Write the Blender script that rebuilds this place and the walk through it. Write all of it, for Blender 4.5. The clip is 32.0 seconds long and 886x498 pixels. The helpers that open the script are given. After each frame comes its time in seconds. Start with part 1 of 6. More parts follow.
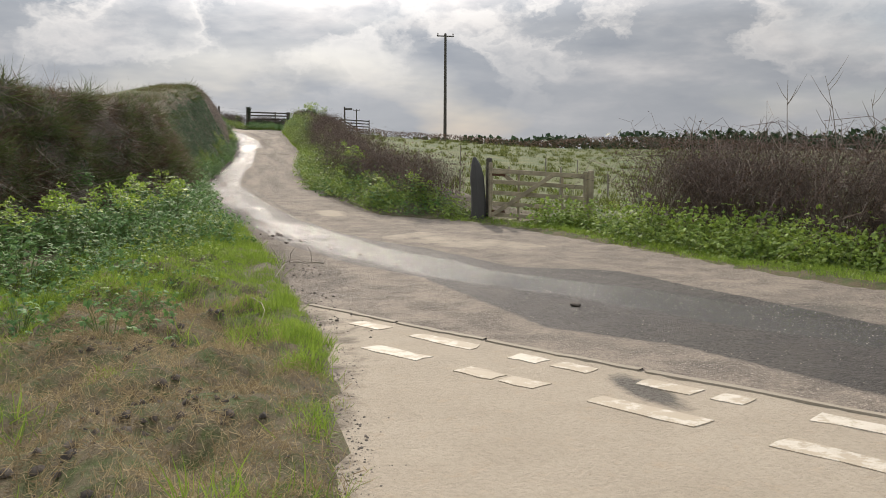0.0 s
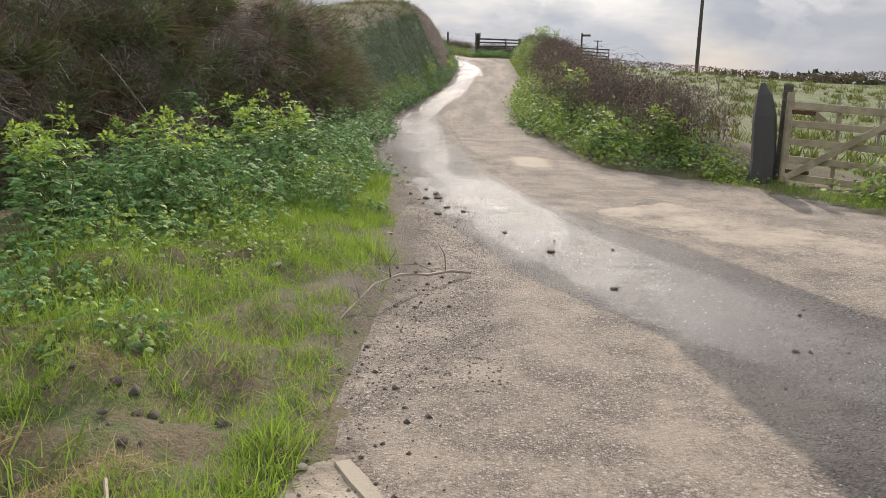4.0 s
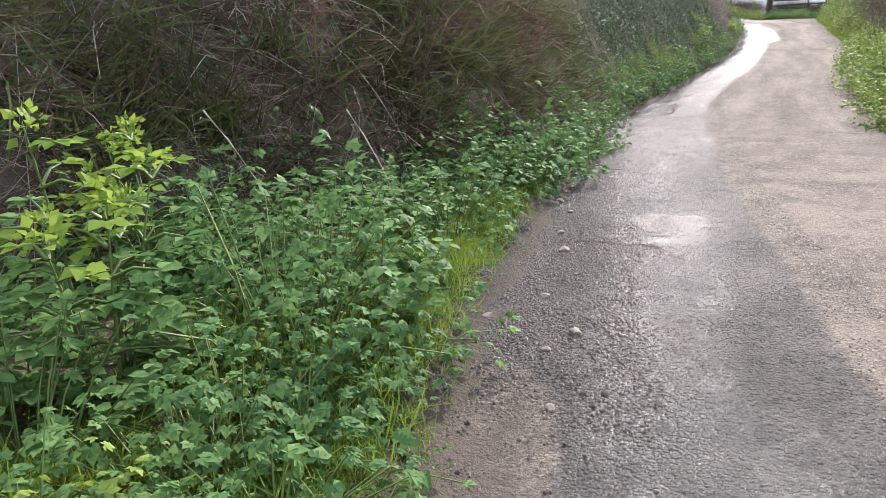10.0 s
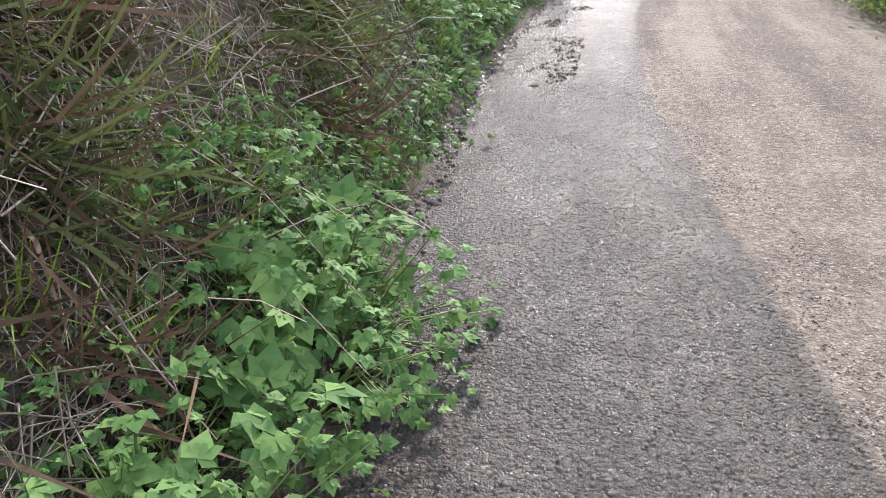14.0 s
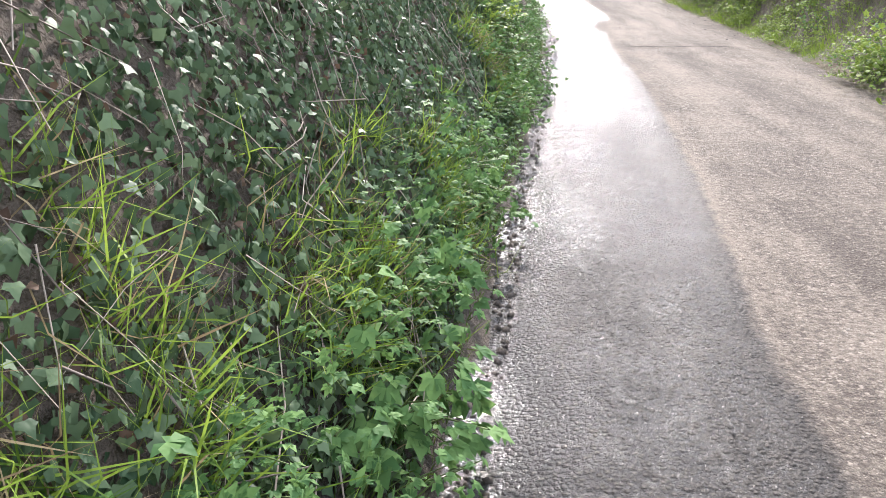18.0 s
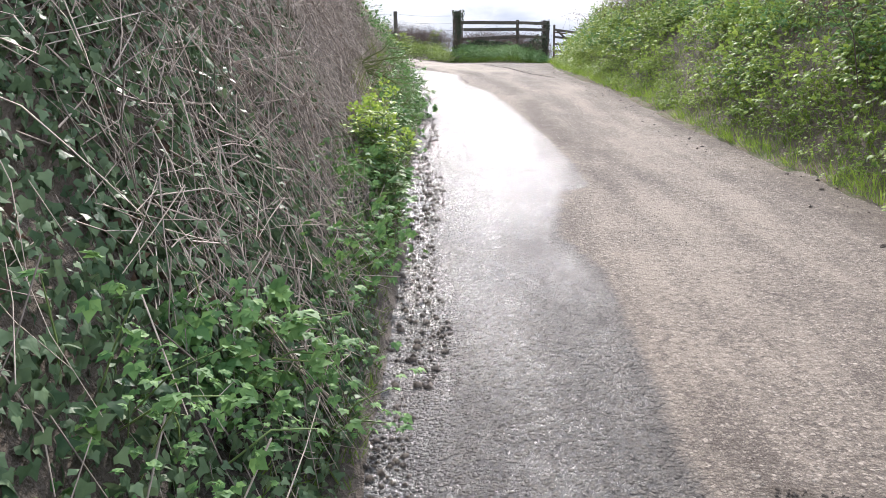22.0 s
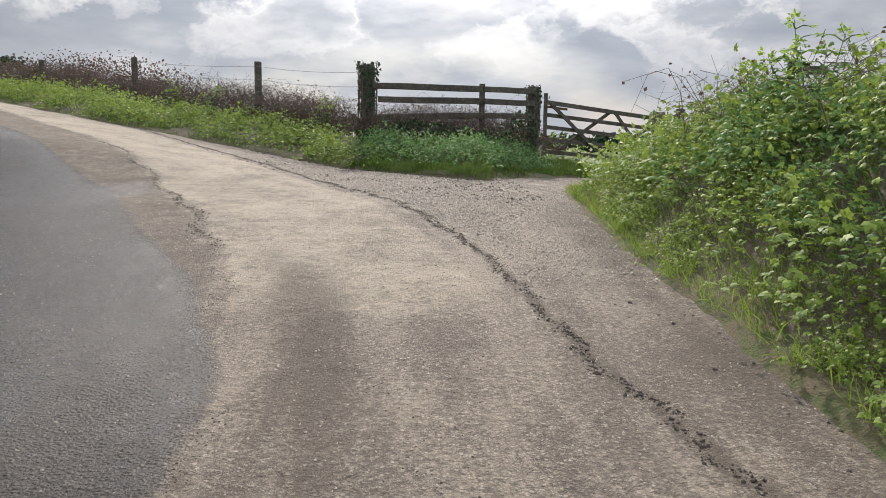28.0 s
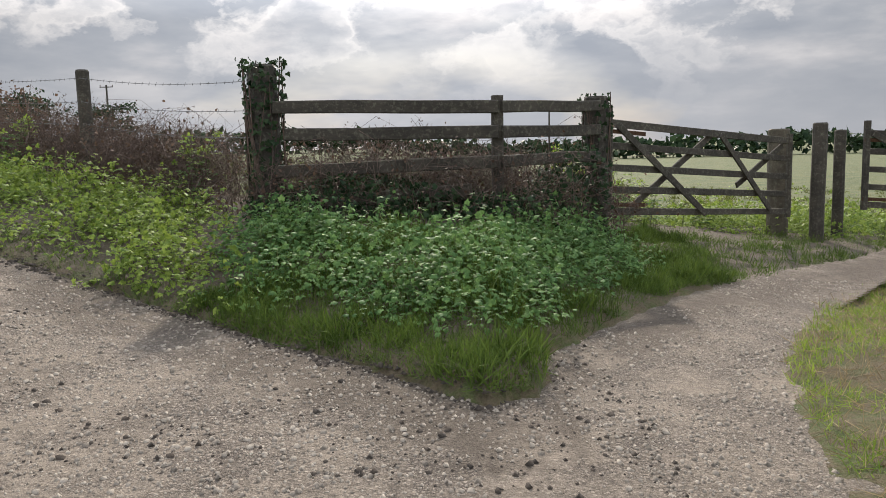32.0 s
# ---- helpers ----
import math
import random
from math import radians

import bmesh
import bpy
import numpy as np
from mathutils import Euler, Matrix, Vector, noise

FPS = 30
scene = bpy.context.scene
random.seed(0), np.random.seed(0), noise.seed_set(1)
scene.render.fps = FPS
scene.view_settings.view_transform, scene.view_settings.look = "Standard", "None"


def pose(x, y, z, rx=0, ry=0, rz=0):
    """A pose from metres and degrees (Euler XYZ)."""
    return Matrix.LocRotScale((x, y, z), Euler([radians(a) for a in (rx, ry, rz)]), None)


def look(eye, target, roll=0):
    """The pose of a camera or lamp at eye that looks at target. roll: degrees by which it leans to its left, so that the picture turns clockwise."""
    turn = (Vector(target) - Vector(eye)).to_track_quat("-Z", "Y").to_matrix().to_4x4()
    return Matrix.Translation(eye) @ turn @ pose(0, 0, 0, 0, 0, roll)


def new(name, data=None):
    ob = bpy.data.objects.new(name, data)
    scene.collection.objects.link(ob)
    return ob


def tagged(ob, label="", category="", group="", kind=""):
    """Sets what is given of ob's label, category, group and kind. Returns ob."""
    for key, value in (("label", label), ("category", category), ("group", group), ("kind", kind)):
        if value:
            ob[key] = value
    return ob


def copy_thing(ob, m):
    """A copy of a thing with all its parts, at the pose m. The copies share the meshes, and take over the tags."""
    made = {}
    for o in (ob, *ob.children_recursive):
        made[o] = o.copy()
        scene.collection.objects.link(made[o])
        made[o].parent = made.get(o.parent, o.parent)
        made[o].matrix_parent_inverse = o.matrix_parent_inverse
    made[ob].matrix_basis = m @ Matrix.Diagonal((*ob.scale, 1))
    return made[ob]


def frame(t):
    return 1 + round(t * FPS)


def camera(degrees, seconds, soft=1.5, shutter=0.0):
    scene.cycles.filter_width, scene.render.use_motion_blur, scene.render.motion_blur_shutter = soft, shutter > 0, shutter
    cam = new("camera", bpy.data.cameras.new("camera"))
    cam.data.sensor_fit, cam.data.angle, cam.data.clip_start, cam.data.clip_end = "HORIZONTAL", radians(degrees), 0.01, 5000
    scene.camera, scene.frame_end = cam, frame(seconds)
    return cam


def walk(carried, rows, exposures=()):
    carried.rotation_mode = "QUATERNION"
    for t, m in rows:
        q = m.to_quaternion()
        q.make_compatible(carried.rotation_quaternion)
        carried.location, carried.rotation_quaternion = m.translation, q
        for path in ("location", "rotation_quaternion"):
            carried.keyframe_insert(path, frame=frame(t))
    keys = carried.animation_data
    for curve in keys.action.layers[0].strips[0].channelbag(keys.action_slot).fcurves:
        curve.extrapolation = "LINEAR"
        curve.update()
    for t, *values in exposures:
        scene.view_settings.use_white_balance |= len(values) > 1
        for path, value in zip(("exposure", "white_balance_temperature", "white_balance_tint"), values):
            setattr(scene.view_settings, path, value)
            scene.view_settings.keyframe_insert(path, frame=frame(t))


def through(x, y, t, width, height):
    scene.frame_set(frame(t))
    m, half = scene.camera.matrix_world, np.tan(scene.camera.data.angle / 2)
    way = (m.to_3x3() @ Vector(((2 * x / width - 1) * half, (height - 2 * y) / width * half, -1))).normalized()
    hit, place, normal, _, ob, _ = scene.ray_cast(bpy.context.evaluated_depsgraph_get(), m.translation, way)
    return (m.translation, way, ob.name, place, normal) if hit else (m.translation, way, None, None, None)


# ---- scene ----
# The path: seconds, eye x, y, z, heading clockwise from +y, pitch, roll.
PATH = [
    (0.0, 0.000, 0.000, 1.256, 13.78, -7.47, 0.27),
    (0.5, 0.251, 0.675, 1.177, 14.23, -10.36, 0.71),
    (1.0, 0.463, 1.315, 1.131, 13.91, -12.83, 0.23),
    (1.5, 0.632, 1.982, 1.122, 12.33, -13.69, -0.70),
    (2.0, 0.779, 2.655, 1.114, 9.74, -13.40, -1.18),
    (2.5, 0.877, 3.345, 1.098, 7.24, -12.86, -0.90),
    (3.0, 0.960, 4.011, 1.077, 4.51, -12.39, -0.11),
    (3.5, 1.006, 4.641, 1.049, 1.18, -12.33, 1.01),
    (5.5, 1.051, 7.084, 0.917, -12.29, -11.07, -0.30),
    (6.0, 1.124, 7.693, 0.908, -8.48, -9.57, -0.84),
    (6.5, 1.096, 8.313, 0.877, -7.84, -9.55, 0.31),
    (7.0, 1.043, 8.890, 0.856, -13.28, -11.01, 1.89),
    (7.5, 1.022, 9.512, 0.853, -17.89, -12.14, 2.72),
    (8.0, 0.996, 10.204, 0.847, -20.56, -12.58, 2.87),
    (8.5, 0.954, 10.886, 0.860, -22.20, -12.17, 2.42),
    (9.0, 0.885, 11.654, 0.872, -23.61, -12.05, 1.68),
    (9.5, 0.762, 12.420, 0.882, -24.42, -12.27, 0.27),
    (10.0, 0.581, 13.199, 0.894, -22.79, -13.74, -1.61),
    (10.5, 0.484, 14.015, 0.903, -17.43, -17.70, -2.33),
    (11.0, 0.405, 14.820, 0.906, -12.76, -22.62, -1.73),
    (11.5, 0.315, 15.670, 0.927, -10.90, -25.69, 0.46),
    (12.0, 0.208, 16.483, 0.961, -10.93, -26.61, 0.16),
    (12.5, 0.073, 17.250, 0.998, -11.48, -27.35, -1.12),
    (13.0, -0.104, 18.034, 1.023, -10.36, -27.85, -0.82),
    (13.5, -0.312, 18.791, 1.048, -12.00, -25.91, -0.09),
    (15.5, -0.943, 22.181, 1.148, -8.91, -21.52, -1.00),
    (16.0, -0.975, 23.295, 1.187, -7.46, -20.46, -0.44),
    (16.5, -0.993, 24.500, 1.227, -6.91, -19.26, 0.00),
    (17.0, -0.968, 25.734, 1.272, -6.55, -18.56, 0.47),
    (17.5, -0.950, 26.968, 1.321, -6.33, -17.78, 0.11),
    (18.0, -0.997, 28.163, 1.343, -5.57, -17.07, -0.34),
    (18.5, -0.953, 29.351, 1.408, -4.24, -15.90, -1.09),
    (19.0, -0.904, 30.498, 1.466, -2.56, -15.28, -1.07),
    (19.5, -0.836, 31.672, 1.509, -1.59, -15.39, -0.87),
    (20.0, -0.771, 32.853, 1.558, -0.82, -15.41, -0.48),
    (20.5, -0.692, 34.009, 1.660, -0.38, -15.19, -0.39),
    (21.0, -0.605, 35.185, 1.761, -0.23, -14.75, -0.40),
    (21.5, -0.543, 36.425, 1.848, -0.09, -13.68, -0.03),
    (22.0, -0.419, 37.668, 1.915, -0.40, -12.18, -0.59),
    (22.5, -0.259, 39.034, 1.991, -0.91, -10.13, -1.71),
    (23.0, -0.189, 40.351, 2.072, -1.13, -7.69, -1.18),
    (23.5, -0.162, 41.572, 2.155, -2.11, -8.14, -0.13),
    (24.0, -0.103, 42.759, 2.256, -3.05, -9.10, 0.74),
    (24.5, -0.078, 43.954, 2.363, -3.76, -9.58, 0.77),
    (25.0, -0.083, 45.185, 2.457, -4.30, -9.78, -0.14),
    (25.5, -0.064, 46.410, 2.558, -3.98, -9.70, -0.80),
    (26.0, -0.047, 47.561, 2.641, -2.49, -9.20, -1.20),
    (26.5, 0.031, 48.688, 2.724, -0.21, -8.47, -1.35),
    (28.5, 0.742, 53.217, 3.098, 3.71, -8.21, 0.97),
    (29.0, 0.897, 54.248, 3.162, 2.81, -9.05, 1.21),
    (29.5, 1.039, 55.253, 3.214, 1.64, -9.71, 1.32),
    (30.0, 1.147, 56.245, 3.260, 0.34, -10.20, 1.31),
    (30.5, 1.215, 57.179, 3.322, -0.72, -10.19, 0.93),
    (31.0, 1.230, 58.062, 3.398, -0.91, -9.39, 0.09),
    (31.5, 1.220, 58.934, 3.476, 0.30, -8.44, -0.86),
    (32.0, 1.236, 59.840, 3.553, 3.11, -7.59, -1.47),
]
cam = camera(58.88, 32.0, soft=0.75)
walk(cam, [(t, pose(x, y, z, 90 + p, 0, -h) @ pose(0, 0, 0, 0, 0, r)) for t, x, y, z, h, p, r in PATH],
     exposures=[(0.0, -0.3, 6700, 12), (1.0, -0.1, 6850, 14), (3.0, -0.08, 6750, 14), (6.0, 0.1, 6450, 15), (8.0, 0.15, 6300, 16), (10.0, 0.4, 6150, 18), (12.5, 0.45, 6100, 18), (16.0, 0.75, 6100, 17), (19.0, 0.75, 6050, 17), (22.0, 0.52, 6050, 16), (26.0, 0.2, 6200, 15), (29.0, -0.12, 6550, 12), (32.0, -0.16, 6600, 13)])

# ---- sky and sun ----
SUN_AZ, SUN_EL = 3.0, 32.0          # clockwise from +y; degrees above the horizon
world = bpy.data.worlds.new("sky")
scene.world = world
world.use_nodes = True


class Nodes:
    """A short way to write node trees."""

    def __init__(self, tree):
        self.tree = tree
        tree.nodes.clear()

    def add(self, kind, **inputs):
        n = self.tree.nodes.new(kind)
        for k, v in inputs.items():
            self.put(n, k.replace("_", " "), v)
        return n

    def put(self, n, key, v):
        s = n.inputs[int(key)] if key.isdigit() else n.inputs[key]
        if hasattr(v, "links"):
            self.tree.links.new(v, s)
        else:
            s.default_value = v

    def math(self, op, a, b=0.0, clamp=False):
        n = self.add("ShaderNodeMath")
        n.operation, n.use_clamp = op, clamp
        self.put(n, "0", a)
        self.put(n, "1", b)
        return n.outputs[0]

    def mix(self, f, a, b, mode="MIX"):
        n = self.add("ShaderNodeMix")
        n.data_type, n.blend_type = "RGBA", mode
        for i, v in ((0, f), (6, a), (7, b)):
            s = n.inputs[i]
            if hasattr(v, "links"):
                self.tree.links.new(v, s)
            else:
                s.default_value = v if i == 0 else (*v[:3], 1.0)
        return n.outputs[2]

    def ramp(self, f, stops):
        n = self.add("ShaderNodeValToRGB")
        el = n.color_ramp.elements
        while len(el) < len(stops):
            el.new(0.5)
        for e, (p, c) in zip(el, stops):
            e.position = p
            e.color = (c, c, c, 1) if isinstance(c, (int, float)) else (*c[:3], 1)
        self.put(n, "0", f)
        return n.outputs[0]

    def noise(self, vec, scale, detail=4.0, rough=0.55, out=0):
        n = self.add("ShaderNodeTexNoise", Scale=scale, Detail=detail, Roughness=rough)
        self.put(n, "Vector", vec)
        return n.outputs[out]

    def bump(self, height, strength, dist, base=None):
        n = self.add("ShaderNodeBump", Strength=strength, Distance=dist)
        self.put(n, "Height", height)
        if base is not None:
            self.put(n, "Normal", base)
        return n.outputs[0]


w = Nodes(world.node_tree)
sky = w.add("ShaderNodeTexSky")
sky.sky_type, sky.sun_disc = "NISHITA", False
sky.sun_elevation, sky.sun_rotation = radians(SUN_EL), radians(SUN_AZ)
sky.air_density, sky.dust_density = 1.0, 1.5
tc = w.add("ShaderNodeTexCoord").outputs["Generated"]
# A broken sheet of cloud: the direction is flattened so that the clouds lie in layers.
sep = w.add("ShaderNodeSeparateXYZ")
w.put(sep, "0", tc)
up = w.math("MAXIMUM", sep.outputs[2], 0.0)
flat = w.math("ADD", up, 0.38)
comb = w.add("ShaderNodeCombineXYZ")
w.put(comb, "0", w.math("DIVIDE", sep.outputs[0], flat))
w.put(comb, "1", w.math("DIVIDE", sep.outputs[1], flat))
w.put(comb, "2", w.math("MULTIPLY", up, 5.0))
big = w.noise(comb.outputs[0], 1.1, 5.0, 0.5)
puff = w.noise(comb.outputs[0], 2.6, 9.0, 0.55)
cover = w.ramp(big, [(0.30, 0.0), (0.50, 1.0)])
shade = w.ramp(puff, [(0.34, (0.40, 0.45, 0.52)), (0.50, (0.56, 0.60, 0.65)), (0.60, (0.78, 0.79, 0.81)), (0.68, (1.0, 0.99, 0.98))])
dull = w.mix(w.ramp(big, [(0.44, 0.0), (0.66, 0.45)]), shade, (0.50, 0.545, 0.60))
# towering heads of cumulus low in the sky, with lit rims
dirn = w.add("ShaderNodeVectorMath")
dirn.operation = "MULTIPLY"
w.put(dirn, "0", tc)
dirn.inputs[1].default_value = (7.0, 7.0, 11.0)
warp = w.add("ShaderNodeVectorMath")
warp.operation = "ADD"
w.put(warp, "0", dirn.outputs[0])
w.put(warp, "1", w.noise(dirn.outputs[0], 1.6, 5.0, 0.6, "Color"))
heads = w.noise(warp.outputs[0], 1.0, 7.0, 0.48)
band = w.ramp(up, [(0.03, 0.0), (0.09, 0.55), (0.16, 1.0), (0.30, 0.0)])
lit = w.math("MULTIPLY", w.ramp(heads, [(0.47, 0.0), (0.545, 1.0), (0.61, 0.5), (0.70, 0.1)]), band)
dull = w.mix(w.math("MULTIPLY", lit, 0.85), dull, (1.08, 1.07, 1.05))
low = w.mix(w.ramp(up, [(0.0, 0.8), (0.13, 0.0)]), dull, (0.60, 0.635, 0.68))
cloud = w.mix(1.0, low, (9.0, 9.0, 9.0), "MULTIPLY")
clear = w.mix(0.55, sky.outputs[0], (4.6, 5.6, 6.8))
even = w.mix(cover, clear, cloud)
# thin cloud glows round the sun
sundir = w.add("ShaderNodeVectorMath")
sundir.operation = "DOT_PRODUCT"
w.put(sundir, "0", tc)
sundir.inputs[1].default_value = (math.sin(radians(SUN_AZ)) * math.cos(radians(SUN_EL)), math.cos(radians(SUN_AZ)) * math.cos(radians(SUN_EL)), math.sin(radians(SUN_EL)))
halo = w.math("POWER", w.math("MAXIMUM", sundir.outputs["Value"], 0.0), 13.0)
gain = w.math("ADD", w.math("ADD", 1.0, w.math("MULTIPLY", halo, 1.5)), w.math("MULTIPLY", w.math("MULTIPLY", up, up), 1.0))
aureole = w.math("POWER", w.math("MAXIMUM", sundir.outputs["Value"], 0.0), 60.0)
gain = w.math("ADD", gain, w.math("MULTIPLY", aureole, 3.0))
gain = w.math("ADD", gain, w.ramp(up, [(0.15, 0.0), (0.28, 1.5), (0.50, 1.5), (1.0, 0.9)]))
lift = w.add("ShaderNodeVectorMath")
lift.operation = "SCALE"
w.put(lift, "0", even)
w.put(lift, "Scale", gain)
skycol = lift.outputs[0]
bg = w.add("ShaderNodeBackground", Strength=0.085)
w.put(bg, "Color", skycol)
wo = w.add("ShaderNodeOutputWorld")
w.put(wo, "Surface", bg.outputs[0])

sun_data = bpy.data.lights.new("sun", "SUN")
sun_data.energy, sun_data.angle, sun_data.color = 4.8, radians(1.2), (1.0, 0.91, 0.78)
sun = new("sun", sun_data)
az, el = radians(SUN_AZ), radians(SUN_EL)
sun.matrix_world = look((0, 0, 0), (-math.sin(az) * math.cos(el), -math.cos(az) * math.cos(el), -math.sin(el)))
sun.location = (5, 90, 60)


# ---- materials ----
def material(name):
    m = bpy.data.materials.new(name)
    m.use_nodes = True
    return m, Nodes(m.node_tree)


def finish(n, shader):
    o = n.add("ShaderNodeOutputMaterial")
    n.put(o, "Surface", shader)


def coords(n):
    return n.add("ShaderNodeTexCoord").outputs["Object"]


def world_pos(n):
    return n.add("ShaderNodeNewGeometry").outputs["Position"]


def leaf_material(name, dark, light, gloss=0.45, through=0.3, per="island", spec=0.1):
    """Leaves: colour varied leaf by leaf and in drifts, part of the light passing through."""
    m, n = material(name)
    if per == "island":
        r = n.add("ShaderNodeNewGeometry").outputs["Random Per Island"]
    else:
        r = n.add("ShaderNodeObjectInfo").outputs["Random"]
    drift = n.noise(world_pos(n), 1.3, 3.0)
    f = n.math("ADD", n.math("MULTIPLY", n.math("POWER", r, 1.4), 0.85), n.math("MULTIPLY", n.math("SUBTRACT", drift, 0.35), 0.9), clamp=True)
    fine = n.noise(world_pos(n), 45.0, 2.0)
    col = n.mix(f, dark, light)
    col = n.mix(n.math("MULTIPLY", fine, 0.35), col, [c * 0.55 for c in dark])
    b = n.add("ShaderNodeBsdfPrincipled", Roughness=gloss)
    n.put(b, "Base Color", col)
    n.put(b, "Specular IOR Level", spec)
    n.put(b, "Normal", n.bump(fine, 0.35, 0.01))
    tr = n.add("ShaderNodeBsdfTranslucent")
    n.put(tr, "Color", n.mix(0.35, col, [min(1.0, c * 1.7) for c in light]))
    mx = n.add("ShaderNodeMixShader", Fac=through)
    n.put(mx, "1", b.outputs[0])
    n.put(mx, "2", tr.outputs[0])
    finish(n, mx.outputs[0])
    return m


def stem_material(name, dark, light, rough=0.8):
    m, n = material(name)
    r = n.add("ShaderNodeNewGeometry").outputs["Random Per Island"]
    g = n.noise(world_pos(n), 30.0, 4.0)
    f = n.math("ADD", n.math("MULTIPLY", r, 0.75), n.math("MULTIPLY", g, 0.3), clamp=True)
    b = n.add("ShaderNodeBsdfPrincipled", Roughness=rough)
    n.put(b, "Base Color", n.mix(f, dark, light))
    n.put(b, "Normal", n.bump(g, 0.5, 0.01))
    finish(n, b.outputs[0])
    return m


def wood_material(name, dark, light, lichen=(0.3, 0.31, 0.22), amount=0.3):
    """Weathered timber: grain along the piece, blotches, lichen."""
    m, n = material(name)
    c = coords(n)
    mp = n.add("ShaderNodeMapping")
    n.put(mp, "Vector", c)
    mp.inputs["Scale"].default_value = (2.5, 40.0, 40.0)
    grain = n.noise(mp.outputs[0], 1.0, 6.0, 0.65)
    blot = n.noise(world_pos(n), 5.0, 4.0)
    rnd = n.add("ShaderNodeObjectInfo").outputs["Random"]
    f = n.math("ADD", n.math("MULTIPLY", grain, 0.8), n.math("MULTIPLY", rnd, 0.25), clamp=True)
    col = n.mix(f, dark, light)
    spots = n.ramp(n.noise(world_pos(n), 26.0, 5.0, 0.7), [(0.52, 0.0), (0.62, amount)])
    col = n.mix(spots, col, lichen)
    col = n.mix(n.ramp(blot, [(0.35, 0.5), (0.6, 0.0)]), col, [v * 0.45 for v in dark])
    b = n.add("ShaderNodeBsdfPrincipled", Roughness=0.85)
    n.put(b, "Base Color", col)
    n.put(b, "Normal", n.bump(grain, 0.6, 0.01))
    finish(n, b.outputs[0])
    return m


def ground_material():
    """Soil and turf, by height and slope drifts."""
    m, n = material("soil_and_turf")
    p = world_pos(n)
    a = n.noise(p, 0.7, 5.0)
    b_ = n.noise(p, 6.0, 6.0, 0.7)
    c = n.noise(p, 55.0, 4.0, 0.7)
    soil = n.mix(c, (0.05, 0.038, 0.028), (0.19, 0.15, 0.112))
    turf = n.mix(c, (0.03, 0.045, 0.012), (0.11, 0.14, 0.035))
    straw = n.mix(c, (0.05, 0.038, 0.02), (0.20, 0.155, 0.085))
    col = n.mix(n.ramp(b_, [(0.38, 0.0), (0.56, 1.0)]), turf, straw)
    att = n.add("ShaderNodeAttribute")
    att.attribute_name = "mask"
    sp = n.add("ShaderNodeSeparateColor")
    n.put(sp, "0", att.outputs["Color"])
    f = n.math("ADD", sp.outputs[0], n.math("MULTIPLY", n.math("SUBTRACT", b_, 0.5), 0.8), clamp=True)
    col = n.mix(f, col, soil)
    col = n.mix(sp.outputs[2], col, n.mix(c, (0.016, 0.013, 0.010), (0.055, 0.044, 0.034)))
    field = n.mix(n.ramp(a, [(0.35, 0.0), (0.65, 1.0)]), (0.075, 0.105, 0.03), (0.15, 0.155, 0.055))
    field = n.mix(n.math("MULTIPLY", b_, 0.6), field, (0.05, 0.065, 0.022))
    col = n.mix(sp.outputs[1], col, field)
    s = n.add("ShaderNodeBsdfPrincipled", Roughness=0.95)
    n.put(s, "Base Color", col)
    n.put(s, "Normal", n.bump(n.math("ADD", n.math("MULTIPLY", b_, 1.0), n.math("MULTIPLY", c, 0.4)), 0.9, 0.06))
    finish(n, s.outputs[0])
    return m


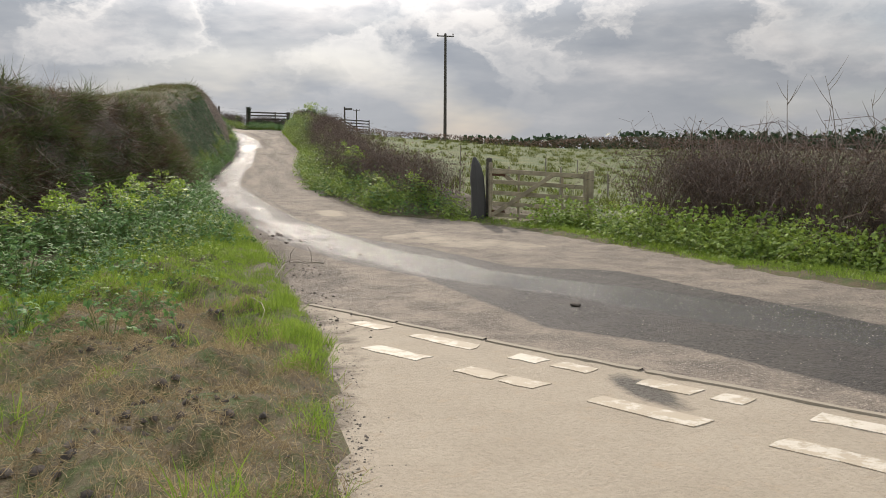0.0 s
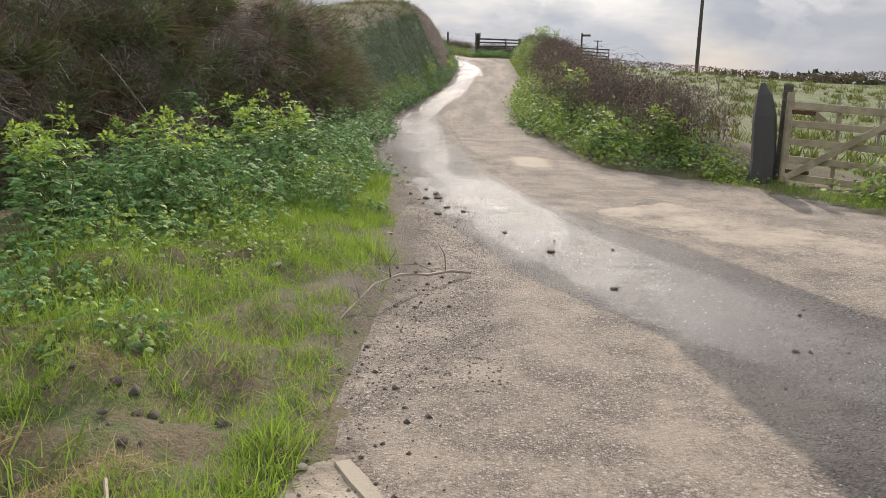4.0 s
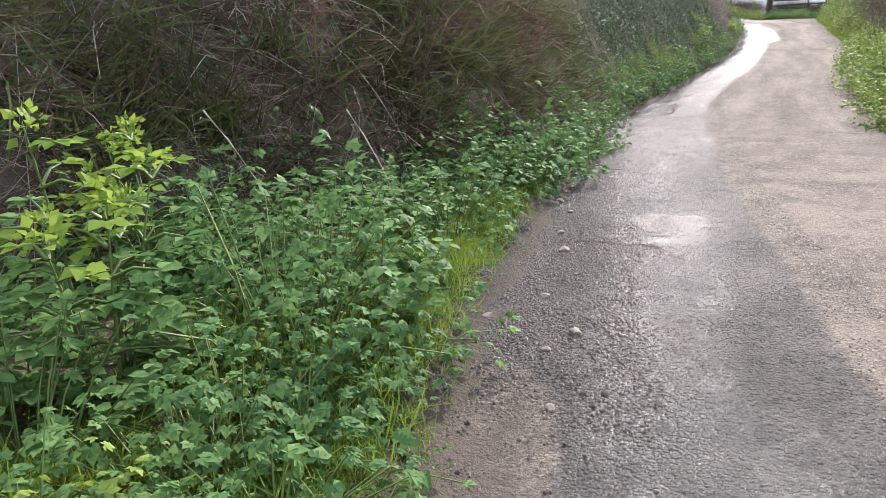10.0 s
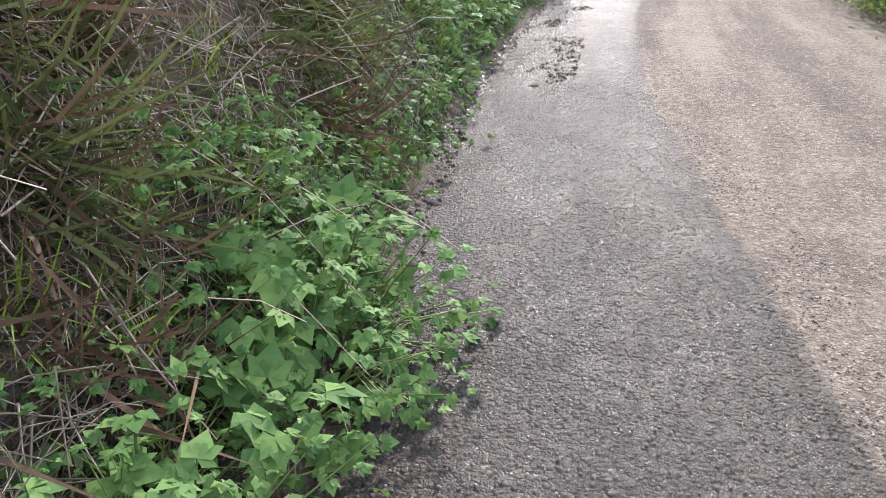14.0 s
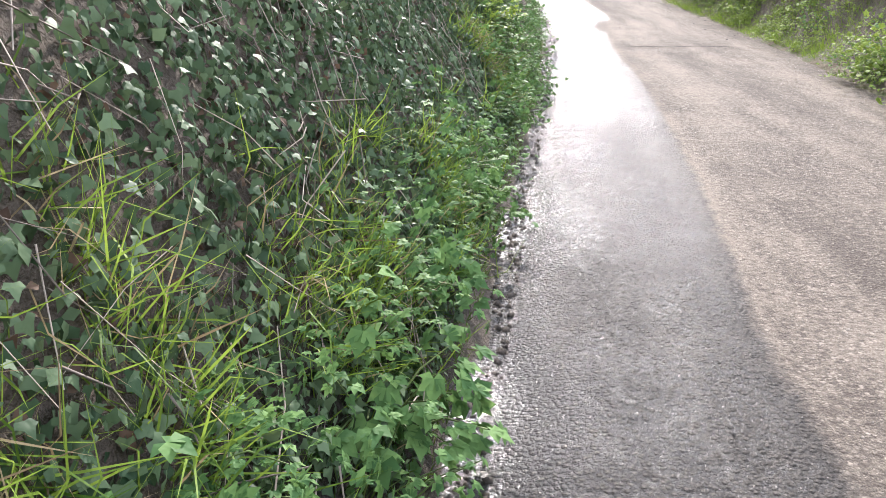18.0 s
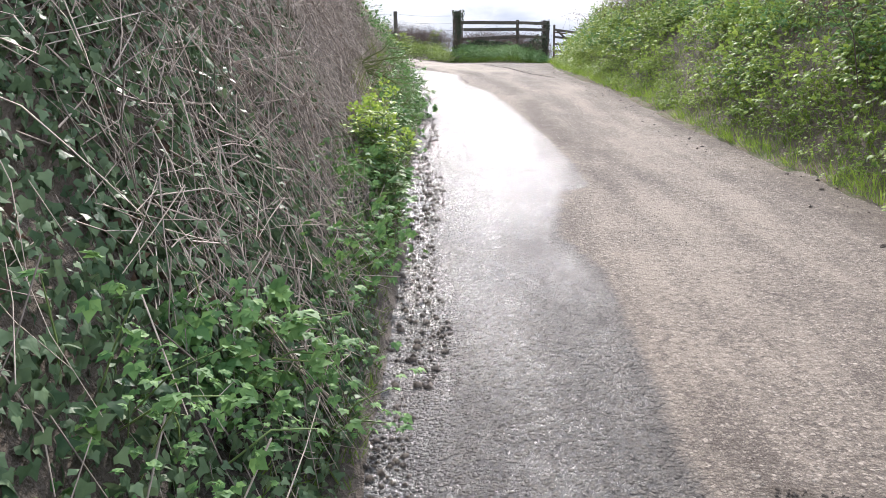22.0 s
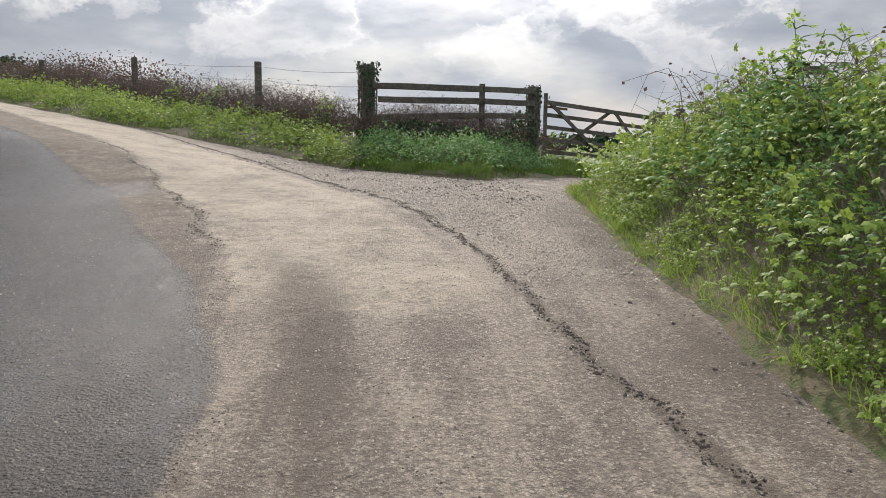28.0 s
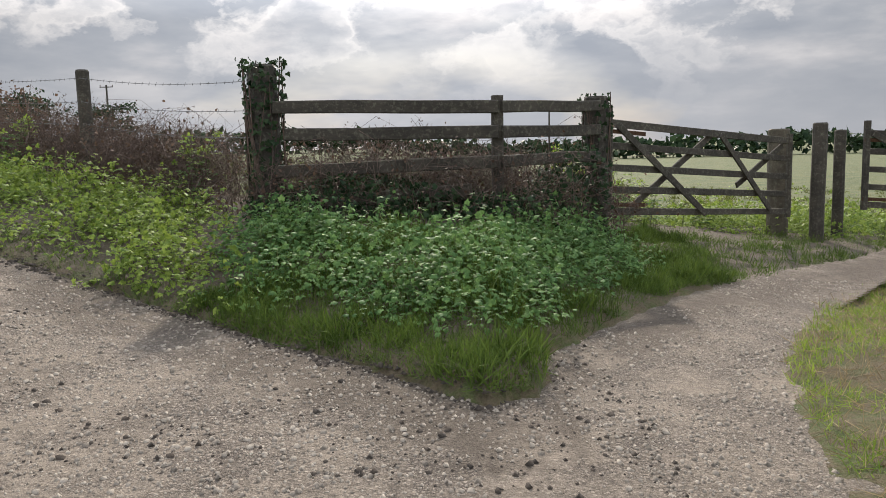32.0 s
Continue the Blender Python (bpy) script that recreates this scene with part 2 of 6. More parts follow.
def road_material():
    """Worn lane: pale chippings bound in tar, silt and crumbs drawn out by wheels, damp and running water."""
    m, n = material("worn_lane_surface")
    p = world_pos(n)
    att = n.add("ShaderNodeAttribute")
    att.attribute_name = "mask"
    sp = n.add("ShaderNodeSeparateColor")
    n.put(sp, "0", att.outputs["Color"])
    damp0, film0, conc0 = sp.outputs[0], sp.outputs[1], sp.outputs[2]
    grime0 = att.outputs["Alpha"]
    n1 = n.noise(p, 1.5, 6.0, 0.6)
    n2 = n.noise(p, 8.0, 7.0, 0.7)
    n3 = n.noise(p, 110.0, 4.0, 0.65)
    n4 = n.noise(p, 34.0, 5.0, 0.7)
    mp = n.add("ShaderNodeMapping")
    n.put(mp, "Vector", p)
    mp.inputs["Scale"].default_value = (2.2, 0.30, 1.0)
    along = n.noise(mp.outputs[0], 1.0, 6.0, 0.62)
    py = n.add("ShaderNodeSeparateXYZ")
    n.put(py, "0", p)
    straight = n.math("MULTIPLY", n.math("SUBTRACT", py.outputs[1], 19.0), 0.2, clamp=True)
    bend = n.math("MULTIPLY", n.math("SUBTRACT", 61.0, py.outputs[1]), 0.25, clamp=True)
    drawn = n.math("MULTIPLY", n.math("MULTIPLY", straight, bend), 0.8)
    patchy = n.noise(p, 2.6, 7.0, 0.66)
    streak = n.math("ADD", n.math("MULTIPLY", along, drawn), n.math("MULTIPLY", patchy, n.math("SUBTRACT", 1.0, drawn)))

    def cells(scale):
        vo = n.add("ShaderNodeTexVoronoi", Scale=scale)
        n.put(vo, "Vector", p)
        sep_ = n.add("ShaderNodeSeparateColor")
        n.put(sep_, "0", vo.outputs["Color"])
        return vo.outputs["Distance"], sep_.outputs
    dist, rnd = cells(62.0)
    dist2, rnd2 = cells(170.0)
    lump = n.math("MULTIPLY", n.math("SUBTRACT", 1.0, n.math("MULTIPLY", dist, 1.35), clamp=True), n.math("ADD", 0.25, n.math("MULTIPLY", rnd[1], 0.9)))
    edge = n.math("ADD", n.math("MULTIPLY", n.math("SUBTRACT", n2, 0.5), 0.75), n.math("MULTIPLY", n.math("SUBTRACT", n1, 0.5), 0.35))
    conc = n.ramp(n.math("ADD", conc0, n.math("MULTIPLY", edge, 0.5)), [(0.36, 0.0), (0.55, 1.0)])
    damp = n.ramp(n.math("ADD", damp0, edge), [(0.34, 0.0), (0.66, 1.0)])
    flood = n.math("SUBTRACT", n.math("ADD", n.math("MULTIPLY", film0, 0.80), n.math("MULTIPLY", edge, 0.7)), n.math("MULTIPLY", lump, 0.62))
    film = n.ramp(flood, [(0.16, 0.0), (0.30, 1.0)])
    grime = n.ramp(n.math("ADD", grime0, n.math("MULTIPLY", edge, 1.5)), [(0.30, 0.0), (0.70, 1.0)])
    chip = n.mix(n.math("POWER", rnd[0], 1.5), (0.10, 0.080, 0.064), (0.47, 0.405, 0.335))
    grit = n.mix(rnd2[0], (0.095, 0.077, 0.062), (0.41, 0.35, 0.285))
    tar = n.mix(n3, (0.05, 0.042, 0.036), (0.14, 0.118, 0.10))
    stony = n.mix(n.ramp(n.math("ADD", dist, n.math("MULTIPLY", n.math("SUBTRACT", rnd[2], 0.5), 0.30)), [(0.28, 0.0), (0.46, 1.0)]), chip, n.mix(n.ramp(dist2, [(0.3, 0.0), (0.6, 1.0)]), grit, tar))
    silt = n.mix(n4, (0.195, 0.158, 0.122), (0.39, 0.33, 0.26))
    lay = n.math("ADD", n.math("ADD", n.math("MULTIPLY", streak, 0.6), n.math("MULTIPLY", n1, 0.3)), n.math("MULTIPLY", n4, 0.35))
    silty = n.ramp(lay, [(0.53, 0.0), (0.72, 0.75)])
    col = n.mix(silty, stony, silt)
    # darker drifts and crumbs drawn out along the lane
    dark = n.ramp(n.math("ADD", n.math("MULTIPLY", streak, 0.55), n.math("MULTIPLY", n4, 0.6)), [(0.50, 0.72), (0.61, 0.0)])
    dark = n.math("MULTIPLY", dark, n.math("ADD", 0.3, n.math("MULTIPLY", drawn, 0.85)))
    col = n.mix(dark, col, n.mix(n3, (0.06, 0.048, 0.038), (0.16, 0.13, 0.105)))
    concrete = n.mix(n1, (0.285, 0.238, 0.178), (0.40, 0.345, 0.268))
    concrete = n.mix(n.ramp(n4, [(0.30, 0.4), (0.55, 0.0)]), concrete, (0.20, 0.165, 0.12))
    concrete = n.mix(n.ramp(n2, [(0.56, 0.0), (0.72, 0.45)]), concrete, (0.36, 0.27, 0.18))
    concrete = n.mix(n.ramp(n3, [(0.30, 0.5), (0.42, 0.0)]), concrete, (0.13, 0.105, 0.08))
    col = n.mix(conc, col, concrete)
    col = n.mix(n.math("MULTIPLY", grime, 0.8), col, n.mix(n4, (0.045, 0.036, 0.028), (0.15, 0.12, 0.092)))
    wetcol = n.mix(0.78, col, (0.016, 0.015, 0.015))
    col = n.mix(damp, col, wetcol)
    col = n.mix(n.math("MULTIPLY", film, 0.5), col, (0.02, 0.019, 0.018))
    b = n.add("ShaderNodeBsdfPrincipled", Roughness=0.9)
    n.put(b, "Base Color", col)
    n.put(b, "Specular IOR Level", 0.25)
    grain = n.math("ADD", n.math("MULTIPLY", lump, n.math("ADD", 0.5, n.math("MULTIPLY", damp, 0.7))), n.math("ADD", n.math("MULTIPLY", n3, 0.9), n.math("MULTIPLY", n.math("SUBTRACT", 1.0, dist2), 0.28)))
    keep = n.math("MULTIPLY", n.math("SUBTRACT", 1.0, n.math("MULTIPLY", conc, 0.85)), n.math("SUBTRACT", 1.0, n.math("MULTIPLY", silty, 0.45)))
    grain = n.math("ADD", n.math("MULTIPLY", grain, keep), n.math("MULTIPLY", n4, 0.9))
    rip = n.add("ShaderNodeMapping")
    n.put(rip, "Vector", p)
    rip.inputs["Scale"].default_value = (30.0, 44.0, 1.0)
    ripple = n.noise(rip.outputs[0], 1.0, 4.0, 0.6)
    n.put(b, "Normal", n.bump(grain, 1.0, 0.014))
    # the water: a thin skin that follows the stones, smooth only where it stands
    pool = n.ramp(n.math("ADD", film0, n.math("MULTIPLY", edge, 0.5)), [(0.74, 0.0), (0.92, 1.0)])
    skin = n.math("MULTIPLY", grain, n.math("SUBTRACT", 1.0, n.math("MULTIPLY", pool, 0.85)))
    skin = n.math("ADD", skin, n.math("MULTIPLY", n.math("MULTIPLY", ripple, film), 0.8))
    n.put(b, "Coat Weight", n.math("ADD", n.math("MULTIPLY", damp, 0.18), n.math("MULTIPLY", film, 0.34), clamp=True))
    n.put(b, "Coat Roughness", n.mix(pool, n.mix(film, n.mix(n4, (0.22,) * 3, (0.34,) * 3), (0.18,) * 3), (0.10,) * 3))
    n.put(b, "Coat IOR", 1.45)
    n.put(b, "Coat Normal", n.bump(skin, 1.0, 0.0056))
    finish(n, b.outputs[0])
    return m


def stone_material(name, dark, light, rough=0.9):
    m, n = material(name)
    r = n.add("ShaderNodeNewGeometry").outputs["Random Per Island"]
    g = n.noise(world_pos(n), 60.0, 5.0, 0.7)
    f = n.math("ADD", n.math("MULTIPLY", r, 0.7), n.math("MULTIPLY", g, 0.4), clamp=True)
    b = n.add("ShaderNodeBsdfPrincipled", Roughness=rough)
    n.put(b, "Base Color", n.mix(f, dark, light))
    n.put(b, "Normal", n.bump(g, 0.5, 0.01))
    finish(n, b.outputs[0])
    return m


def paint_material():
    """Worn white road paint with holes through which the concrete shows."""
    m, n = material("worn_road_paint")
    p = world_pos(n)
    a = n.noise(p, 8.0, 6.0, 0.7)
    c = n.noise(p, 70.0, 4.0, 0.7)
    each = n.math("MULTIPLY", n.add("ShaderNodeObjectInfo").outputs["Random"], 0.14)
    worn = n.ramp(n.math("ADD", each, n.math("ADD", n.math("MULTIPLY", a, 0.75), n.math("MULTIPLY", c, 0.25))), [(0.50, 0.0), (0.58, 0.95)])
    col = n.mix(worn, n.mix(c, (0.44, 0.39, 0.315), (0.56, 0.51, 0.425)), n.mix(c, (0.29, 0.235, 0.165), (0.40, 0.335, 0.245)))
    b = n.add("ShaderNodeBsdfPrincipled", Roughness=0.75)
    n.put(b, "Base Color", col)
    n.put(b, "Normal", n.bump(c, 0.3, 0.004))
    finish(n, b.outputs[0])
    return m


def metal_material(name, col, rough=0.6):
    m, n = material(name)
    g = n.noise(world_pos(n), 50.0, 4.0)
    b = n.add("ShaderNodeBsdfPrincipled", Metallic=0.8)
    n.put(b, "Roughness", n.ramp(g, [(0.3, rough - 0.15), (0.7, min(1.0, rough + 0.2))]))
    n.put(b, "Base Color", n.mix(g, col, [v * 0.5 for v in col]))
    finish(n, b.outputs[0])
    return m


GROUND, ROAD, PAINT = ground_material(), road_material(), paint_material()
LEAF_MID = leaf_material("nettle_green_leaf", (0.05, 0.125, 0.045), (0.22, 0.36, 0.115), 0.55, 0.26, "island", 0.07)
LEAF_LIME = leaf_material("young_lime_leaf", (0.13, 0.24, 0.035), (0.36, 0.46, 0.085), 0.5, 0.42)
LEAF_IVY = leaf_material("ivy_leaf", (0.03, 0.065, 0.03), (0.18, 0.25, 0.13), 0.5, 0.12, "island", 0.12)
LEAF_DARK = leaf_material("dark_evergreen_leaf", (0.012, 0.03, 0.014), (0.06, 0.10, 0.045), 0.5, 0.1)
LEAF_IVY_PART = leaf_material("ivy_leaf_single", (0.03, 0.065, 0.03), (0.18, 0.25, 0.13), 0.5, 0.12, "object", 0.12)
# Its brighter green also stands for sunlight on the left of the fence bank.
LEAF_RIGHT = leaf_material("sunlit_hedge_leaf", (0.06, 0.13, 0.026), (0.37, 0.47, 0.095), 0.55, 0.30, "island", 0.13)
LEAF_DEAD = leaf_material("bronze_bramble_leaf", (0.055, 0.035, 0.026), (0.22, 0.145, 0.10), 0.6, 0.15)
GRASS = leaf_material("verge_grass", (0.05, 0.115, 0.016), (0.33, 0.45, 0.07), 0.5, 0.33)
# Verge grass with the fence's shade put into its colour; the gutter shares it.
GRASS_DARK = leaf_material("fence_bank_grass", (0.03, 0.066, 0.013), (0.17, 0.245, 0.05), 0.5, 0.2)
GRASS_DRY = leaf_material("dry_grass", (0.10, 0.066, 0.034), (0.54, 0.43, 0.25), 0.7, 0.2)
GRASS_FIELD = leaf_material("pasture_grass", (0.035, 0.055, 0.014), (0.23, 0.25, 0.065), 0.7, 0.2)
GRASS_TOP = leaf_material("bank_top_grass", (0.04, 0.04, 0.017), (0.20, 0.18, 0.075), 0.7, 0.2)
GRASS_PALE = leaf_material("bank_grass", (0.03, 0.045, 0.014), (0.19, 0.22, 0.085), 0.6, 0.18)
STEM_DEAD = stem_material("dead_stem", (0.07, 0.054, 0.045), (0.52, 0.43, 0.355))
STEM_BRAMBLE = stem_material("brown_bramble_cane", (0.028, 0.019, 0.015), (0.16, 0.108, 0.082))
STEM_GREEN = stem_material("green_stem", (0.07, 0.12, 0.03), (0.19, 0.25, 0.07), 0.6)
TWIG = stem_material("grey_twig", (0.14, 0.115, 0.09), (0.36, 0.31, 0.25))
OAK = wood_material("grey_oak", (0.03, 0.026, 0.021), (0.105, 0.09, 0.07))
OAK_PALE = wood_material("pale_weathered_timber", (0.22, 0.185, 0.12), (0.42, 0.36, 0.245))
OAK_BROWN = wood_material("grey_brown_timber", (0.06, 0.052, 0.038), (0.19, 0.16, 0.115))
POST_DARK = wood_material("dark_post_timber", (0.03, 0.026, 0.022), (0.085, 0.074, 0.06))
STAKE = wood_material("softwood_stake", (0.16, 0.14, 0.11), (0.34, 0.30, 0.23))
CLOD = stone_material("damp_clod", (0.02, 0.016, 0.013), (0.08, 0.062, 0.047), 0.9)
CHIP = stone_material("road_chipping", (0.09, 0.075, 0.06), (0.44, 0.385, 0.315), 0.85)
CHIP_DULL = stone_material("shoulder_chipping", (0.05, 0.041, 0.034), (0.20, 0.165, 0.135), 0.85)
CHIP_WET = stone_material("wet_chipping", (0.025, 0.022, 0.02), (0.12, 0.10, 0.085), 0.3)
ROCK = stone_material("pale_field_stone", (0.14, 0.12, 0.09), (0.30, 0.26, 0.21))
WIRE = metal_material("galvanised_wire", (0.30, 0.30, 0.30))
IRON = metal_material("rusty_iron", (0.16, 0.09, 0.055), 0.75)
CERAMIC = stone_material("brown_insulator", (0.05, 0.03, 0.02), (0.10, 0.06, 0.04), 0.25)


# ---- the plan ----
def knots(*pairs):
    """A curve through (place, value) pairs."""
    xs, vs = np.array([p[0] for p in pairs], float), np.array([p[1] for p in pairs], float)
    return lambda q: np.interp(q, xs, vs)


def smooth(a, b, q):
    u = np.clip((q - a) / (b - a), 0.0, 1.0)
    return u * u * (3 - 2 * u)


def vnoise(x, y, scale, seed=0):
    """Value noise between 0 and 1."""
    x, y = np.asarray(x, float) * scale, np.asarray(y, float) * scale
    xi, yi = np.floor(x), np.floor(y)
    fx, fy = x - xi, y - yi
    fx, fy = fx * fx * (3 - 2 * fx), fy * fy * (3 - 2 * fy)

    def h(a, b):
        v = np.sin(a * 127.1 + b * 311.7 + seed * 74.7) * 43758.5453
        return v - np.floor(v)
    return (h(xi, yi) * (1 - fx) + h(xi + 1, yi) * fx) * (1 - fy) + (h(xi, yi + 1) * (1 - fx) + h(xi + 1, yi + 1) * fx) * fy


def fbm(x, y, scale, seed=0):
    return 0.55 * vnoise(x, y, scale, seed) + 0.3 * vnoise(x, y, scale * 2.1, seed + 3) + 0.15 * vnoise(x, y, scale * 4.3, seed + 7)


# Height of the lane along y; its left and right edges; the outer edge of the bend; the field track.
RISE = knots((-60, 0.6), (-3, 0.12), (0, 0.0), (3, -0.12), (6, -0.26), (9, -0.36), (12, -0.35), (15, -0.30), (18, -0.20), (21, -0.09),
             (24, -0.01), (27, 0.10), (30, 0.24), (33, 0.38), (36, 0.59), (39, 0.76), (42, 0.96), (45, 1.22), (48, 1.46), (51, 1.72),
             (54, 1.92), (57, 2.09), (60, 2.30), (62, 2.37), (64, 2.41), (66, 2.46), (69, 2.56), (76, 2.55), (100, 2.2), (200, 1.2), (3000, -6))
XL = knots((-60, -6), (-8, -0.2), (3, 0.3), (5.5, 0.5), (7.5, 0.45), (12, 0.25), (14, 0.0), (15.4, -0.35), (16.5, -0.6), (20, -1.1),
           (24, -1.45), (28.6, -1.3), (32.5, -1.1), (36, -0.88), (40, -0.72), (44, -0.8), (48, -0.85), (51, -1.0), (53, -1.35),
           (55, -1.75), (57, -2.4), (59, -3.9), (61, -6), (64, -10), (70, -17), (90, -40))
XR = knots((-60, 22), (-10, 9.5), (0, 8.2), (5, 7.2), (7, 6.8), (9.5, 6.3), (11.5, 5.9), (14, 5.1), (15.6, 4.2), (16.9, 2.75),
           (20, 2.25), (23.5, 1.8), (29, 1.8), (34, 2.1), (39, 2.5), (43, 2.5), (46, 2.35), (50, 2.35), (54, 2.25), (57.4, 2.3), (59.5, 2.42), (61, 2.55), (62, 2.7), (63, 3.0), (64, 3.35), (66, 4.7), (69, 7.6), (72, 11.5), (90, 35))
YF = knots((-40, 102), (-16, 79), (-7, 69.8), (-5.4, 68.4), (-4.1, 67.8), (-2.7, 66.9), (-1.2, 65.9), (-0.2, 65.1), (0.45, 64.35), (0.9, 63.95), (1.3, 63.5), (1.6, 63.2), (1.9, 63.4), (2.05, 64.1), (2.8, 65.1), (3.5, 66.0), (4.4, 66.8), (6, 68.0), (8, 69.6), (12, 72.6), (30, 86))
XT = knots((-60, -12), (-10, -7), (0, -6), (5, -5), (10, -4.3), (14, -3.3), (16.5, -2.6), (18.5, -1.8), (20, -1.35), (22, -1.33), (24, -1.47),
           (28.6, -1.32), (32.5, -1.12), (36, -0.90), (40, -0.74), (44, -0.82), (48, -0.87), (51, -1.03), (53, -1.4), (55, -1.85), (57, -2.6),
           (59, -4.5), (61, -6.8), (64, -11), (70, -18.5), (90, -44))
BANK = knots((-60, 1.8), (-5, 2.1), (5, 2.15), (10, 2.2), (16, 2.35), (22, 2.4), (26, 2.45), (32, 2.8), (38, 3.1), (42, 3.05), (48, 2.9), (51, 2.7), (53, 2.3), (55, 1.7), (57, 1.1), (60, 0.8), (90, 0.6))
RBANK = knots((15.5, 0.0), (17, 0.35), (24, 0.75), (35, 0.95), (45, 1.1), (55, 1.15), (58, 0.95), (60, 0.65), (62, 0.4), (64, 0.28), (68, 0.1))


WIDE = knots((-60, 1.2), (14, 1.2), (18, 1.35), (24, 1.75), (34, 1.9), (42, 1.95), (48, 2.1), (53, 2.05), (57, 1.8), (70, 1.5))    # how deep the bank's face is


def inside(x, y, m=0.0):
    """Whether a place lies on the lane or the field track, with a margin."""
    lane = (y < 57) & (x > XL(y) - m) & (x < XR(y) + m)
    bend = (y >= 57) & (x > XL(y) - m) & (y < YF(x) + m) & (x < XR(y) + m)
    return lane | bend


def tilt(x, y):
    """Fall of the ground towards the gates, and its rise where the lane bends away."""
    return (0.085 * np.clip(x - 1.5, 0, 5) - 0.13 * np.clip(-0.4 - x, 0, 9)) * smooth(60.5, 63.5, y)


def land(x, y):
    """Height of the ground."""
    x, y = np.asarray(x, float), np.asarray(y, float)
    z = RISE(y)
    # left hedge bank
    d = XT(y) - x
    rough = 0.30 * (fbm(y, x, 0.5, 5) - 0.5) + 0.30 * (fbm(y, x * 1.6, 2.1, 25) - 0.5) * (1 - 0.6 * smooth(24, 27, y)) + 0.34 * (vnoise(y, z * 0 + x * 1.4, 1.5, 15) - 0.5) * (1 - smooth(24, 27, y))
    h = BANK(y) + 0.5 * (fbm(y, 0 * y, 0.35, 9) - 0.5)
    wd = WIDE(y)
    q = np.clip((d + rough * smooth(0.1, 0.6, d)) / wd, 0, 1)
    z = z + h * (0.5 * smooth(0.0, 1.0, q) + 0.5 * (1 - (1 - q) ** 2)) - 0.22 * np.clip(d - wd - 1.2, 0, 5)
    # right hedge bank and the field beyond
    e = x - XR(y)
    near = smooth(15.5, 17, y) * (1 - smooth(64, 68, y))
    z = z + near * RBANK(y) * (smooth(0.05, 1.3, e) - smooth(2.0, 3.4, e))
    z = z - 0.065 * np.clip(x - XR(np.minimum(y, 60)) - 1.5, 0, 20) * smooth(12, 25, y)
    # bank below the fence at the bend
    g = (y - YF(x)) * smooth(56, 60, y)
    z = z + (0.06 * smooth(0.0, 0.2, g) + 0.30 * smooth(0.1, 2.0, g)) * smooth(58, 61, y) * (1 - 0.85 * smooth(2.2, 3.6, x)) - 0.5 * smooth(4.0, 8, g) * smooth(60, 64, y)
    z = z - tilt(x, y)
    # soft verge before the side lane
    v = XL(y) - x
    low = 1 - smooth(17, 20, y)
    z = z + (0.06 * smooth(0.0, 0.16, v) + 0.05 * smooth(0.2, 0.8, v)) * low
    heap = smooth(0.15, 0.5, v) * (1 - smooth(9, 13, y)) * (1 - smooth(3.2, 4.5, v))
    z = z + heap * (0.34 * (fbm(x * 1.9, y * 0.8, 1.5, 61) - 0.5) + 0.20 * (vnoise(x, y, 3.8, 62) - 0.5))
    off = ~inside(x, y)
    z = z + off * (0.025 + 0.10 * (fbm(x, y, 0.9, 2) - 0.5) + 0.05 * (vnoise(x, y, 5.0, 6) - 0.5))
    return z


def sunk(x, y):
    """How far the ground sheet lies lower under the lane."""
    return np.where(inside(x, y, -0.08), 0.07, 0.0)


def lane_height(x, y):
    """Height of the lane's surface: a slight crown, sunk wheel tracks, a gutter on the left."""
    u = (x - XL(y)) / np.maximum(XR(y) - XL(y), 0.5)
    z = RISE(y) + 0.02 * (1 - (2 * np.clip(u, 0, 1) - 1) ** 2) * smooth(14, 18, y)
    z = z - 0.03 * np.exp(-((x - XL(y) - 0.15) / 0.2) ** 2) * smooth(15, 18, y)
    return z - tilt(x, y) + 0.016 * (fbm(x, y, 1.7, 21) - 0.5) + 0.010 * (vnoise(x, y, 9, 22) - 0.5)


# ---- mesh helpers ----
def mesh_object(name, verts, tris, mat, parent=None, shade=False):
    """One mesh object from arrays of corners and triangles."""
    me = bpy.data.meshes.new(name)
    verts, tris = np.asarray(verts, np.float32), np.asarray(tris, np.int32)
    k = tris.shape[1]
    me.vertices.add(len(verts))
    me.vertices.foreach_set("co", verts.ravel())
    me.loops.add(tris.size)
    me.loops.foreach_set("vertex_index", tris.ravel())
    me.polygons.add(len(tris))
    me.polygons.foreach_set("loop_start", np.arange(0, tris.size, k, dtype=np.int32))
    if shade:
        me.polygons.foreach_set("use_smooth", np.ones(len(tris), bool))
    me.update(calc_edges=True)
    me.materials.append(mat)
    ob = new(name, me)
    if parent is not None:
        ob.parent = parent
    return ob


def part(name, bm, mat, parent, label=""):
    """A bmesh as one mesh object under a thing or a part."""
    me = bpy.data.meshes.new(name)
    bm.to_mesh(me)
    bm.free()
    me.materials.append(mat)
    ob = new(name, me)
    ob.parent = parent
    return tagged(ob, label)


def thing(name, at, label, category, group=""):
    """An empty at a thing's base, to parent its parts."""
    ob = new(name)
    ob.location = at
    ob.empty_display_size = 0.1
    return tagged(ob, label, category, group)


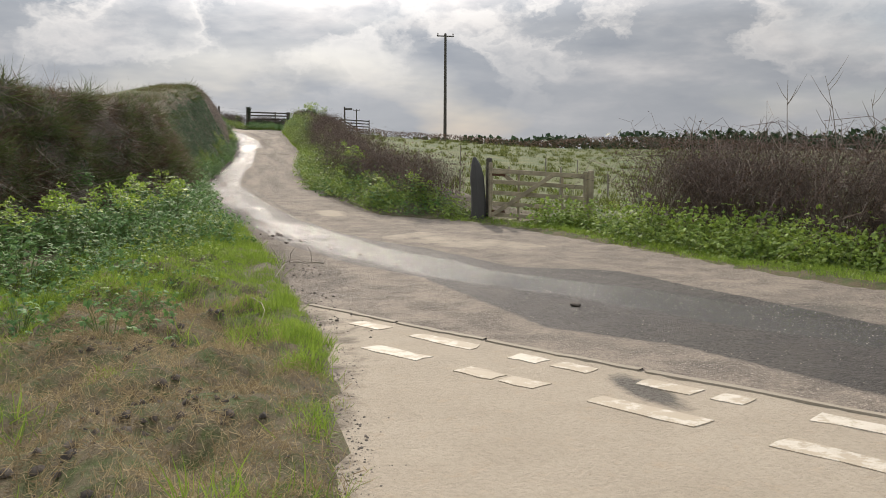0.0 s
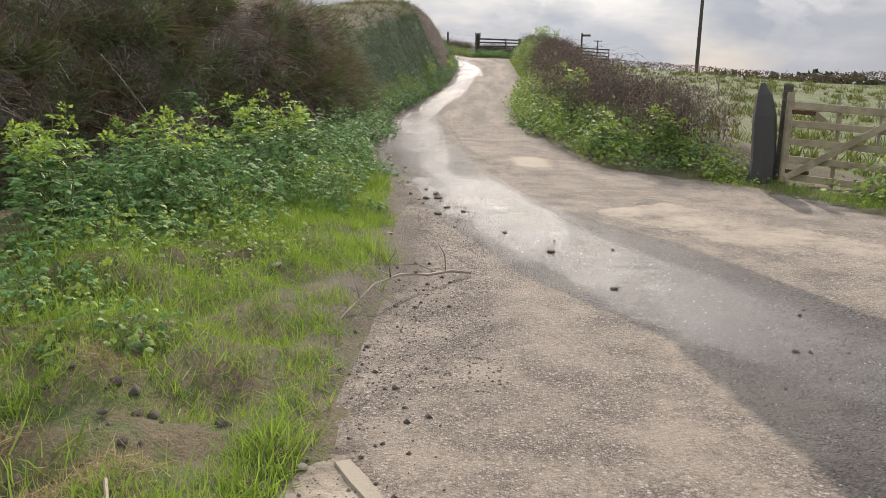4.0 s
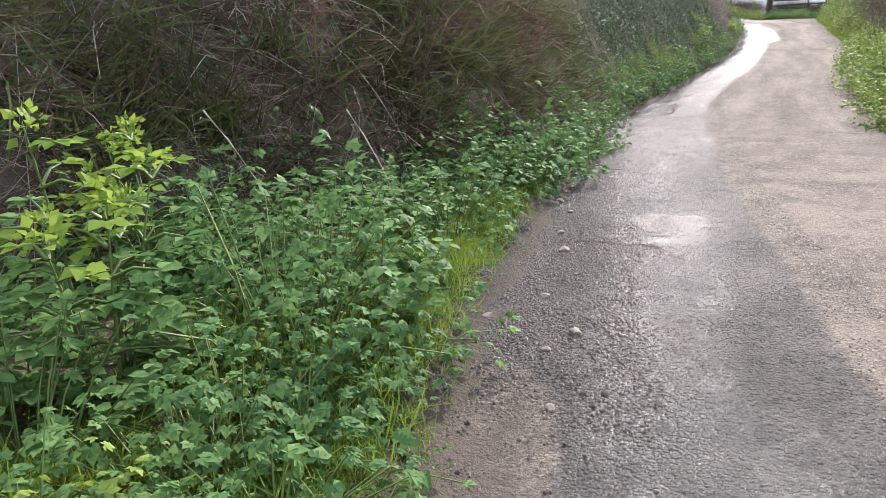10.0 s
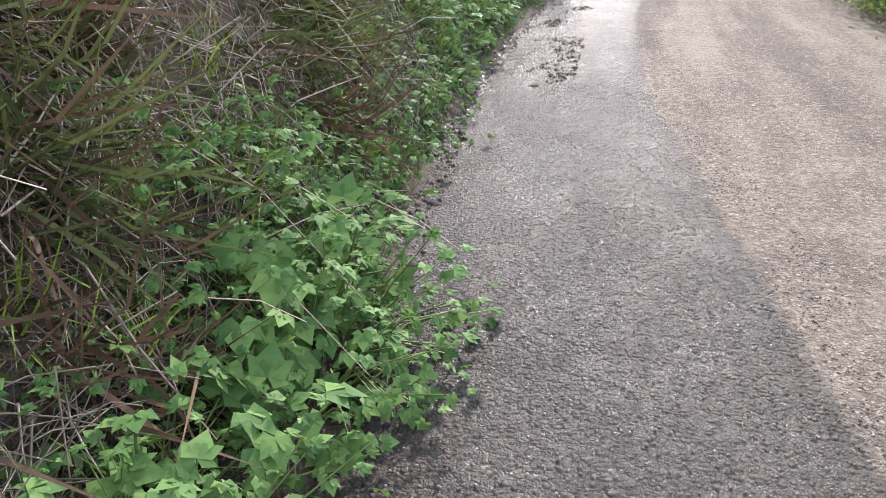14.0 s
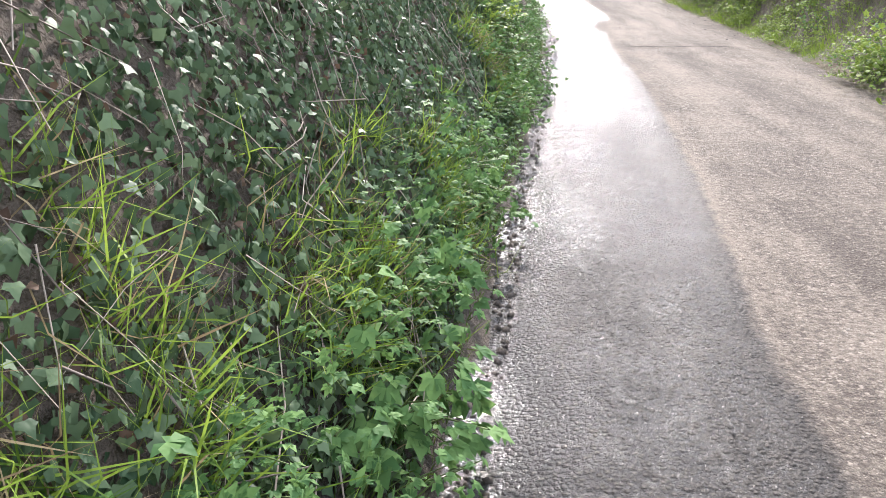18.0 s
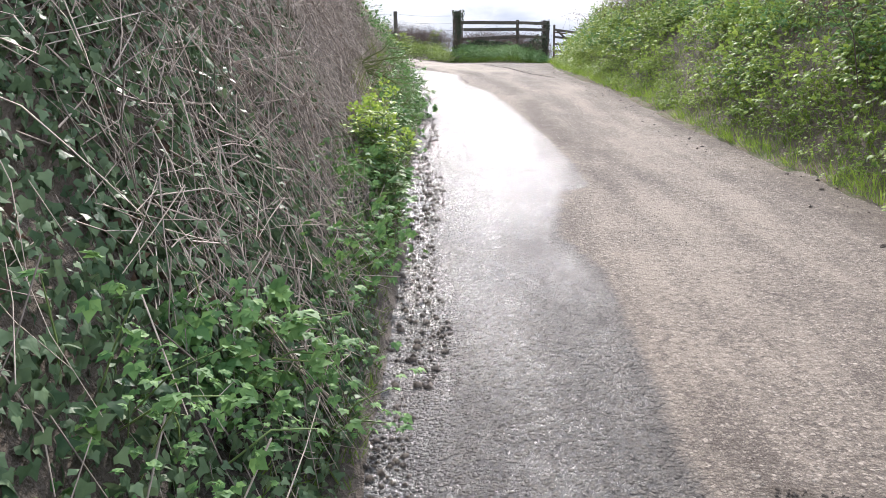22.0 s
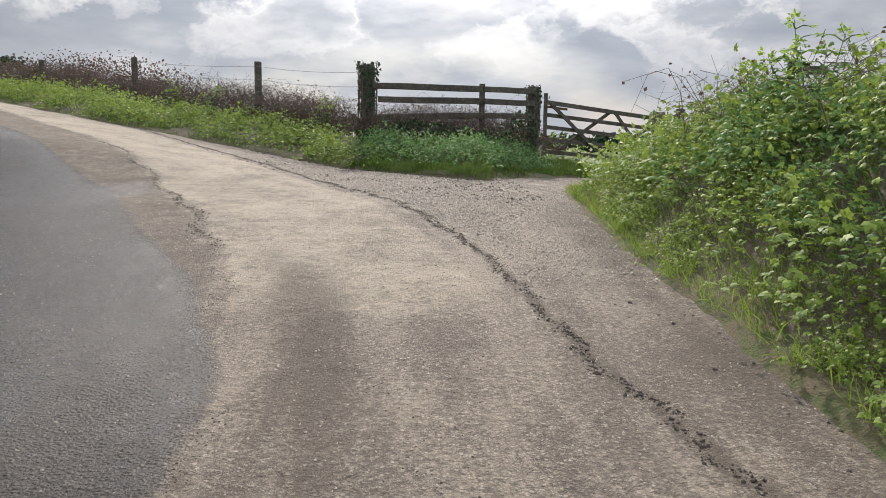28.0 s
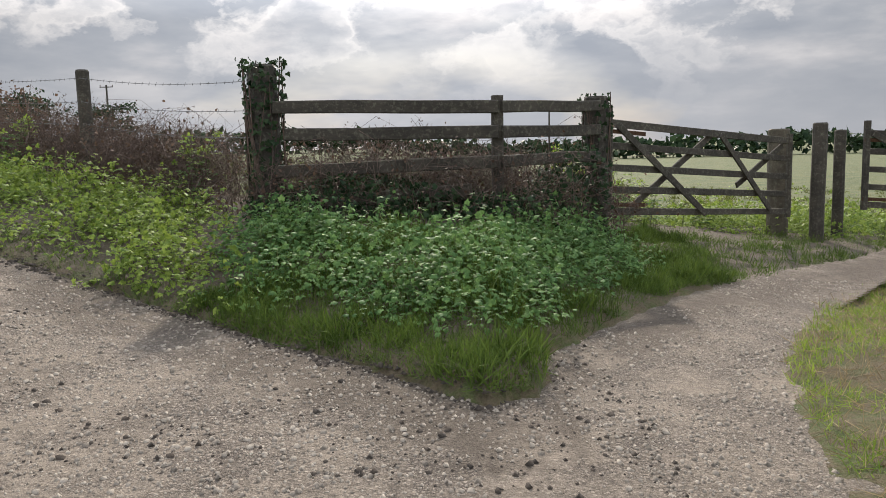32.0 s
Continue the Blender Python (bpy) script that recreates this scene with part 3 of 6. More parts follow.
def grid_mesh(name, xs, ys, height, mat, keep=None, mask=None):
    """A sheet over the grid xs, ys; mask(x, y) gives four values for each corner."""
    gx, gy = np.meshgrid(xs, ys)
    idx = np.arange(gx.size).reshape(gx.shape)
    q = np.stack([idx[:-1, :-1], idx[:-1, 1:], idx[1:, 1:], idx[1:, :-1]], -1).reshape(-1, 4)
    if keep is not None:
        cx = ((gx[:-1, :-1] + gx[1:, 1:]) / 2).ravel()
        cy = ((gy[:-1, :-1] + gy[1:, 1:]) / 2).ravel()
        q = q[keep(cx, cy)]
        used, q = np.unique(q, return_inverse=True)
        q = q.reshape(-1, 4)
        px, py = gx.ravel()[used], gy.ravel()[used]
    else:
        px, py = gx.ravel(), gy.ravel()
    ob = mesh_object(name, np.stack([px, py, height(px, py)], -1), q, mat, shade=True)
    if mask is not None:
        at = ob.data.attributes.new("mask", "FLOAT_COLOR", "POINT")
        at.data.foreach_set("color", np.asarray(mask(px, py), np.float32).ravel())
    return ob


# ---- ground and lane ----
def axis(lo, hi, step, far):
    out = [lo - s for s in far[::-1]] + list(np.arange(lo, hi + 1e-6, step)) + [hi + s for s in far]
    return np.array(out)


def ground_mask(x, y):
    d = XT(y) - x
    bank = smooth(-0.3, 0.2, d) * (1 - smooth(1.0, 1.8, d))
    below = smooth(0.0, 0.25, y - YF(x)) * smooth(60, 61, y) * (1 - smooth(3.6, 4.6, y - YF(x))) * 0.85
    gut = np.where(np.abs(x - XL(y)) < 0.3, 0.8, 0.0) * smooth(8, 10, y)
    e = x - XR(y)
    rb = smooth(0.0, 0.3, e) * (1 - smooth(2.2, 3.2, e)) * smooth(15, 17, y) * (1 - smooth(60, 62, y)) * 0.8
    field = np.maximum(smooth(2.6, 4.0, e) * smooth(13, 15.5, y) * (1 - smooth(62, 64, y) * (x < 8)), np.maximum(smooth(1.8, 3.0, d), smooth(74, 76, y)))
    field = np.maximum(field, smooth(11, 14, x))
    mud = np.exp(-((x - XL(y) + 0.12) / 0.22) ** 2) * smooth(14, 17, y) * (1 - smooth(58, 60, y))
    return np.stack([np.clip(bank + gut + rb + below, 0, 1), field, mud, 0 * x + 1], -1)


FAR = [0.6, 1.5, 3, 5, 8, 12, 18, 28, 45, 70, 110, 180, 300, 600, 1200, 3000]
ground = grid_mesh("ground", np.concatenate([axis(-9, -3.6, 0.2, FAR)[:-len(FAR)], np.arange(-3.5, 3.2, 0.085), axis(3.3, 10, 0.2, FAR)[len(FAR):]]), axis(-12, 76, 0.15, FAR),
                   lambda x, y: land(x, y) - sunk(x, y), GROUND, mask=ground_mask)
tagged(ground, "uneven grassy ground with steep hedge banks beside the lane", "ground", kind="structure")

KX, KY, KU = 0.55, 7.77, (0.506, -0.863)     # the joint before the give-way lines: a point on it and its direction


def beyond_joint(x, y):
    """Distance from the joint, positive on the side of the main lane."""
    return (x - KX) * -KU[1] + (y - KY) * KU[0]


WETR = knots((15, 1.3), (16, 0.95), (17.4, 0.72), (19.6, 0.3), (21.4, 0.1), (22.7, -0.07), (24.5, -0.28), (27, -0.3), (29, -0.22), (30.7, -0.17),
             (31.8, -0.05), (33, 0.05), (34.7, 0.15), (36.6, 0.22), (39.3, 0.25), (41.6, 0.38), (42.3, 0.25), (43.4, 0.4), (43.6, 0.66), (44.5, 0.66),
             (46.2, 0.6), (48.8, 0.44), (49.2, 0.42), (49.6, 0.35), (50.5, 0.3), (52.5, -0.1), (55.4, -0.17), (57, -0.7), (59, -1.7), (61, -2.6), (64, -5), (70, -11))
FILMR = knots((15, 0.9), (16, 0.6), (18, 0.35), (19, 0.0), (21.5, -0.4), (24.4, -0.66), (25.6, -0.98), (28, -0.9), (30, -0.72), (31.7, -0.55), (33.5, -0.25), (36.5, -0.12),
              (39.1, 0.02), (42.1, 0.13), (43.6, 0.55), (46, 0.45), (49, 0.2), (52.6, -0.2), (54, -0.5), (57, -1.2), (60, -3.2), (64, -6.2))
STREAM = knots((2, 6.2), (5.5, 4.6), (7.9, 3.65), (9.7, 2.5), (11, 2.0), (12, 1.55), (12.9, 1.25), (14.1, 0.85), (16, 0.45), (18.4, 0.0))
DAMPL = knots((2, 3.9), (3.6, 3.5), (4.2, 3.35), (5.2, 3.1), (6.1, 2.4), (7.3, 2.29), (9.4, 2.05), (10.3, 1.54), (10.8, 1.27), (11.65, 0.99), (12.8, 0.57), (16, -0.08), (18, -0.6))
DAMPR = knots((2, 5.9), (5.5, 5.2), (7.3, 5.0), (9.3, 4.7), (10, 3.4), (12, 2.7), (13.2, 1.95), (14.6, 1.4), (15.7, 1.2), (17, 0.8))


SEAM = knots((54, 1.75), (55.5, 1.45), (57, 1.31), (58.1, 1.14), (59.2, 0.88), (60.3, 0.56), (61.3, 0.14), (62.6, -0.5), (63.85, -1.28), (65.3, -2.4), (67.5, -4.1), (70, -6.5))


def lane_mask(x, y):
    """Damp, running water, concrete and trodden dirt over the lane."""
    soft = lambda s, k=0.12: smooth(-k, k, s)
    up = smooth(15, 16.5, y)
    damp_hi = soft(WETR(y) - x) * (0.8 + 0.2 * soft(x - XL(y) - 0.02))
    damp_lo = soft(x - DAMPL(y)) * soft(DAMPR(y) - x)
    damp = damp_lo * (1 - up) + damp_hi * up
    patch = 0.6 * fbm(x, y, 1.1, 31) + 0.4 * vnoise(x, y * 0.35, 3.5, 33)
    left_dry = soft(x - XL(y) - 0.45 * (1 - smooth(19, 23, y)), 0.2) * (1 - smooth(24, 26, y)) + smooth(24, 26, y)
    film_hi = soft(FILMR(y) - x, 0.16) * left_dry
    film_hi = film_hi * np.clip(0.50 + 1.0 * (patch - 0.45), 0, 0.62)
    film_hi = np.maximum(film_hi, np.clip(0.42 + 0.8 * patch, 0, 0.9) * soft(knots((23, 0.2), (25, 0.3), (26.6, 0.5), (29, 0.3), (34, 0.25), (40, 0.3), (57, 0.25))(y) - np.abs(x - XL(y) - 0.05), 0.12) * smooth(22, 24, y) * (1 - smooth(56, 58, y)))
    film_hi = film_hi * (1 - 0.75 * smooth(54.5, 57.5, y))
    film_lo = soft(0.58 - np.abs(x - STREAM(y) - 0.05), 0.3) * (0.70 + 0.7 * (patch - 0.45))
    pool = np.exp(-(((x - 4.9) / 0.9) ** 2 + ((y - 6.2) / 0.5) ** 2)) + np.exp(-(((x - 0.0) / 0.42) ** 2 + ((y - 18.1) / 0.55) ** 2)) \
        + np.exp(-(((x - 1.1) / 0.5) ** 2 + ((y - 13.4) / 0.6) ** 2))
    film = np.clip(np.maximum(film_lo * (1 - up) + film_hi * up, 0.9 * pool), 0, 1)
    film = np.maximum(film, damp * (0.22 + 0.34 * patch) * (0.5 + 0.5 * smooth(17, 22, y)))
    slab = ((np.abs((x - 3.4) * 0.6 - (y - 12.7) * 0.8) < 1.4) & (np.abs((x - 3.4) * 0.8 + (y - 12.7) * 0.6) < 0.62)) * 1.0
    screed = 0.62 * np.exp(-(((x - 0.0) / 0.36) ** 4 + ((y - 18.15) / 0.52) ** 4))
    slab2 = np.exp(-(((x - 1.7) / 0.42) ** 2 + ((y - 17.2) / 0.7) ** 4)) * 0.7
    conc = np.maximum(1.0 * (beyond_joint(x, y) < 0) * (y < 9) * (x < 4.5), np.maximum(slab * (0.22 + 0.42 * fbm(x, y, 1.6, 13)) * (damp < 0.5), np.maximum(slab2, screed)))
    # dirt: shoulders, strips of debris between wheel tracks, the foot of the banks
    strip = np.exp(-((x - (XL(y) + 0.50 * (XR(y) - XL(y)))) / 0.28) ** 2) * smooth(42, 47, y) * (1 - smooth(57, 60, y)) * 0.62
    shoulder = np.exp(-((XR(y) - x - 0.1) / 0.35) ** 2) * smooth(16, 18, y) * 0.6 * (1 - smooth(60, 61, y))
    lefts = np.exp(-((x - XL(y)) / 0.45) ** 2) * smooth(8, 11, y) * (1 - smooth(22, 24, y)) * 0.75
    lefts = np.maximum(lefts, np.exp(-(((x - 0.75) / 0.35) ** 2 + ((y - 6.6) / 0.5) ** 2)) * 0.7 * (fbm(x, y, 5, 3) > 0.45))
    gutter = np.exp(-((x - XL(y) - 0.05) / 0.30) ** 2) * smooth(21, 24, y) * (1 - smooth(57, 58.5, y)) * 0.95
    joint = 0.95 * np.exp(-((y - 39.55 - 0.06 * np.sin(5 * x)) / 0.05) ** 2) * smooth(0.35, 0.5, x) * (1 - smooth(1.85, 2.0, x))
    crack = 0.8 * np.exp(-((x - 0.05 + 0.02 * (y - 46) - 0.03 * np.sin(3 * y)) / 0.045) ** 2) * smooth(45, 46.5, y) * (1 - smooth(54, 55.5, y))
    junction = smooth(60.5, 62, y - 0.15 * (x - 1)) * 0.26 * (x > -1.5) + 0.45 * np.exp(-((y - YF(x) + 0.35) / 0.5) ** 2) * (y > 60)
    apron = 0.10 * smooth(0.0, 0.15, x - SEAM(y)) * smooth(57, 59, y) * (1 - smooth(0.9, 1.6, x - SEAM(y)))
    seam = 0.9 * np.exp(-((x - SEAM(y)) / 0.05) ** 2) * (y > 54) * (y < 69)
    grime = np.clip(np.maximum.reduce([strip, shoulder, lefts, gutter, joint, crack, junction, apron, seam]), 0, 1) * np.clip(0.35 + 1.4 * patch, 0, 1.15)
    old = smooth(-0.1, 0.1, knots((56, -0.4), (57, -0.53), (57.9, -0.82), (59.7, -1.38), (62.1, -2.53), (64.6, -4.07), (70, -9))(y) + 0.25 * (fbm(x, y, 2.5, 17) - 0.5) - x) * smooth(55.5, 57, y)
    grime = np.maximum(grime, 0.62 * old)
    film = np.maximum(film, 0.85 * np.exp(-(((x + 2.45) / 0.35) ** 2 + ((y - 60.9) / 0.6) ** 2)))
    conc = np.maximum(conc, 0.45 * smooth(0.05, 0.3, SEAM(y) - x) * (1 - old) * smooth(54, 57, y))
    rim = 0.62 * np.exp(-((x - XL(y)) / (0.2 + 0.22 * np.exp(-((y - 6.0) / 1.3) ** 2))) ** 2) * (1 - smooth(8, 11, y)) * fbm(x, y, 4.0, 18) * 1.6
    grime = np.maximum(grime * (1 - 0.6 * smooth(0.05, 0.3, SEAM(y) - x) * (1 - old) * smooth(57, 59, y)), rim)
    stain = np.exp(-(((x - 2.24) / 0.14) ** 2 + ((y - 4.1) / 0.5) ** 2))
    damp = np.clip(np.maximum(damp * (1 - conc * 0.7), stain), 0, 1)
    return np.stack([damp, film * (1 - (conc > 0.9)), conc, grime], -1)


lane = grid_mesh("road", np.arange(-16, 12, 0.07), np.arange(-9, 76, 0.075), lane_height, ROAD, keep=lambda x, y: inside(x, y, 0.16), mask=lane_mask)
tagged(lane, "narrow country lane of worn stony tarmac with a wet left side", "road", kind="structure")


# ---- timber helpers ----
def beam(a, b, w, d, rnd=0.0, cuts=3, seed=0):
    """A weathered bar from a to b, w across and d deep, with slightly uneven bevelled edges."""
    rng = random.Random(seed)
    a, b = Vector(a), Vector(b)
    bm = bmesh.new()
    ax = (b - a).normalized()
    side = ax.cross(Vector((0, 0, 1)))
    side = side.normalized() if side.length > 0.05 else Vector((1, 0, 0))
    top = side.cross(ax).normalized()
    rings, ch = [], min(w, d) * 0.18
    outline = [(-d / 2 + ch, -w / 2), (d / 2 - ch, -w / 2), (d / 2, -w / 2 + ch), (d / 2, w / 2 - ch),
               (d / 2 - ch, w / 2), (-d / 2 + ch, w / 2), (-d / 2, w / 2 - ch), (-d / 2, -w / 2 + ch)]
    for i in range(cuts + 1):
        c = a.lerp(b, i / cuts) + (side * rng.uniform(-1, 1) + top * rng.uniform(-1, 1)) * rnd * (0 < i < cuts)
        rings.append([bm.verts.new(c + side * u * (1 + rng.uniform(-.05, .05)) + top * v * (1 + rng.uniform(-.05, .05))) for u, v in outline])
    for p, q in zip(rings, rings[1:]):
        for i in range(8):
            bm.faces.new((p[i], p[(i + 1) % 8], q[(i + 1) % 8], q[i]))
    bm.faces.new(rings[0][::-1])
    bm.faces.new(rings[-1])
    bmesh.ops.recalc_face_normals(bm, faces=bm.faces)
    return bm


def round_post(h, r, top="flat", seed=0, sides=12, lean=(0, 0)):
    """A rough round post from below the ground to h."""
    rng = random.Random(seed)
    bm = bmesh.new()
    rings = []
    zs = [-0.3, 0.0, h * 0.35, h * 0.7, h - 0.02, h]
    for z in zs:
        k = 0.86 if z == h else 1.0
        ph = rng.uniform(0, 6)
        rings.append([bm.verts.new((lean[0] * z + r * k * math.cos(t) * (1 + 0.06 * math.sin(3 * t + ph)),
                                    lean[1] * z + r * k * math.sin(t) * (1 + 0.06 * math.cos(2 * t + ph)),
                                    z + (0.25 * r * math.cos(t) if top == "slant" and z >= h - 0.02 else 0)))
                      for t in [2 * math.pi * i / sides for i in range(sides)]])
    for p, q in zip(rings, rings[1:]):
        for i in range(sides):
            bm.faces.new((p[i], p[(i + 1) % sides], q[(i + 1) % sides], q[i]))
    bm.faces.new(rings[-1])
    return bm


def tube(points, radii, sides=6):
    bm = bmesh.new()
    rings = []
    for i, p in enumerate(points):
        p = Vector(p)
        q = Vector(points[min(i + 1, len(points) - 1)]) - Vector(points[max(i - 1, 0)])
        q.normalize()
        s = q.orthogonal().normalized()
        t = q.cross(s)
        rings.append([bm.verts.new(p + radii[i] * (s * math.cos(a) + t * math.sin(a))) for a in [2 * math.pi * k / sides for k in range(sides)]])
    for p, q in zip(rings, rings[1:]):
        for i in range(sides):
            j = min(range(sides), key=lambda m: (q[m].co - p[i].co).length) if i == 0 else (j + 1) % sides
            q_ = q
            bm.faces.new((p[i], p[(i + 1) % sides], q_[(j + 1) % sides], q_[j]))
    for r in (rings[0][::-1], rings[-1]):
        bm.faces.new(r)
    bmesh.ops.recalc_face_normals(bm, faces=bm.faces)
    return bm


def gz(x, y):
    return float(land(x, y))


# ---- the fence at the bend ----
def rail_fence():
    """Three bays of split rails between an ivy-clad corner post and the gate post."""
    A, M, B = Vector((0.0, 67.4, 4.33)), Vector((2.13, 66.9, 3.95)), Vector((3.24, 67.73, 3.97))
    f = thing("rail_fence", (0, 67.4, gz(0, 67.4)), "weathered grey rail fence leaning above the bramble bank", "fence")
    o = f.location
    loc = lambda p: Vector(p) - o
    part("corner_post", shifted(round_post(1.62, 0.135, seed=2), (0, 0, 4.33 - o.z - 1.62)), POST_DARK, f, "thick dark corner post")
    part("middle_post", beam(loc((M.x, M.y - 0.03, gz(M.x, M.y) - 0.3)), loc((M.x, M.y - 0.03, 3.97)), 0.11, 0.1, seed=3), OAK, f)
    part("end_post", shifted(round_post(1.35, 0.12, seed=4), loc((B.x, B.y, 3.99 - 1.35))), POST_DARK, f, "dark end post")
    for i, (za, zm, zb, l) in enumerate(((3.93, 3.87, 3.89, 0.1), (3.68, 3.65, 3.66, 0.2), (3.34, 3.39, 3.40, 0.1))):
        a, m, b = Vector((A.x + l, A.y - 0.13, za)), Vector((M.x, M.y - 0.11, zm)), Vector((B.x, B.y - 0.13, zb))
        part("rail", beam(loc(a), loc(m), 0.115, 0.045, 0.006, seed=i), OAK, f)
        part("rail", beam(loc(m + Vector((0.03, 0.014, 0))), loc(b), 0.105, 0.045, 0.006, seed=9 + i), OAK, f)
    part("rail", beam(loc((A.x + 0.12, A.y - 0.15, 3.02)), loc((M.x - 0.25, M.y - 0.12, 3.15)), 0.11, 0.045, 0.006, seed=31), OAK, f, "fallen lowest rail")
    return f


def shifted(bm, by):
    bmesh.ops.translate(bm, verts=bm.verts, vec=Vector(by))
    return bm


def field_gate(name, left, right, ztop_l, ztop_r, height, label, mat, brace="v", bars=5):
    """A timber field gate: two stiles, level bars, diagonal braces."""
    L, R = Vector((*left, ztop_l)), Vector((*right, ztop_r))
    g = thing(name, (L.x, L.y, ztop_l - height), label, "gate")
    o = g.location
    ax = (R - L)
    out = Vector((ax.y, -ax.x, 0)).normalized() * 0.045

    def at(u, v, k=0.0):
        p = L + ax * u
        return Vector((p.x, p.y, p.z - height * v)) + out * k - o
    hung = part("stile", beam(at(0, 1.0), at(0, -0.12), 0.09, 0.075, seed=1), mat, g)
    part("stile", beam(at(1, 1.0), at(1, -0.05), 0.08, 0.07, seed=2), mat, g)
    for i, v in enumerate(np.linspace(0.04, 0.93, bars)):
        part("bar", beam(at(0.01, v), at(0.99, v), 0.095 if i == 0 else 0.085, 0.028, 0.004, seed=10 + i), mat, g)
    if brace == "v":
        lines = [((0.03, 0.06), (0.47, 0.95)), ((0.53, 0.05), (0.10, 0.92)), ((0.55, 0.05), (0.86, 0.90)), ((0.97, 0.10), (0.68, 0.62))]
    elif brace == "one":
        lines = [((0.02, 0.95), (0.66, 0.06)), ((0.10, 0.06), (0.28, 0.30))]
    else:
        lines = [((0.03, 0.04), (0.75, 0.92))]
    for i, (p, q) in enumerate(lines):
        part("brace", beam(at(*p, 1.0 if i % 2 == 0 else -1.0), at(*q, 1.0 if i % 2 == 0 else -1.0), 0.085, 0.026, seed=30 + i), mat, g)
    if brace == "one":
        for u in (0.30, 0.76):
            part("upright", beam(at(u, 1.02, -1), at(u, 0.02, -1), 0.08, 0.028, seed=int(u * 99)), mat, g)
    for v in (0.12, 0.86):
        part("hinge", beam(at(-0.015, v, 0.7), at(0.16, v, 0.7), 0.05, 0.008, seed=5), IRON, hung, "rusty iron strap hinge")
    return g


rail_fence()
field_gate("field_gate", (3.75, 69.14), (7.05, 71.28), 3.80, 3.52, 1.18, "weathered grey five-bar timber field gate, closed", OAK)


def post(name, x, y, top, r, label, mat=POST_DARK, seed=0, shape="flat"):
    z = gz(x, y)
    p = thing(name, (x, y, z), label, "post")
    part("shaft", round_post(top - z, r, shape, seed), mat, p)
    return p


post("gate_post", 7.44, 71.16, 3.73, 0.105, "stout round gate post with a weathered flat top", OAK, 11)
post("gate_post", 7.12, 71.75, 3.66, 0.16, "thick round straining post behind the gate", OAK_BROWN, 12)
post("gate_post", 7.95, 71.5, 3.62, 0.085, "slim round timber gate post beside the gate", OAK, 13)
field_gate("field_gate", (8.0, 70.9), (10.4, 70.2), 3.60, 3.45, 1.15, "second grey timber gate standing half open", OAK, "diag")
for px, py, top in ((-2.4, 69.4, 4.52), (-5.95, 72.47, 4.84), (-9.5, 75.5, 5.0), (-13.1, 78.6, 5.1)):
    post("fence_post", px, py, top, 0.075, "round grey timber fence post carrying barbed wire", OAK, int(px * 7))


def barbed_wire():
    """Three strands with barbs from the corner post along the fence posts."""
    f = thing("wire_fence", (0, 67.4, 3.0), "rusty strands of barbed wire strung between timber posts", "wire fence")
    P = [(-0.1, 67.4, 4.18), (-2.4, 69.4, 4.42), (-5.95, 72.47, 4.74), (-9.5, 75.5, 4.9), (-13.1, 78.6, 5.0)]
    for k, dz in enumerate((0.0, -0.27, -0.52)):
        pts = []
        for a, b in zip(P, P[1:]):
            for i in range(8):
                u = i / 8
                pts.append((a[0] + (b[0] - a[0]) * u, a[1] + (b[1] - a[1]) * u - 0.08, a[2] + (b[2] - a[2]) * u + dz - 0.05 * 4 * u * (1 - u)))
        pts.append((P[-1][0], P[-1][1], P[-1][2] + dz))
        pts = [Vector(p) - f.location for p in pts]
        bm = tube(pts, [0.0035] * len(pts), 4)
        for a, b in zip(pts, pts[1:]):
            n_ = max(1, int((b - a).length / 0.11))
            for i in range(n_):
                c = a.lerp(b, i / n_)
                for s in (-1, 1):
                    v = [bm.verts.new(c + Vector((0.004, 0, 0))), bm.verts.new(c - Vector((0.004, 0, 0))), bm.verts.new(c + Vector((s * 0.008, 0.004, s * 0.022)))]
                    bm.faces.new(v)
        part("strand", bm, WIRE, f)


barbed_wire()


# ---- poles and signpost ----
def utility_pole(x, y, z0, h, r, seed, label):
    p = thing("utility_pole", (x, y, z0), label, "utility pole")
    bm = tube([(0, 0, -0.4), (0, 0, h * 0.5), (0, 0, h)], [r, r * 0.85, r * 0.68], 14)
    part("shaft", bm, POST_DARK, p)
    arm = part("crossarm", beam((-0.75, 0, h - 0.22), (0.75, 0, h - 0.22), 0.1, 0.09, seed=seed), POST_DARK, p)
    for u in (-0.68, 0.0, 0.68):
        bm = tube([(u, 0, h - 0.2), (u, 0, h - 0.08), (u, 0, h + 0.0), (u, 0, h + 0.04)], [0.018, 0.045, 0.06, 0.02], 8)
        part("insulator", bm, CERAMIC, arm, "small brown insulator")
    return p


utility_pole(16.85, 68.17, gz(16.85, 68.17), 10.97 - gz(16.85, 68.17), 0.15, 1, "tall dark timber electricity pole standing in the field")
utility_pole(22.3, 168.7, gz(22.3, 168.7), 9.4, 0.15, 2, "distant dark timber electricity pole with a crossarm")


def signpost():
    z = gz(7.8, 66.5)
    s = thing("signpost", (7.8, 66.5, z), "timber footpath fingerpost beside the gate", "signpost")
    part("post", beam((0, 0, -0.3), (0, 0, 4.45 - z), 0.12, 0.12, seed=8), OAK, s)
    bm = beam((0.02, -0.07, 4.28 - z), (0.62, -0.1, 4.28 - z), 0.15, 0.035, seed=9)
    part("finger", bm, OAK, s)


signpost()


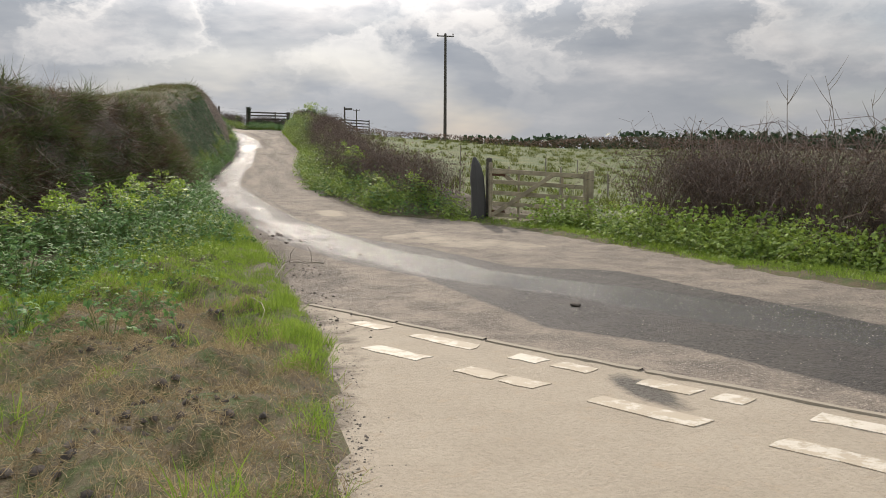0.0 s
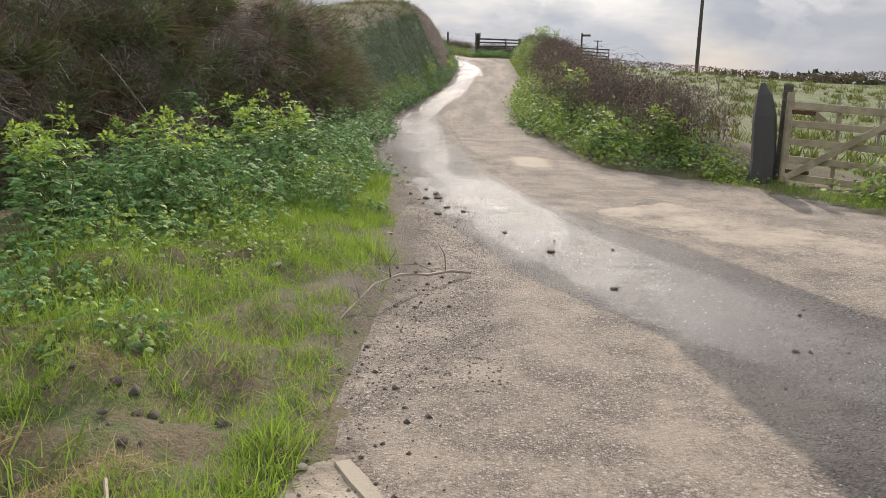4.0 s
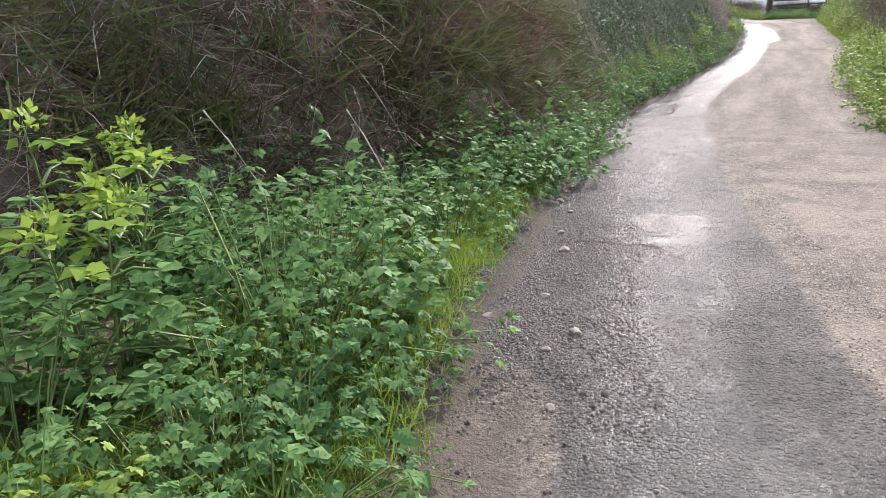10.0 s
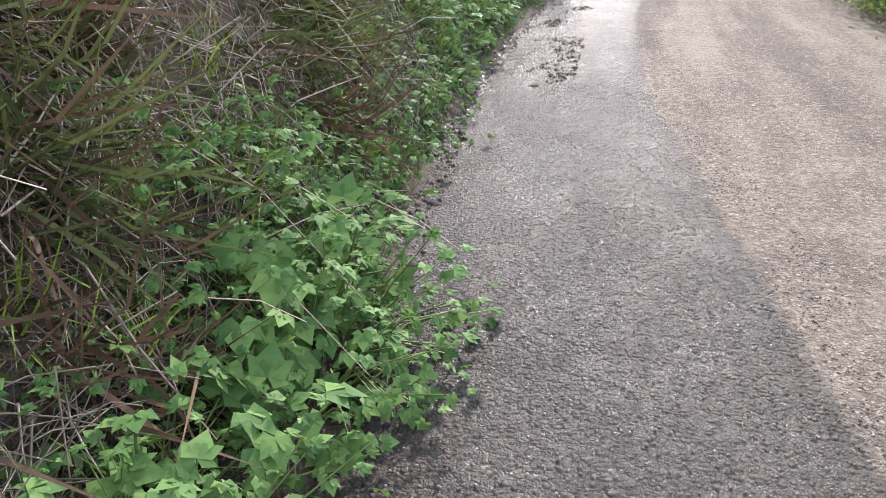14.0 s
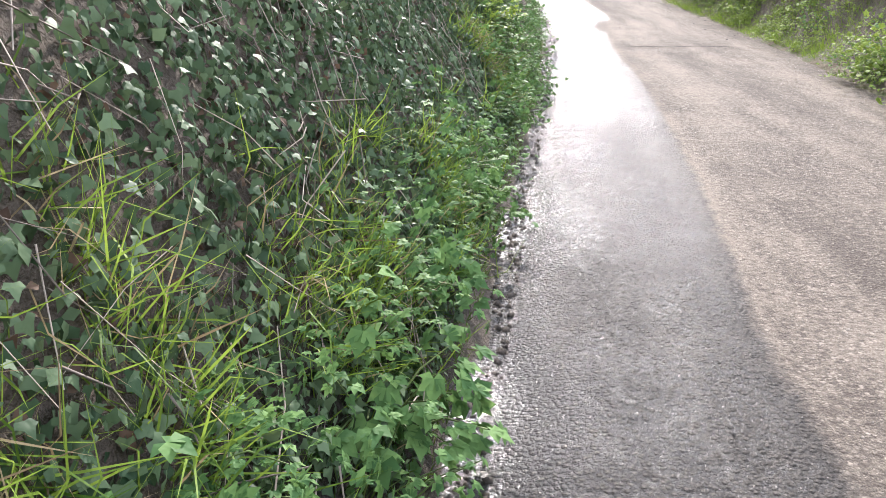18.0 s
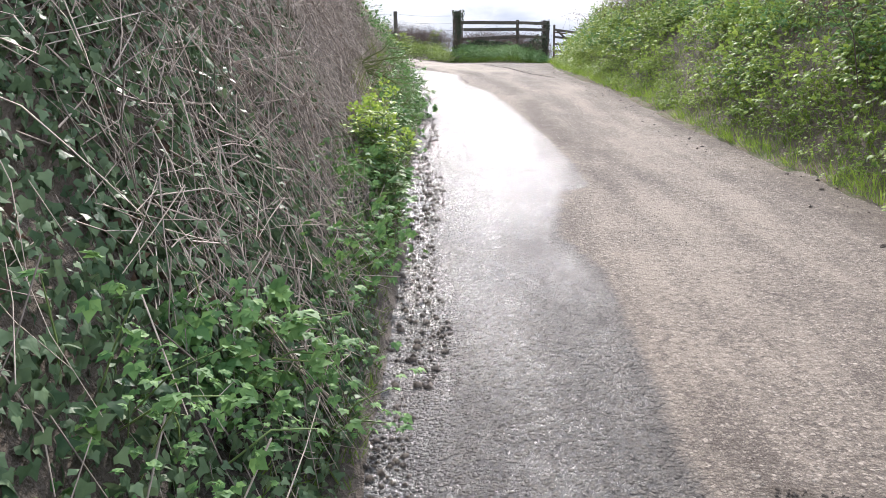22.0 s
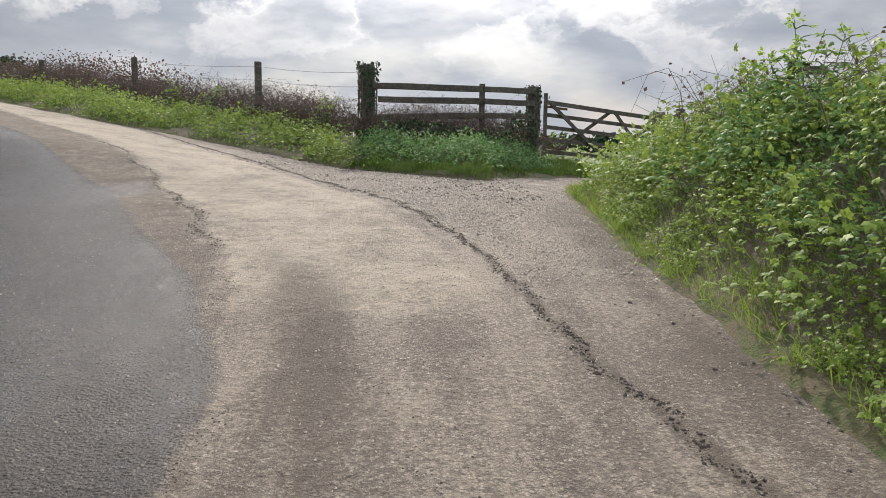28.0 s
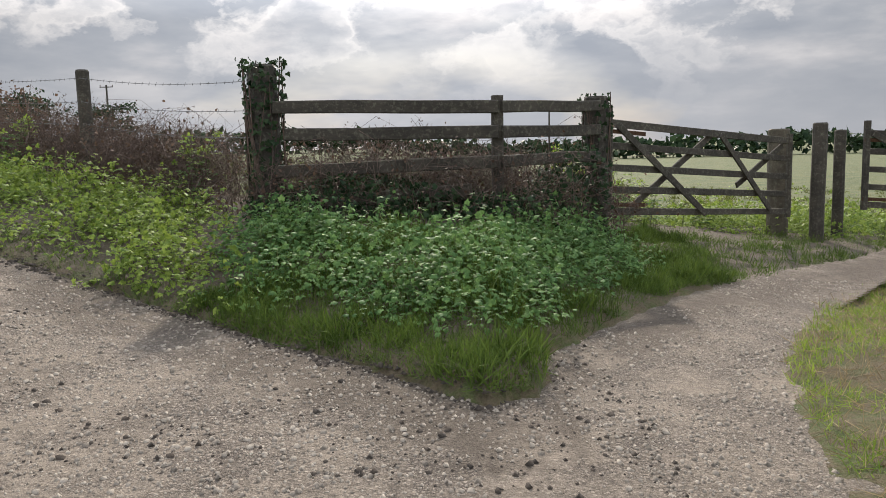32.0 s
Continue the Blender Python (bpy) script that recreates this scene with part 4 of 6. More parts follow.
# ---- the old gate to the field on the right ----
def old_gate():
    L, R = (4.78, 15.72), (6.62, 14.86)
    zl = gz(*L)
    field_gate("old_gate", (4.86, 15.68), R, 0.80, 0.70, 1.02, "old pale lichen-grown timber gate hanging crooked", OAK_PALE, "one", 5)
    p = thing("slate_gatepost", (4.62, 15.80, zl), "dark pointed upright stone gatepost", "gatepost")
    bm = tube([(0, 0, -0.3), (0.02, 0, 0.3), (-0.02, 0.01, 0.85), (-0.05, 0.02, 1.12), (-0.08, 0.02, 1.27)], [0.17, 0.16, 0.15, 0.10, 0.03], 7)
    part("stone", bm, stone_material("dark_slate", (0.03, 0.03, 0.028), (0.09, 0.085, 0.08)), p)
    post("hanging_post", 4.86, 15.80, 1.02, 0.06, "square weathered hanging post of the old gate", OAK, 41)
    post("hanging_post", 6.72, 14.83, 0.78, 0.065, "pale weathered latch post of the old gate", OAK_PALE, 42)


old_gate()
for i, (sx, sy) in enumerate(((5.9, 22), (7.6, 25), (8.8, 21.5), (9.4, 28), (11.5, 24), (12.0, 31), (14.5, 27), (7.0, 33), (10.2, 38), (15.6, 36), (13.3, 20.5))):
    post("field_stake", sx, sy, gz(sx, sy) + 0.75 + 0.12 * (i % 3), 0.03, "thin weathered stake standing in the rough pasture", STAKE, 60 + i)


# ---- give-way lines and joint ----
def road_lines():
    u, n_ = Vector((KU[0], KU[1], 0)), Vector((-0.863, -0.506, 0))
    i = 0
    left = {(0, 1): ((-1, -.2), (.15, 1)), (0, -1): ((-.2, 1),), (1, 0): ((-.8, 1),), (1, 1): ((-1, -.05), (.1, 1)), (0, 2): ((-1, .1), (.45, 1))}
    for row, ((cx, cy), ks) in enumerate((((1.43, 5.785), range(-1, 6)), ((0.975, 5.49), range(0, 6)))):
        for k, s0, s1 in [(k, *q) for k in ks for q in left.get((row, k), ((-1, 1),))]:
            c = Vector((cx, cy, 0)) + u * (1.045 * k + .17 * (s0 + s1))
            rng = random.Random(i)
            bm = bmesh.new()
            L, Wd = 0.17 * (s1 - s0), 0.085
            ring = []
            for s, t in [(a / 4 * 2 - 1, -1) for a in range(5)] + [(1, 0)] + [(1 - a / 4 * 2, 1) for a in range(5)] + [(-1, 0)]:
                q = c + u * L * s * (1 + rng.uniform(-.09, .05)) + n_ * Wd * t * (1 + rng.uniform(-.10, .04))
                ring.append((q.x, q.y))
            top = [bm.verts.new((x, y, float(lane_height(x, y)) + 0.0055)) for x, y in ring]
            bot = [bm.verts.new((x, y, float(lane_height(x, y)) - 0.004)) for x, y in ring]
            bm.faces.new(top)
            for a in range(len(ring)):
                b = (a + 1) % len(ring)
                bm.faces.new((top[b], top[a], bot[a], bot[b]))
            bmesh.ops.recalc_face_normals(bm, faces=bm.faces)
            part("give_way_dash", bm, PAINT, lane)
            i += 1


road_lines()


# ---- plants ----
RNG = np.random.default_rng(7)


def T(verts, faces):
    return np.array(verts, float), np.array(faces, int)


LEAFLET = T([(0, 0, 0), (-.36, .45, .06), (.36, .45, .06), (0, 1, -.08)], [(0, 2, 1), (1, 2, 3)])
LEAF = T([(0, 0, 0), (-.38, .42, .07), (.38, .42, .07), (0, 1, -.10), (0, .48, 0)], [(0, 4, 1), (0, 2, 4), (1, 4, 3), (4, 2, 3)])
BROAD = T([(0, .45, -.05), (0, 0, 0), (-.27, .16, .04), (-.40, .44, .05), (-.24, .74, .01), (0, 1, -.12), (.24, .74, .01), (.40, .44, .05), (.27, .16, .04)],
          [(0, 1, 8), (0, 8, 7), (0, 7, 6), (0, 6, 5), (0, 5, 4), (0, 4, 3), (0, 3, 2), (0, 2, 1)])
IVY = T([(0, .10, .04), (-.34, 0, -.05), (-.52, .30, -.04), (-.27, .46, 0), (0, 1, -.10), (.27, .46, 0), (.52, .30, -.04), (.34, 0, -.05)],
        [(0, 2, 1), (0, 3, 2), (0, 4, 3), (0, 5, 4), (0, 6, 5), (0, 7, 6)])


OVAL = T([(0, 0, 0), (-.34, .26, .05), (-.33, .62, .03), (0, 1, -.1), (.33, .62, .03), (.34, .26, .05), (0, .5, -.02)],
         [(6, 0, 5), (6, 5, 4), (6, 4, 3), (6, 3, 2), (6, 2, 1), (6, 1, 0)])


def spray(leaf, n=5, spread=1.75):
    """A compound leaf: leaflets fanned round the end of a stalk."""
    V, F = leaf
    vs, fs = [], []
    for k, a in enumerate(np.linspace(-spread, spread, n)):
        u = 1 - .42 * abs(a) / spread
        c, q = math.cos(a), math.sin(a)
        vs.append(np.stack([V[:, 0] * u * c + V[:, 1] * u * q, V[:, 1] * u * c - V[:, 0] * u * q, V[:, 2] * u - .10 * V[:, 1] ** 2 + .03 * (k % 2)], -1) + np.array([0, .12, 0]))
        fs.append(F + k * len(V))
    return np.concatenate(vs), np.concatenate(fs)


SPRAY, SPRAY_FAR = spray(LEAF), spray(LEAFLET)


def blade(bend, width=0.035):
    return T([(-width, 0, 0), (width, 0, 0), (-width * .8, .5, bend * .25), (width * .8, .5, bend * .25), (0, 1 - bend * .25, bend)],
             [(0, 1, 3), (0, 3, 2), (2, 3, 4)])


def unit(v):
    return v / np.maximum(np.linalg.norm(v, axis=-1, keepdims=True), 1e-9)


def place(tpl, at, fwd, nrm, size):
    """Copies of a template: its y along fwd, its z along nrm."""
    V, F = tpl
    at, fwd = np.asarray(at, float), unit(np.asarray(fwd, float))
    side = unit(np.cross(fwd, nrm))
    up_ = np.cross(side, fwd)
    size = np.broadcast_to(np.asarray(size, float), (len(at),))
    W = at[:, None] + size[:, None, None] * (V[None, :, 0:1] * side[:, None] + V[None, :, 1:2] * fwd[:, None] + V[None, :, 2:3] * up_[:, None])
    I = F[None] + (np.arange(len(at)) * len(V))[:, None, None]
    return W.reshape(-1, 3), I.reshape(-1, 3)


def joined(*meshes):
    vs, fs, k = [], [], 0
    for V, F in meshes:
        if len(V):
            vs.append(V)
            fs.append(F + k)
            k += len(V)
    return np.concatenate(vs), np.concatenate(fs)


def rods(P, radii, sides=3):
    """Thin stems: P is stems x points x 3, radii along the points."""
    P = np.asarray(P, float)
    n, k = P.shape[:2]
    t = unit(np.gradient(P, axis=1))
    s = unit(np.cross(t, np.array([0.31, 0.17, 0.93])))
    u = np.cross(t, s)
    a = np.arange(sides) * 2 * np.pi / sides
    r = np.broadcast_to(np.asarray(radii, float), (n, k))[:, :, None, None]
    W = P[:, :, None] + r * (np.cos(a)[None, None, :, None] * s[:, :, None] + np.sin(a)[None, None, :, None] * u[:, :, None])
    F = []
    for i in range(k - 1):
        for j in range(sides):
            p, q = i * sides + j, i * sides + (j + 1) % sides
            F += [(p, q, q + sides), (p, q + sides, p + sides)]
    F = np.array(F)[None] + (np.arange(n) * k * sides)[:, None, None]
    return W.reshape(-1, 3), F.reshape(-1, 3)


def copies(proto, at, yaw, size, lean=None):
    """Many copies of a small plant, joined."""
    V, F = proto
    c, s = np.cos(yaw)[:, None], np.sin(yaw)[:, None]
    size = np.broadcast_to(np.asarray(size, float), (len(at),))[:, None]
    x, y, z = V[None, :, 0] * size, V[None, :, 1] * size, V[None, :, 2] * size
    W = np.stack([x * c - y * s, x * s + y * c, z], -1)
    if lean is not None:
        W = W + W[:, :, 2:3] * np.asarray(lean)[:, None, :]
    W = W + np.asarray(at)[:, None]
    I = F[None] + (np.arange(len(at)) * len(V))[:, None, None]
    return W.reshape(-1, 3), I.reshape(-1, 3)


def nettle(seed, h=0.42, r=0.34, stems=14, size=0.060, pairs=5, tpl=None):
    """A leafy clump: stems with pairs of drooping leaves."""
    rng = np.random.default_rng(seed)
    tpl = OVAL if tpl is None else tpl
    ang = rng.uniform(0, 6.283, stems)
    rad = r * np.sqrt(rng.uniform(0, 1, stems))
    base = np.stack([rad * .6 * np.cos(ang), rad * .6 * np.sin(ang), 0 * ang - 0.05], -1)
    hh = h * rng.uniform(.6, 1.1, stems) * (1 - 0.35 * (rad / r) ** 2)
    top = np.stack([rad * 1.25 * np.cos(ang), rad * 1.25 * np.sin(ang), hh], -1)
    k = np.linspace(0, 1, 3)[None, :, None]
    P = base[:, None] * (1 - k) + top[:, None] * k + rng.normal(0, .012, (stems, 3, 3))
    st = rods(P, [.004, .003, .002])
    at, fw, nr, sz = [], [], [], []
    for i in range(stems):
        for j in range(pairs):
            u = 0.28 + 0.72 * (j + rng.uniform(0, .5)) / pairs
            p = base[i] * (1 - u) + top[i] * u
            a0 = rng.uniform(0, 6.283)
            for q in range(3 if j == pairs - 1 else 2):
                a = a0 + q * (6.283 / (3 if j == pairs - 1 else 2)) + rng.uniform(-.4, .4)
                d = np.array([math.cos(a), math.sin(a), rng.uniform(-.35, .25)])
                at.append(p)
                fw.append(d)
                nr.append((rng.uniform(-.3, .3), rng.uniform(-.3, .3), 1))
                sz.append(size * rng.uniform(.65, 1.2) * (1.15 - .5 * u))
    lv = place(tpl, np.array(at), np.array(fw), np.array(nr), np.array(sz) * 1.15)
    return st, lv


def alexanders(seed, h=0.85, stems=6, heads=True):
    """A tall plant: thick stems, broad compound leaves, lime heads."""
    rng = np.random.default_rng(seed)
    P, lat, lfw, lnr, lsz, hat, hfw, hnr, hsz = [], [], [], [], [], [], [], [], []
    for i in range(stems):
        a = rng.uniform(0, 6.283)
        l = rng.uniform(.08, .32)
        hh = h * rng.uniform(.62, 1.05)
        tip = np.array([l * math.cos(a), l * math.sin(a), hh])
        b = np.array([.06 * math.cos(a), .06 * math.sin(a), -.05])
        pts = np.array([b + (tip - b) * u + np.array([0, 0, .06 * math.sin(u * 3.1)]) + rng.normal(0, .008, 3) for u in np.linspace(0, 1, 3)])
        P.append(pts)
        for u in (.18, .34, .5, .66, .8, .92):
            p = b + (tip - b) * u
            for q in range(2):
                a2 = rng.uniform(0, 6.283)
                L = rng.uniform(.12, .24) * (1.2 - .7 * u)
                d = np.array([math.cos(a2), math.sin(a2), rng.uniform(.05, .5)])
                e = p + d * L
                P.append(np.array([p + (e - p) * s + np.array([0, 0, .02 * math.sin(3.1 * s)]) for s in np.linspace(0, 1, 3)]))
                for m in range(5):
                    a3 = a2 + (m - 2) * .75 + rng.uniform(-.2, .2)
                    dd = np.array([math.cos(a3), math.sin(a3), rng.uniform(-.3, .2)])
                    (lat if u < .78 else hat).append(e + dd * .01)
                    (lfw if u < .78 else hfw).append(dd)
                    (lnr if u < .78 else hnr).append((rng.uniform(-.35, .35), rng.uniform(-.35, .35), 1))
                    (lsz if u < .78 else hsz).append(rng.uniform(.06, .10) * (1.1 - .35 * u))
        if heads:
            for m in range(26):
                d = unit(rng.normal(size=3) * np.array([1, 1, .55]) + np.array([0, 0, .35]))
                hat.append(tip + d * rng.uniform(.01, .065))
                hfw.append(d)
                hnr.append(rng.normal(size=3))
                hsz.append(rng.uniform(.025, .05))
    st = rods(np.array(P), [.008, .006, .003])
    arr = lambda *q: [np.array(v) for v in q]
    return st, place(BROAD, *arr(lat, lfw, lnr, lsz)), place(LEAF, *arr(hat, hfw, hnr, hsz))


def bush(seed, r=.42, h=.48, sprigs=180, size=.045, tpl=SPRAY):
    """A rounded clump: an uneven dome of compound leaves, dark and open within."""
    rng = np.random.default_rng(seed)
    d = rng.normal(size=(sprigs, 3))
    d[:, 2] = np.abs(d[:, 2]) * .9 - .12
    d = unit(d)
    an = np.arctan2(d[:, 1], d[:, 0])
    lobe = 1 + .20 * np.sin(3 * an + seed) + .16 * np.sin(5 * an + 2 * seed + 4 * d[:, 2])
    deep = np.where(rng.uniform(0, 1, sprigs) < .75, rng.uniform(.84, 1.08, sprigs), rng.uniform(.45, .8, sprigs))
    p = d * np.array([r, r, h]) * (lobe * deep)[:, None]
    p[:, 2] = np.maximum(p[:, 2], .02)
    nr = unit(d * .7 + np.array([0, 0, .7]) + rng.normal(0, .28, (sprigs, 3)))
    fw = unit(d * np.array([1, 1, .3]) + rng.normal(0, .5, (sprigs, 3)) + np.array([0, 0, -.25]))
    m = np.arange(0, sprigs, 4)
    base = p[m] * np.array([.25, .25, 0]) - np.array([0, 0, .05])
    st = rods(np.stack([base, base * .5 + p[m] * .5 + np.array([0, 0, .05]), p[m]], 1), [.0045, .0035, .002])
    return st, place(tpl, p, fw, nr, size * rng.uniform(.65, 1.25, sprigs))


# Where the bank's face lies: the distance into the bank at a share of its height.
_d = np.linspace(0, 1.0, 200)
DEPTH_AT = lambda v: np.interp(v, 0.5 * smooth(0, 1, _d) + 0.5 * (1 - (1 - _d) ** 2), _d)


def normals(x, y, e=0.08):
    gx = (land(x + e, y) - land(x - e, y)) / (2 * e)
    gy = (land(x, y + e) - land(x, y - e)) / (2 * e)
    return unit(np.stack([-gx, -gy, np.ones_like(gx)], -1))


def on_bank(n, y0, y1, v0=0.0, v1=1.0, rng=RNG):
    y = rng.uniform(y0, y1, n)
    d = DEPTH_AT(rng.uniform(v0, v1, n)) * WIDE(y)
    x = XT(y) - d
    return np.stack([x, y, land(x, y)], -1), normals(x, y)


def on_ground(n, fx, y0, y1, rng=RNG):
    """fx(y, u) gives x for u between 0 and 1."""
    y = rng.uniform(y0, y1, n)
    x = fx(y, rng.uniform(0, 1, n))
    return np.stack([x, y, land(x, y)], -1)


def stuff(name, mesh, mat, label, category):
    ob = mesh_object(name, mesh[0], mesh[1], mat)
    return tagged(ob, label, category, kind="stuff")


def blades(at, nrm, length, spread=0.5, droop=0.0, bends=(0.15, 0.35, 0.6), width=0.03, rng=RNG):
    """Grass blades at places, rising along nrm with a random lean."""
    out = []
    pick = rng.integers(0, len(bends), len(at))
    fw = unit(nrm + rng.normal(0, spread, (len(at), 3)) + np.array([0, 0, -droop]))
    rn = rng.normal(size=(len(at), 3))
    rn[:, 2] -= 0.6
    ln = length * rng.uniform(.5, 1.25, len(at))
    for i, b in enumerate(bends):
        m = pick == i
        out.append(place(blade(b, width), at[m], fw[m], -rn[m], ln[m]))
    return joined(*out)


def tufts(at, per, radius, rng=RNG):
    """Blade roots gathered in tufts."""
    p = np.repeat(at, per, 0)
    p[:, :2] += rng.normal(0, radius, (len(p), 2))
    return p


UP = np.array([0.0, 0.0, 1.0])
VLINE = knots((-20, -4.2), (2, -3.6), (5, -3.0), (8, -2.3), (10, -1.9), (12, -1.15), (14, -0.75), (16, -0.95), (18, -1.15), (20, -1.25), (22, -1.45))

# Grass of the left verge and its mown, strawy part
def strawy(x, y):
    """How much mown thatch covers the verge, between 0 and 1."""
    v = XL(y) - x
    band = np.exp(-((v - 1.15 - 0.2 * np.sin(y * 1.3)) / 0.85) ** 2) * (1 - smooth(7.0, 9.0, y))
    return np.clip(band * 1.1 + 1.1 * (fbm(x, y, 1.4, 40) - 0.56), 0, 1)


def verge_tufts(n, y0, y1, per, radius, want):
    q = on_ground(n, lambda y, u: VLINE(y) - 0.5 + u * (XL(y) + 0.03 - VLINE(y) + 0.5), y0, y1)
    q = tufts(q[want(q[:, 0], q[:, 1])], per, radius)
    q = q[q[:, 0] < XL(q[:, 1]) + 0.04 + 0.24 * (vnoise(q[:, 0], q[:, 1], 2.6, 8) - .5)]
    q[:, 2] = land(q[:, 0], q[:, 1])
    return q


p1 = verge_tufts(7800, -1.5, 8, 20, 0.05, lambda x, y: strawy(x, y) + 0.6 * (vnoise(x, y, 4, 41) - .5) < 0.46)
p2 = verge_tufts(6500, 8, 20, 13, 0.055, lambda x, y: (fbm(x, y, 1.6, 44) > 0.30) & (x < XL(y) - 0.12 * smooth(8, 9, y)))
p3 = verge_tufts(950, -1, 16, 24, 0.07, lambda x, y: fbm(x, y, 1.2, 46) > 0.56 - .12 * smooth(8, 9.5, y))
high = 0.034 + 0.115 * vnoise(p1[:, 0], p1[:, 1], 3.1, 48) ** 2
g = joined(blades(p1, UP, high, 0.6, width=0.024), blades(p2, UP, 0.085, 0.55, width=0.024), blades(p3, UP, 0.17, 0.45, width=0.016))
stuff("verge_grass", g, GRASS, "lush bright green grass on the lane verge", "grass")
p = verge_tufts(7000, -1.5, 10, 24, 0.07, lambda x, y: strawy(x, y) > 0.22 + 0.35 * vnoise(x, y, 4, 45))
p[:, 2] += RNG.uniform(0.0, 0.075, len(p)) * vnoise(p[:, 0], p[:, 1], 3.5, 49)
stuff("cut_straw", blades(p, np.array([0, 0, 0.10]), 0.062, 0.9, width=0.026), GRASS_DRY, "dry brown mown straw matted over the verge", "straw")

# Long grass hanging on the bank, and along its top
q1, n1_ = on_bank(620, -3, 24, 0.2, 1.0)
q2, n2_ = on_bank(20, 22, 38, 0.75, 1.0)
q3, n3_ = on_bank(14, 45, 55, 0.1, 0.3)
q, nq = np.concatenate([q1, q2, q3]), np.concatenate([n1_, n2_, n3_])
p = np.repeat(q, 36, 0) + RNG.normal(0, 0.06, (len(q) * 36, 3))
g1 = blades(p, np.repeat(nq, 36, 0), 0.42, 0.4, 0.6, (0.5, 0.8, 1.0), 0.014)
y = RNG.uniform(-5, 44, 4600)
x = XT(y) - WIDE(y) * RNG.uniform(0.85, 1.6, len(y))
p = tufts(np.stack([x, y, land(x, y)], -1), 5, 0.06)
p[:, 2] = land(p[:, 0], p[:, 1])
g2 = blades(p, UP, 0.17, 0.55, 0.0, (0.3, 0.6, 0.8), 0.016)
stuff("bank_top_grass", g2, GRASS_TOP, "dry brownish grass along the top of the hedge bank", "grass")
q, nq = on_bank(560, -3, 23, 0.1, 1.0)
p = np.repeat(q, 26, 0) + RNG.normal(0, 0.05, (len(q) * 26, 3))
g4 = blades(p, np.repeat(nq, 26, 0), 0.40, 0.45, 0.8, (0.6, 0.9, 1.1), 0.016)
stuff("dead_bracken", g4, LEAF_DEAD, "collapsed brown bracken hanging down the hedge bank", "bracken")
stuff("bank_grass", g1, GRASS_PALE, "rough pale grass tussocks hanging down the hedge bank", "grass")
q, nq = on_bank(75, 20, 36, 0.02, .26)
TUFTS = ((-1.62, 28.9), (-1.66, 29.3), (-1.5, 29.9), (-1.45, 30.3), (-1.3, 33.9), (-1.34, 34.05), (-1.22, 34.2), (-1.3, 31.2), (-1.55, 26.9), (-1.1, 44.3), (-1.05, 44.6), (-1.0, 46.0), (-1.7, 25.6), (-1.62, 27.6), (-1.2, 50.4), (-1.25, 47.2))
c = np.repeat(np.array(TUFTS), 230, 0) + RNG.normal(0, .075, (230 * len(TUFTS), 2))
c = np.concatenate([c, land(c[:, 0], c[:, 1])[:, None]], 1)
g5 = blades(c, normals(c[:, 0], c[:, 1]) * .5 + UP * .4, .19, .4, .15, (.5, .8, 1.0), .011)
half = np.arange(len(g5[1])) // 3 % 4 == 0
stuff("bank_tufts", (g5[0], g5[1][~half]), GRASS, "large bright grass tufts growing on the bank", "grass")
stuff("withered_tufts", (g5[0], g5[1][half]), GRASS_DRY, "withered straw-coloured blades among the grass tufts", "grass")
p = np.repeat(q, 34, 0) + RNG.normal(0, 0.045, (len(q) * 34, 3))
g3 = blades(p, np.repeat(nq, 34, 0) * .6 + UP * .5, 0.18, 0.32, 0.1, (0.5, 0.8, 1.0), 0.014)
stuff("bank_foot_grass", g3, GRASS, "bright arching grass tufts at the foot of the bank", "grass")

# Dead bramble and bracken stems on the bank
def dead_stems(at, nrm, length, rng=RNG, sag=0.5, r=0.0042):
    n = len(at)
    d = unit(nrm * 0.55 + rng.normal(0, .75, (n, 3)) + np.array([0, 0, .15]))
    L = (length * rng.uniform(.4, 1.4, n))[:, None]
    k = np.linspace(0, 1, 4)
    P = at[:, None] + d[:, None] * (k[None, :, None] * L[:, None])
    P[:, :, 2] -= sag * (k ** 2)[None] * L * rng.uniform(.2, 1.3, n)[:, None]
    P += rng.normal(0, .02, P.shape) * k[None, :, None]
    rr = (r * rng.uniform(.5, 1.6, n))[:, None] * np.linspace(1, .4, 4)[None]
    return rods(P, rr)


def matted(at, nrm, length, rng=RNG, r=0.003, lift=.04):
    """Stems lying matted along the face of the bank."""
    n = len(at)
    d = unit(np.cross(nrm, rng.normal(size=(n, 3))) + nrm * rng.normal(.05, .16, (n, 1)) + np.array([0, 0, -.25]))
    L = (length * rng.uniform(.35, 1.5, n))[:, None]
    k = np.linspace(-.5, .5, 3)
    P = at[:, None] + nrm[:, None] * rng.uniform(0, lift, n)[:, None, None] + d[:, None] * (k[None, :, None] * L[:, None])
    P += rng.normal(0, .012, P.shape)
    rr = (r * rng.uniform(.5, 1.5, n))[:, None] * np.linspace(1, .5, 3)[None]
    return rods(P, rr)


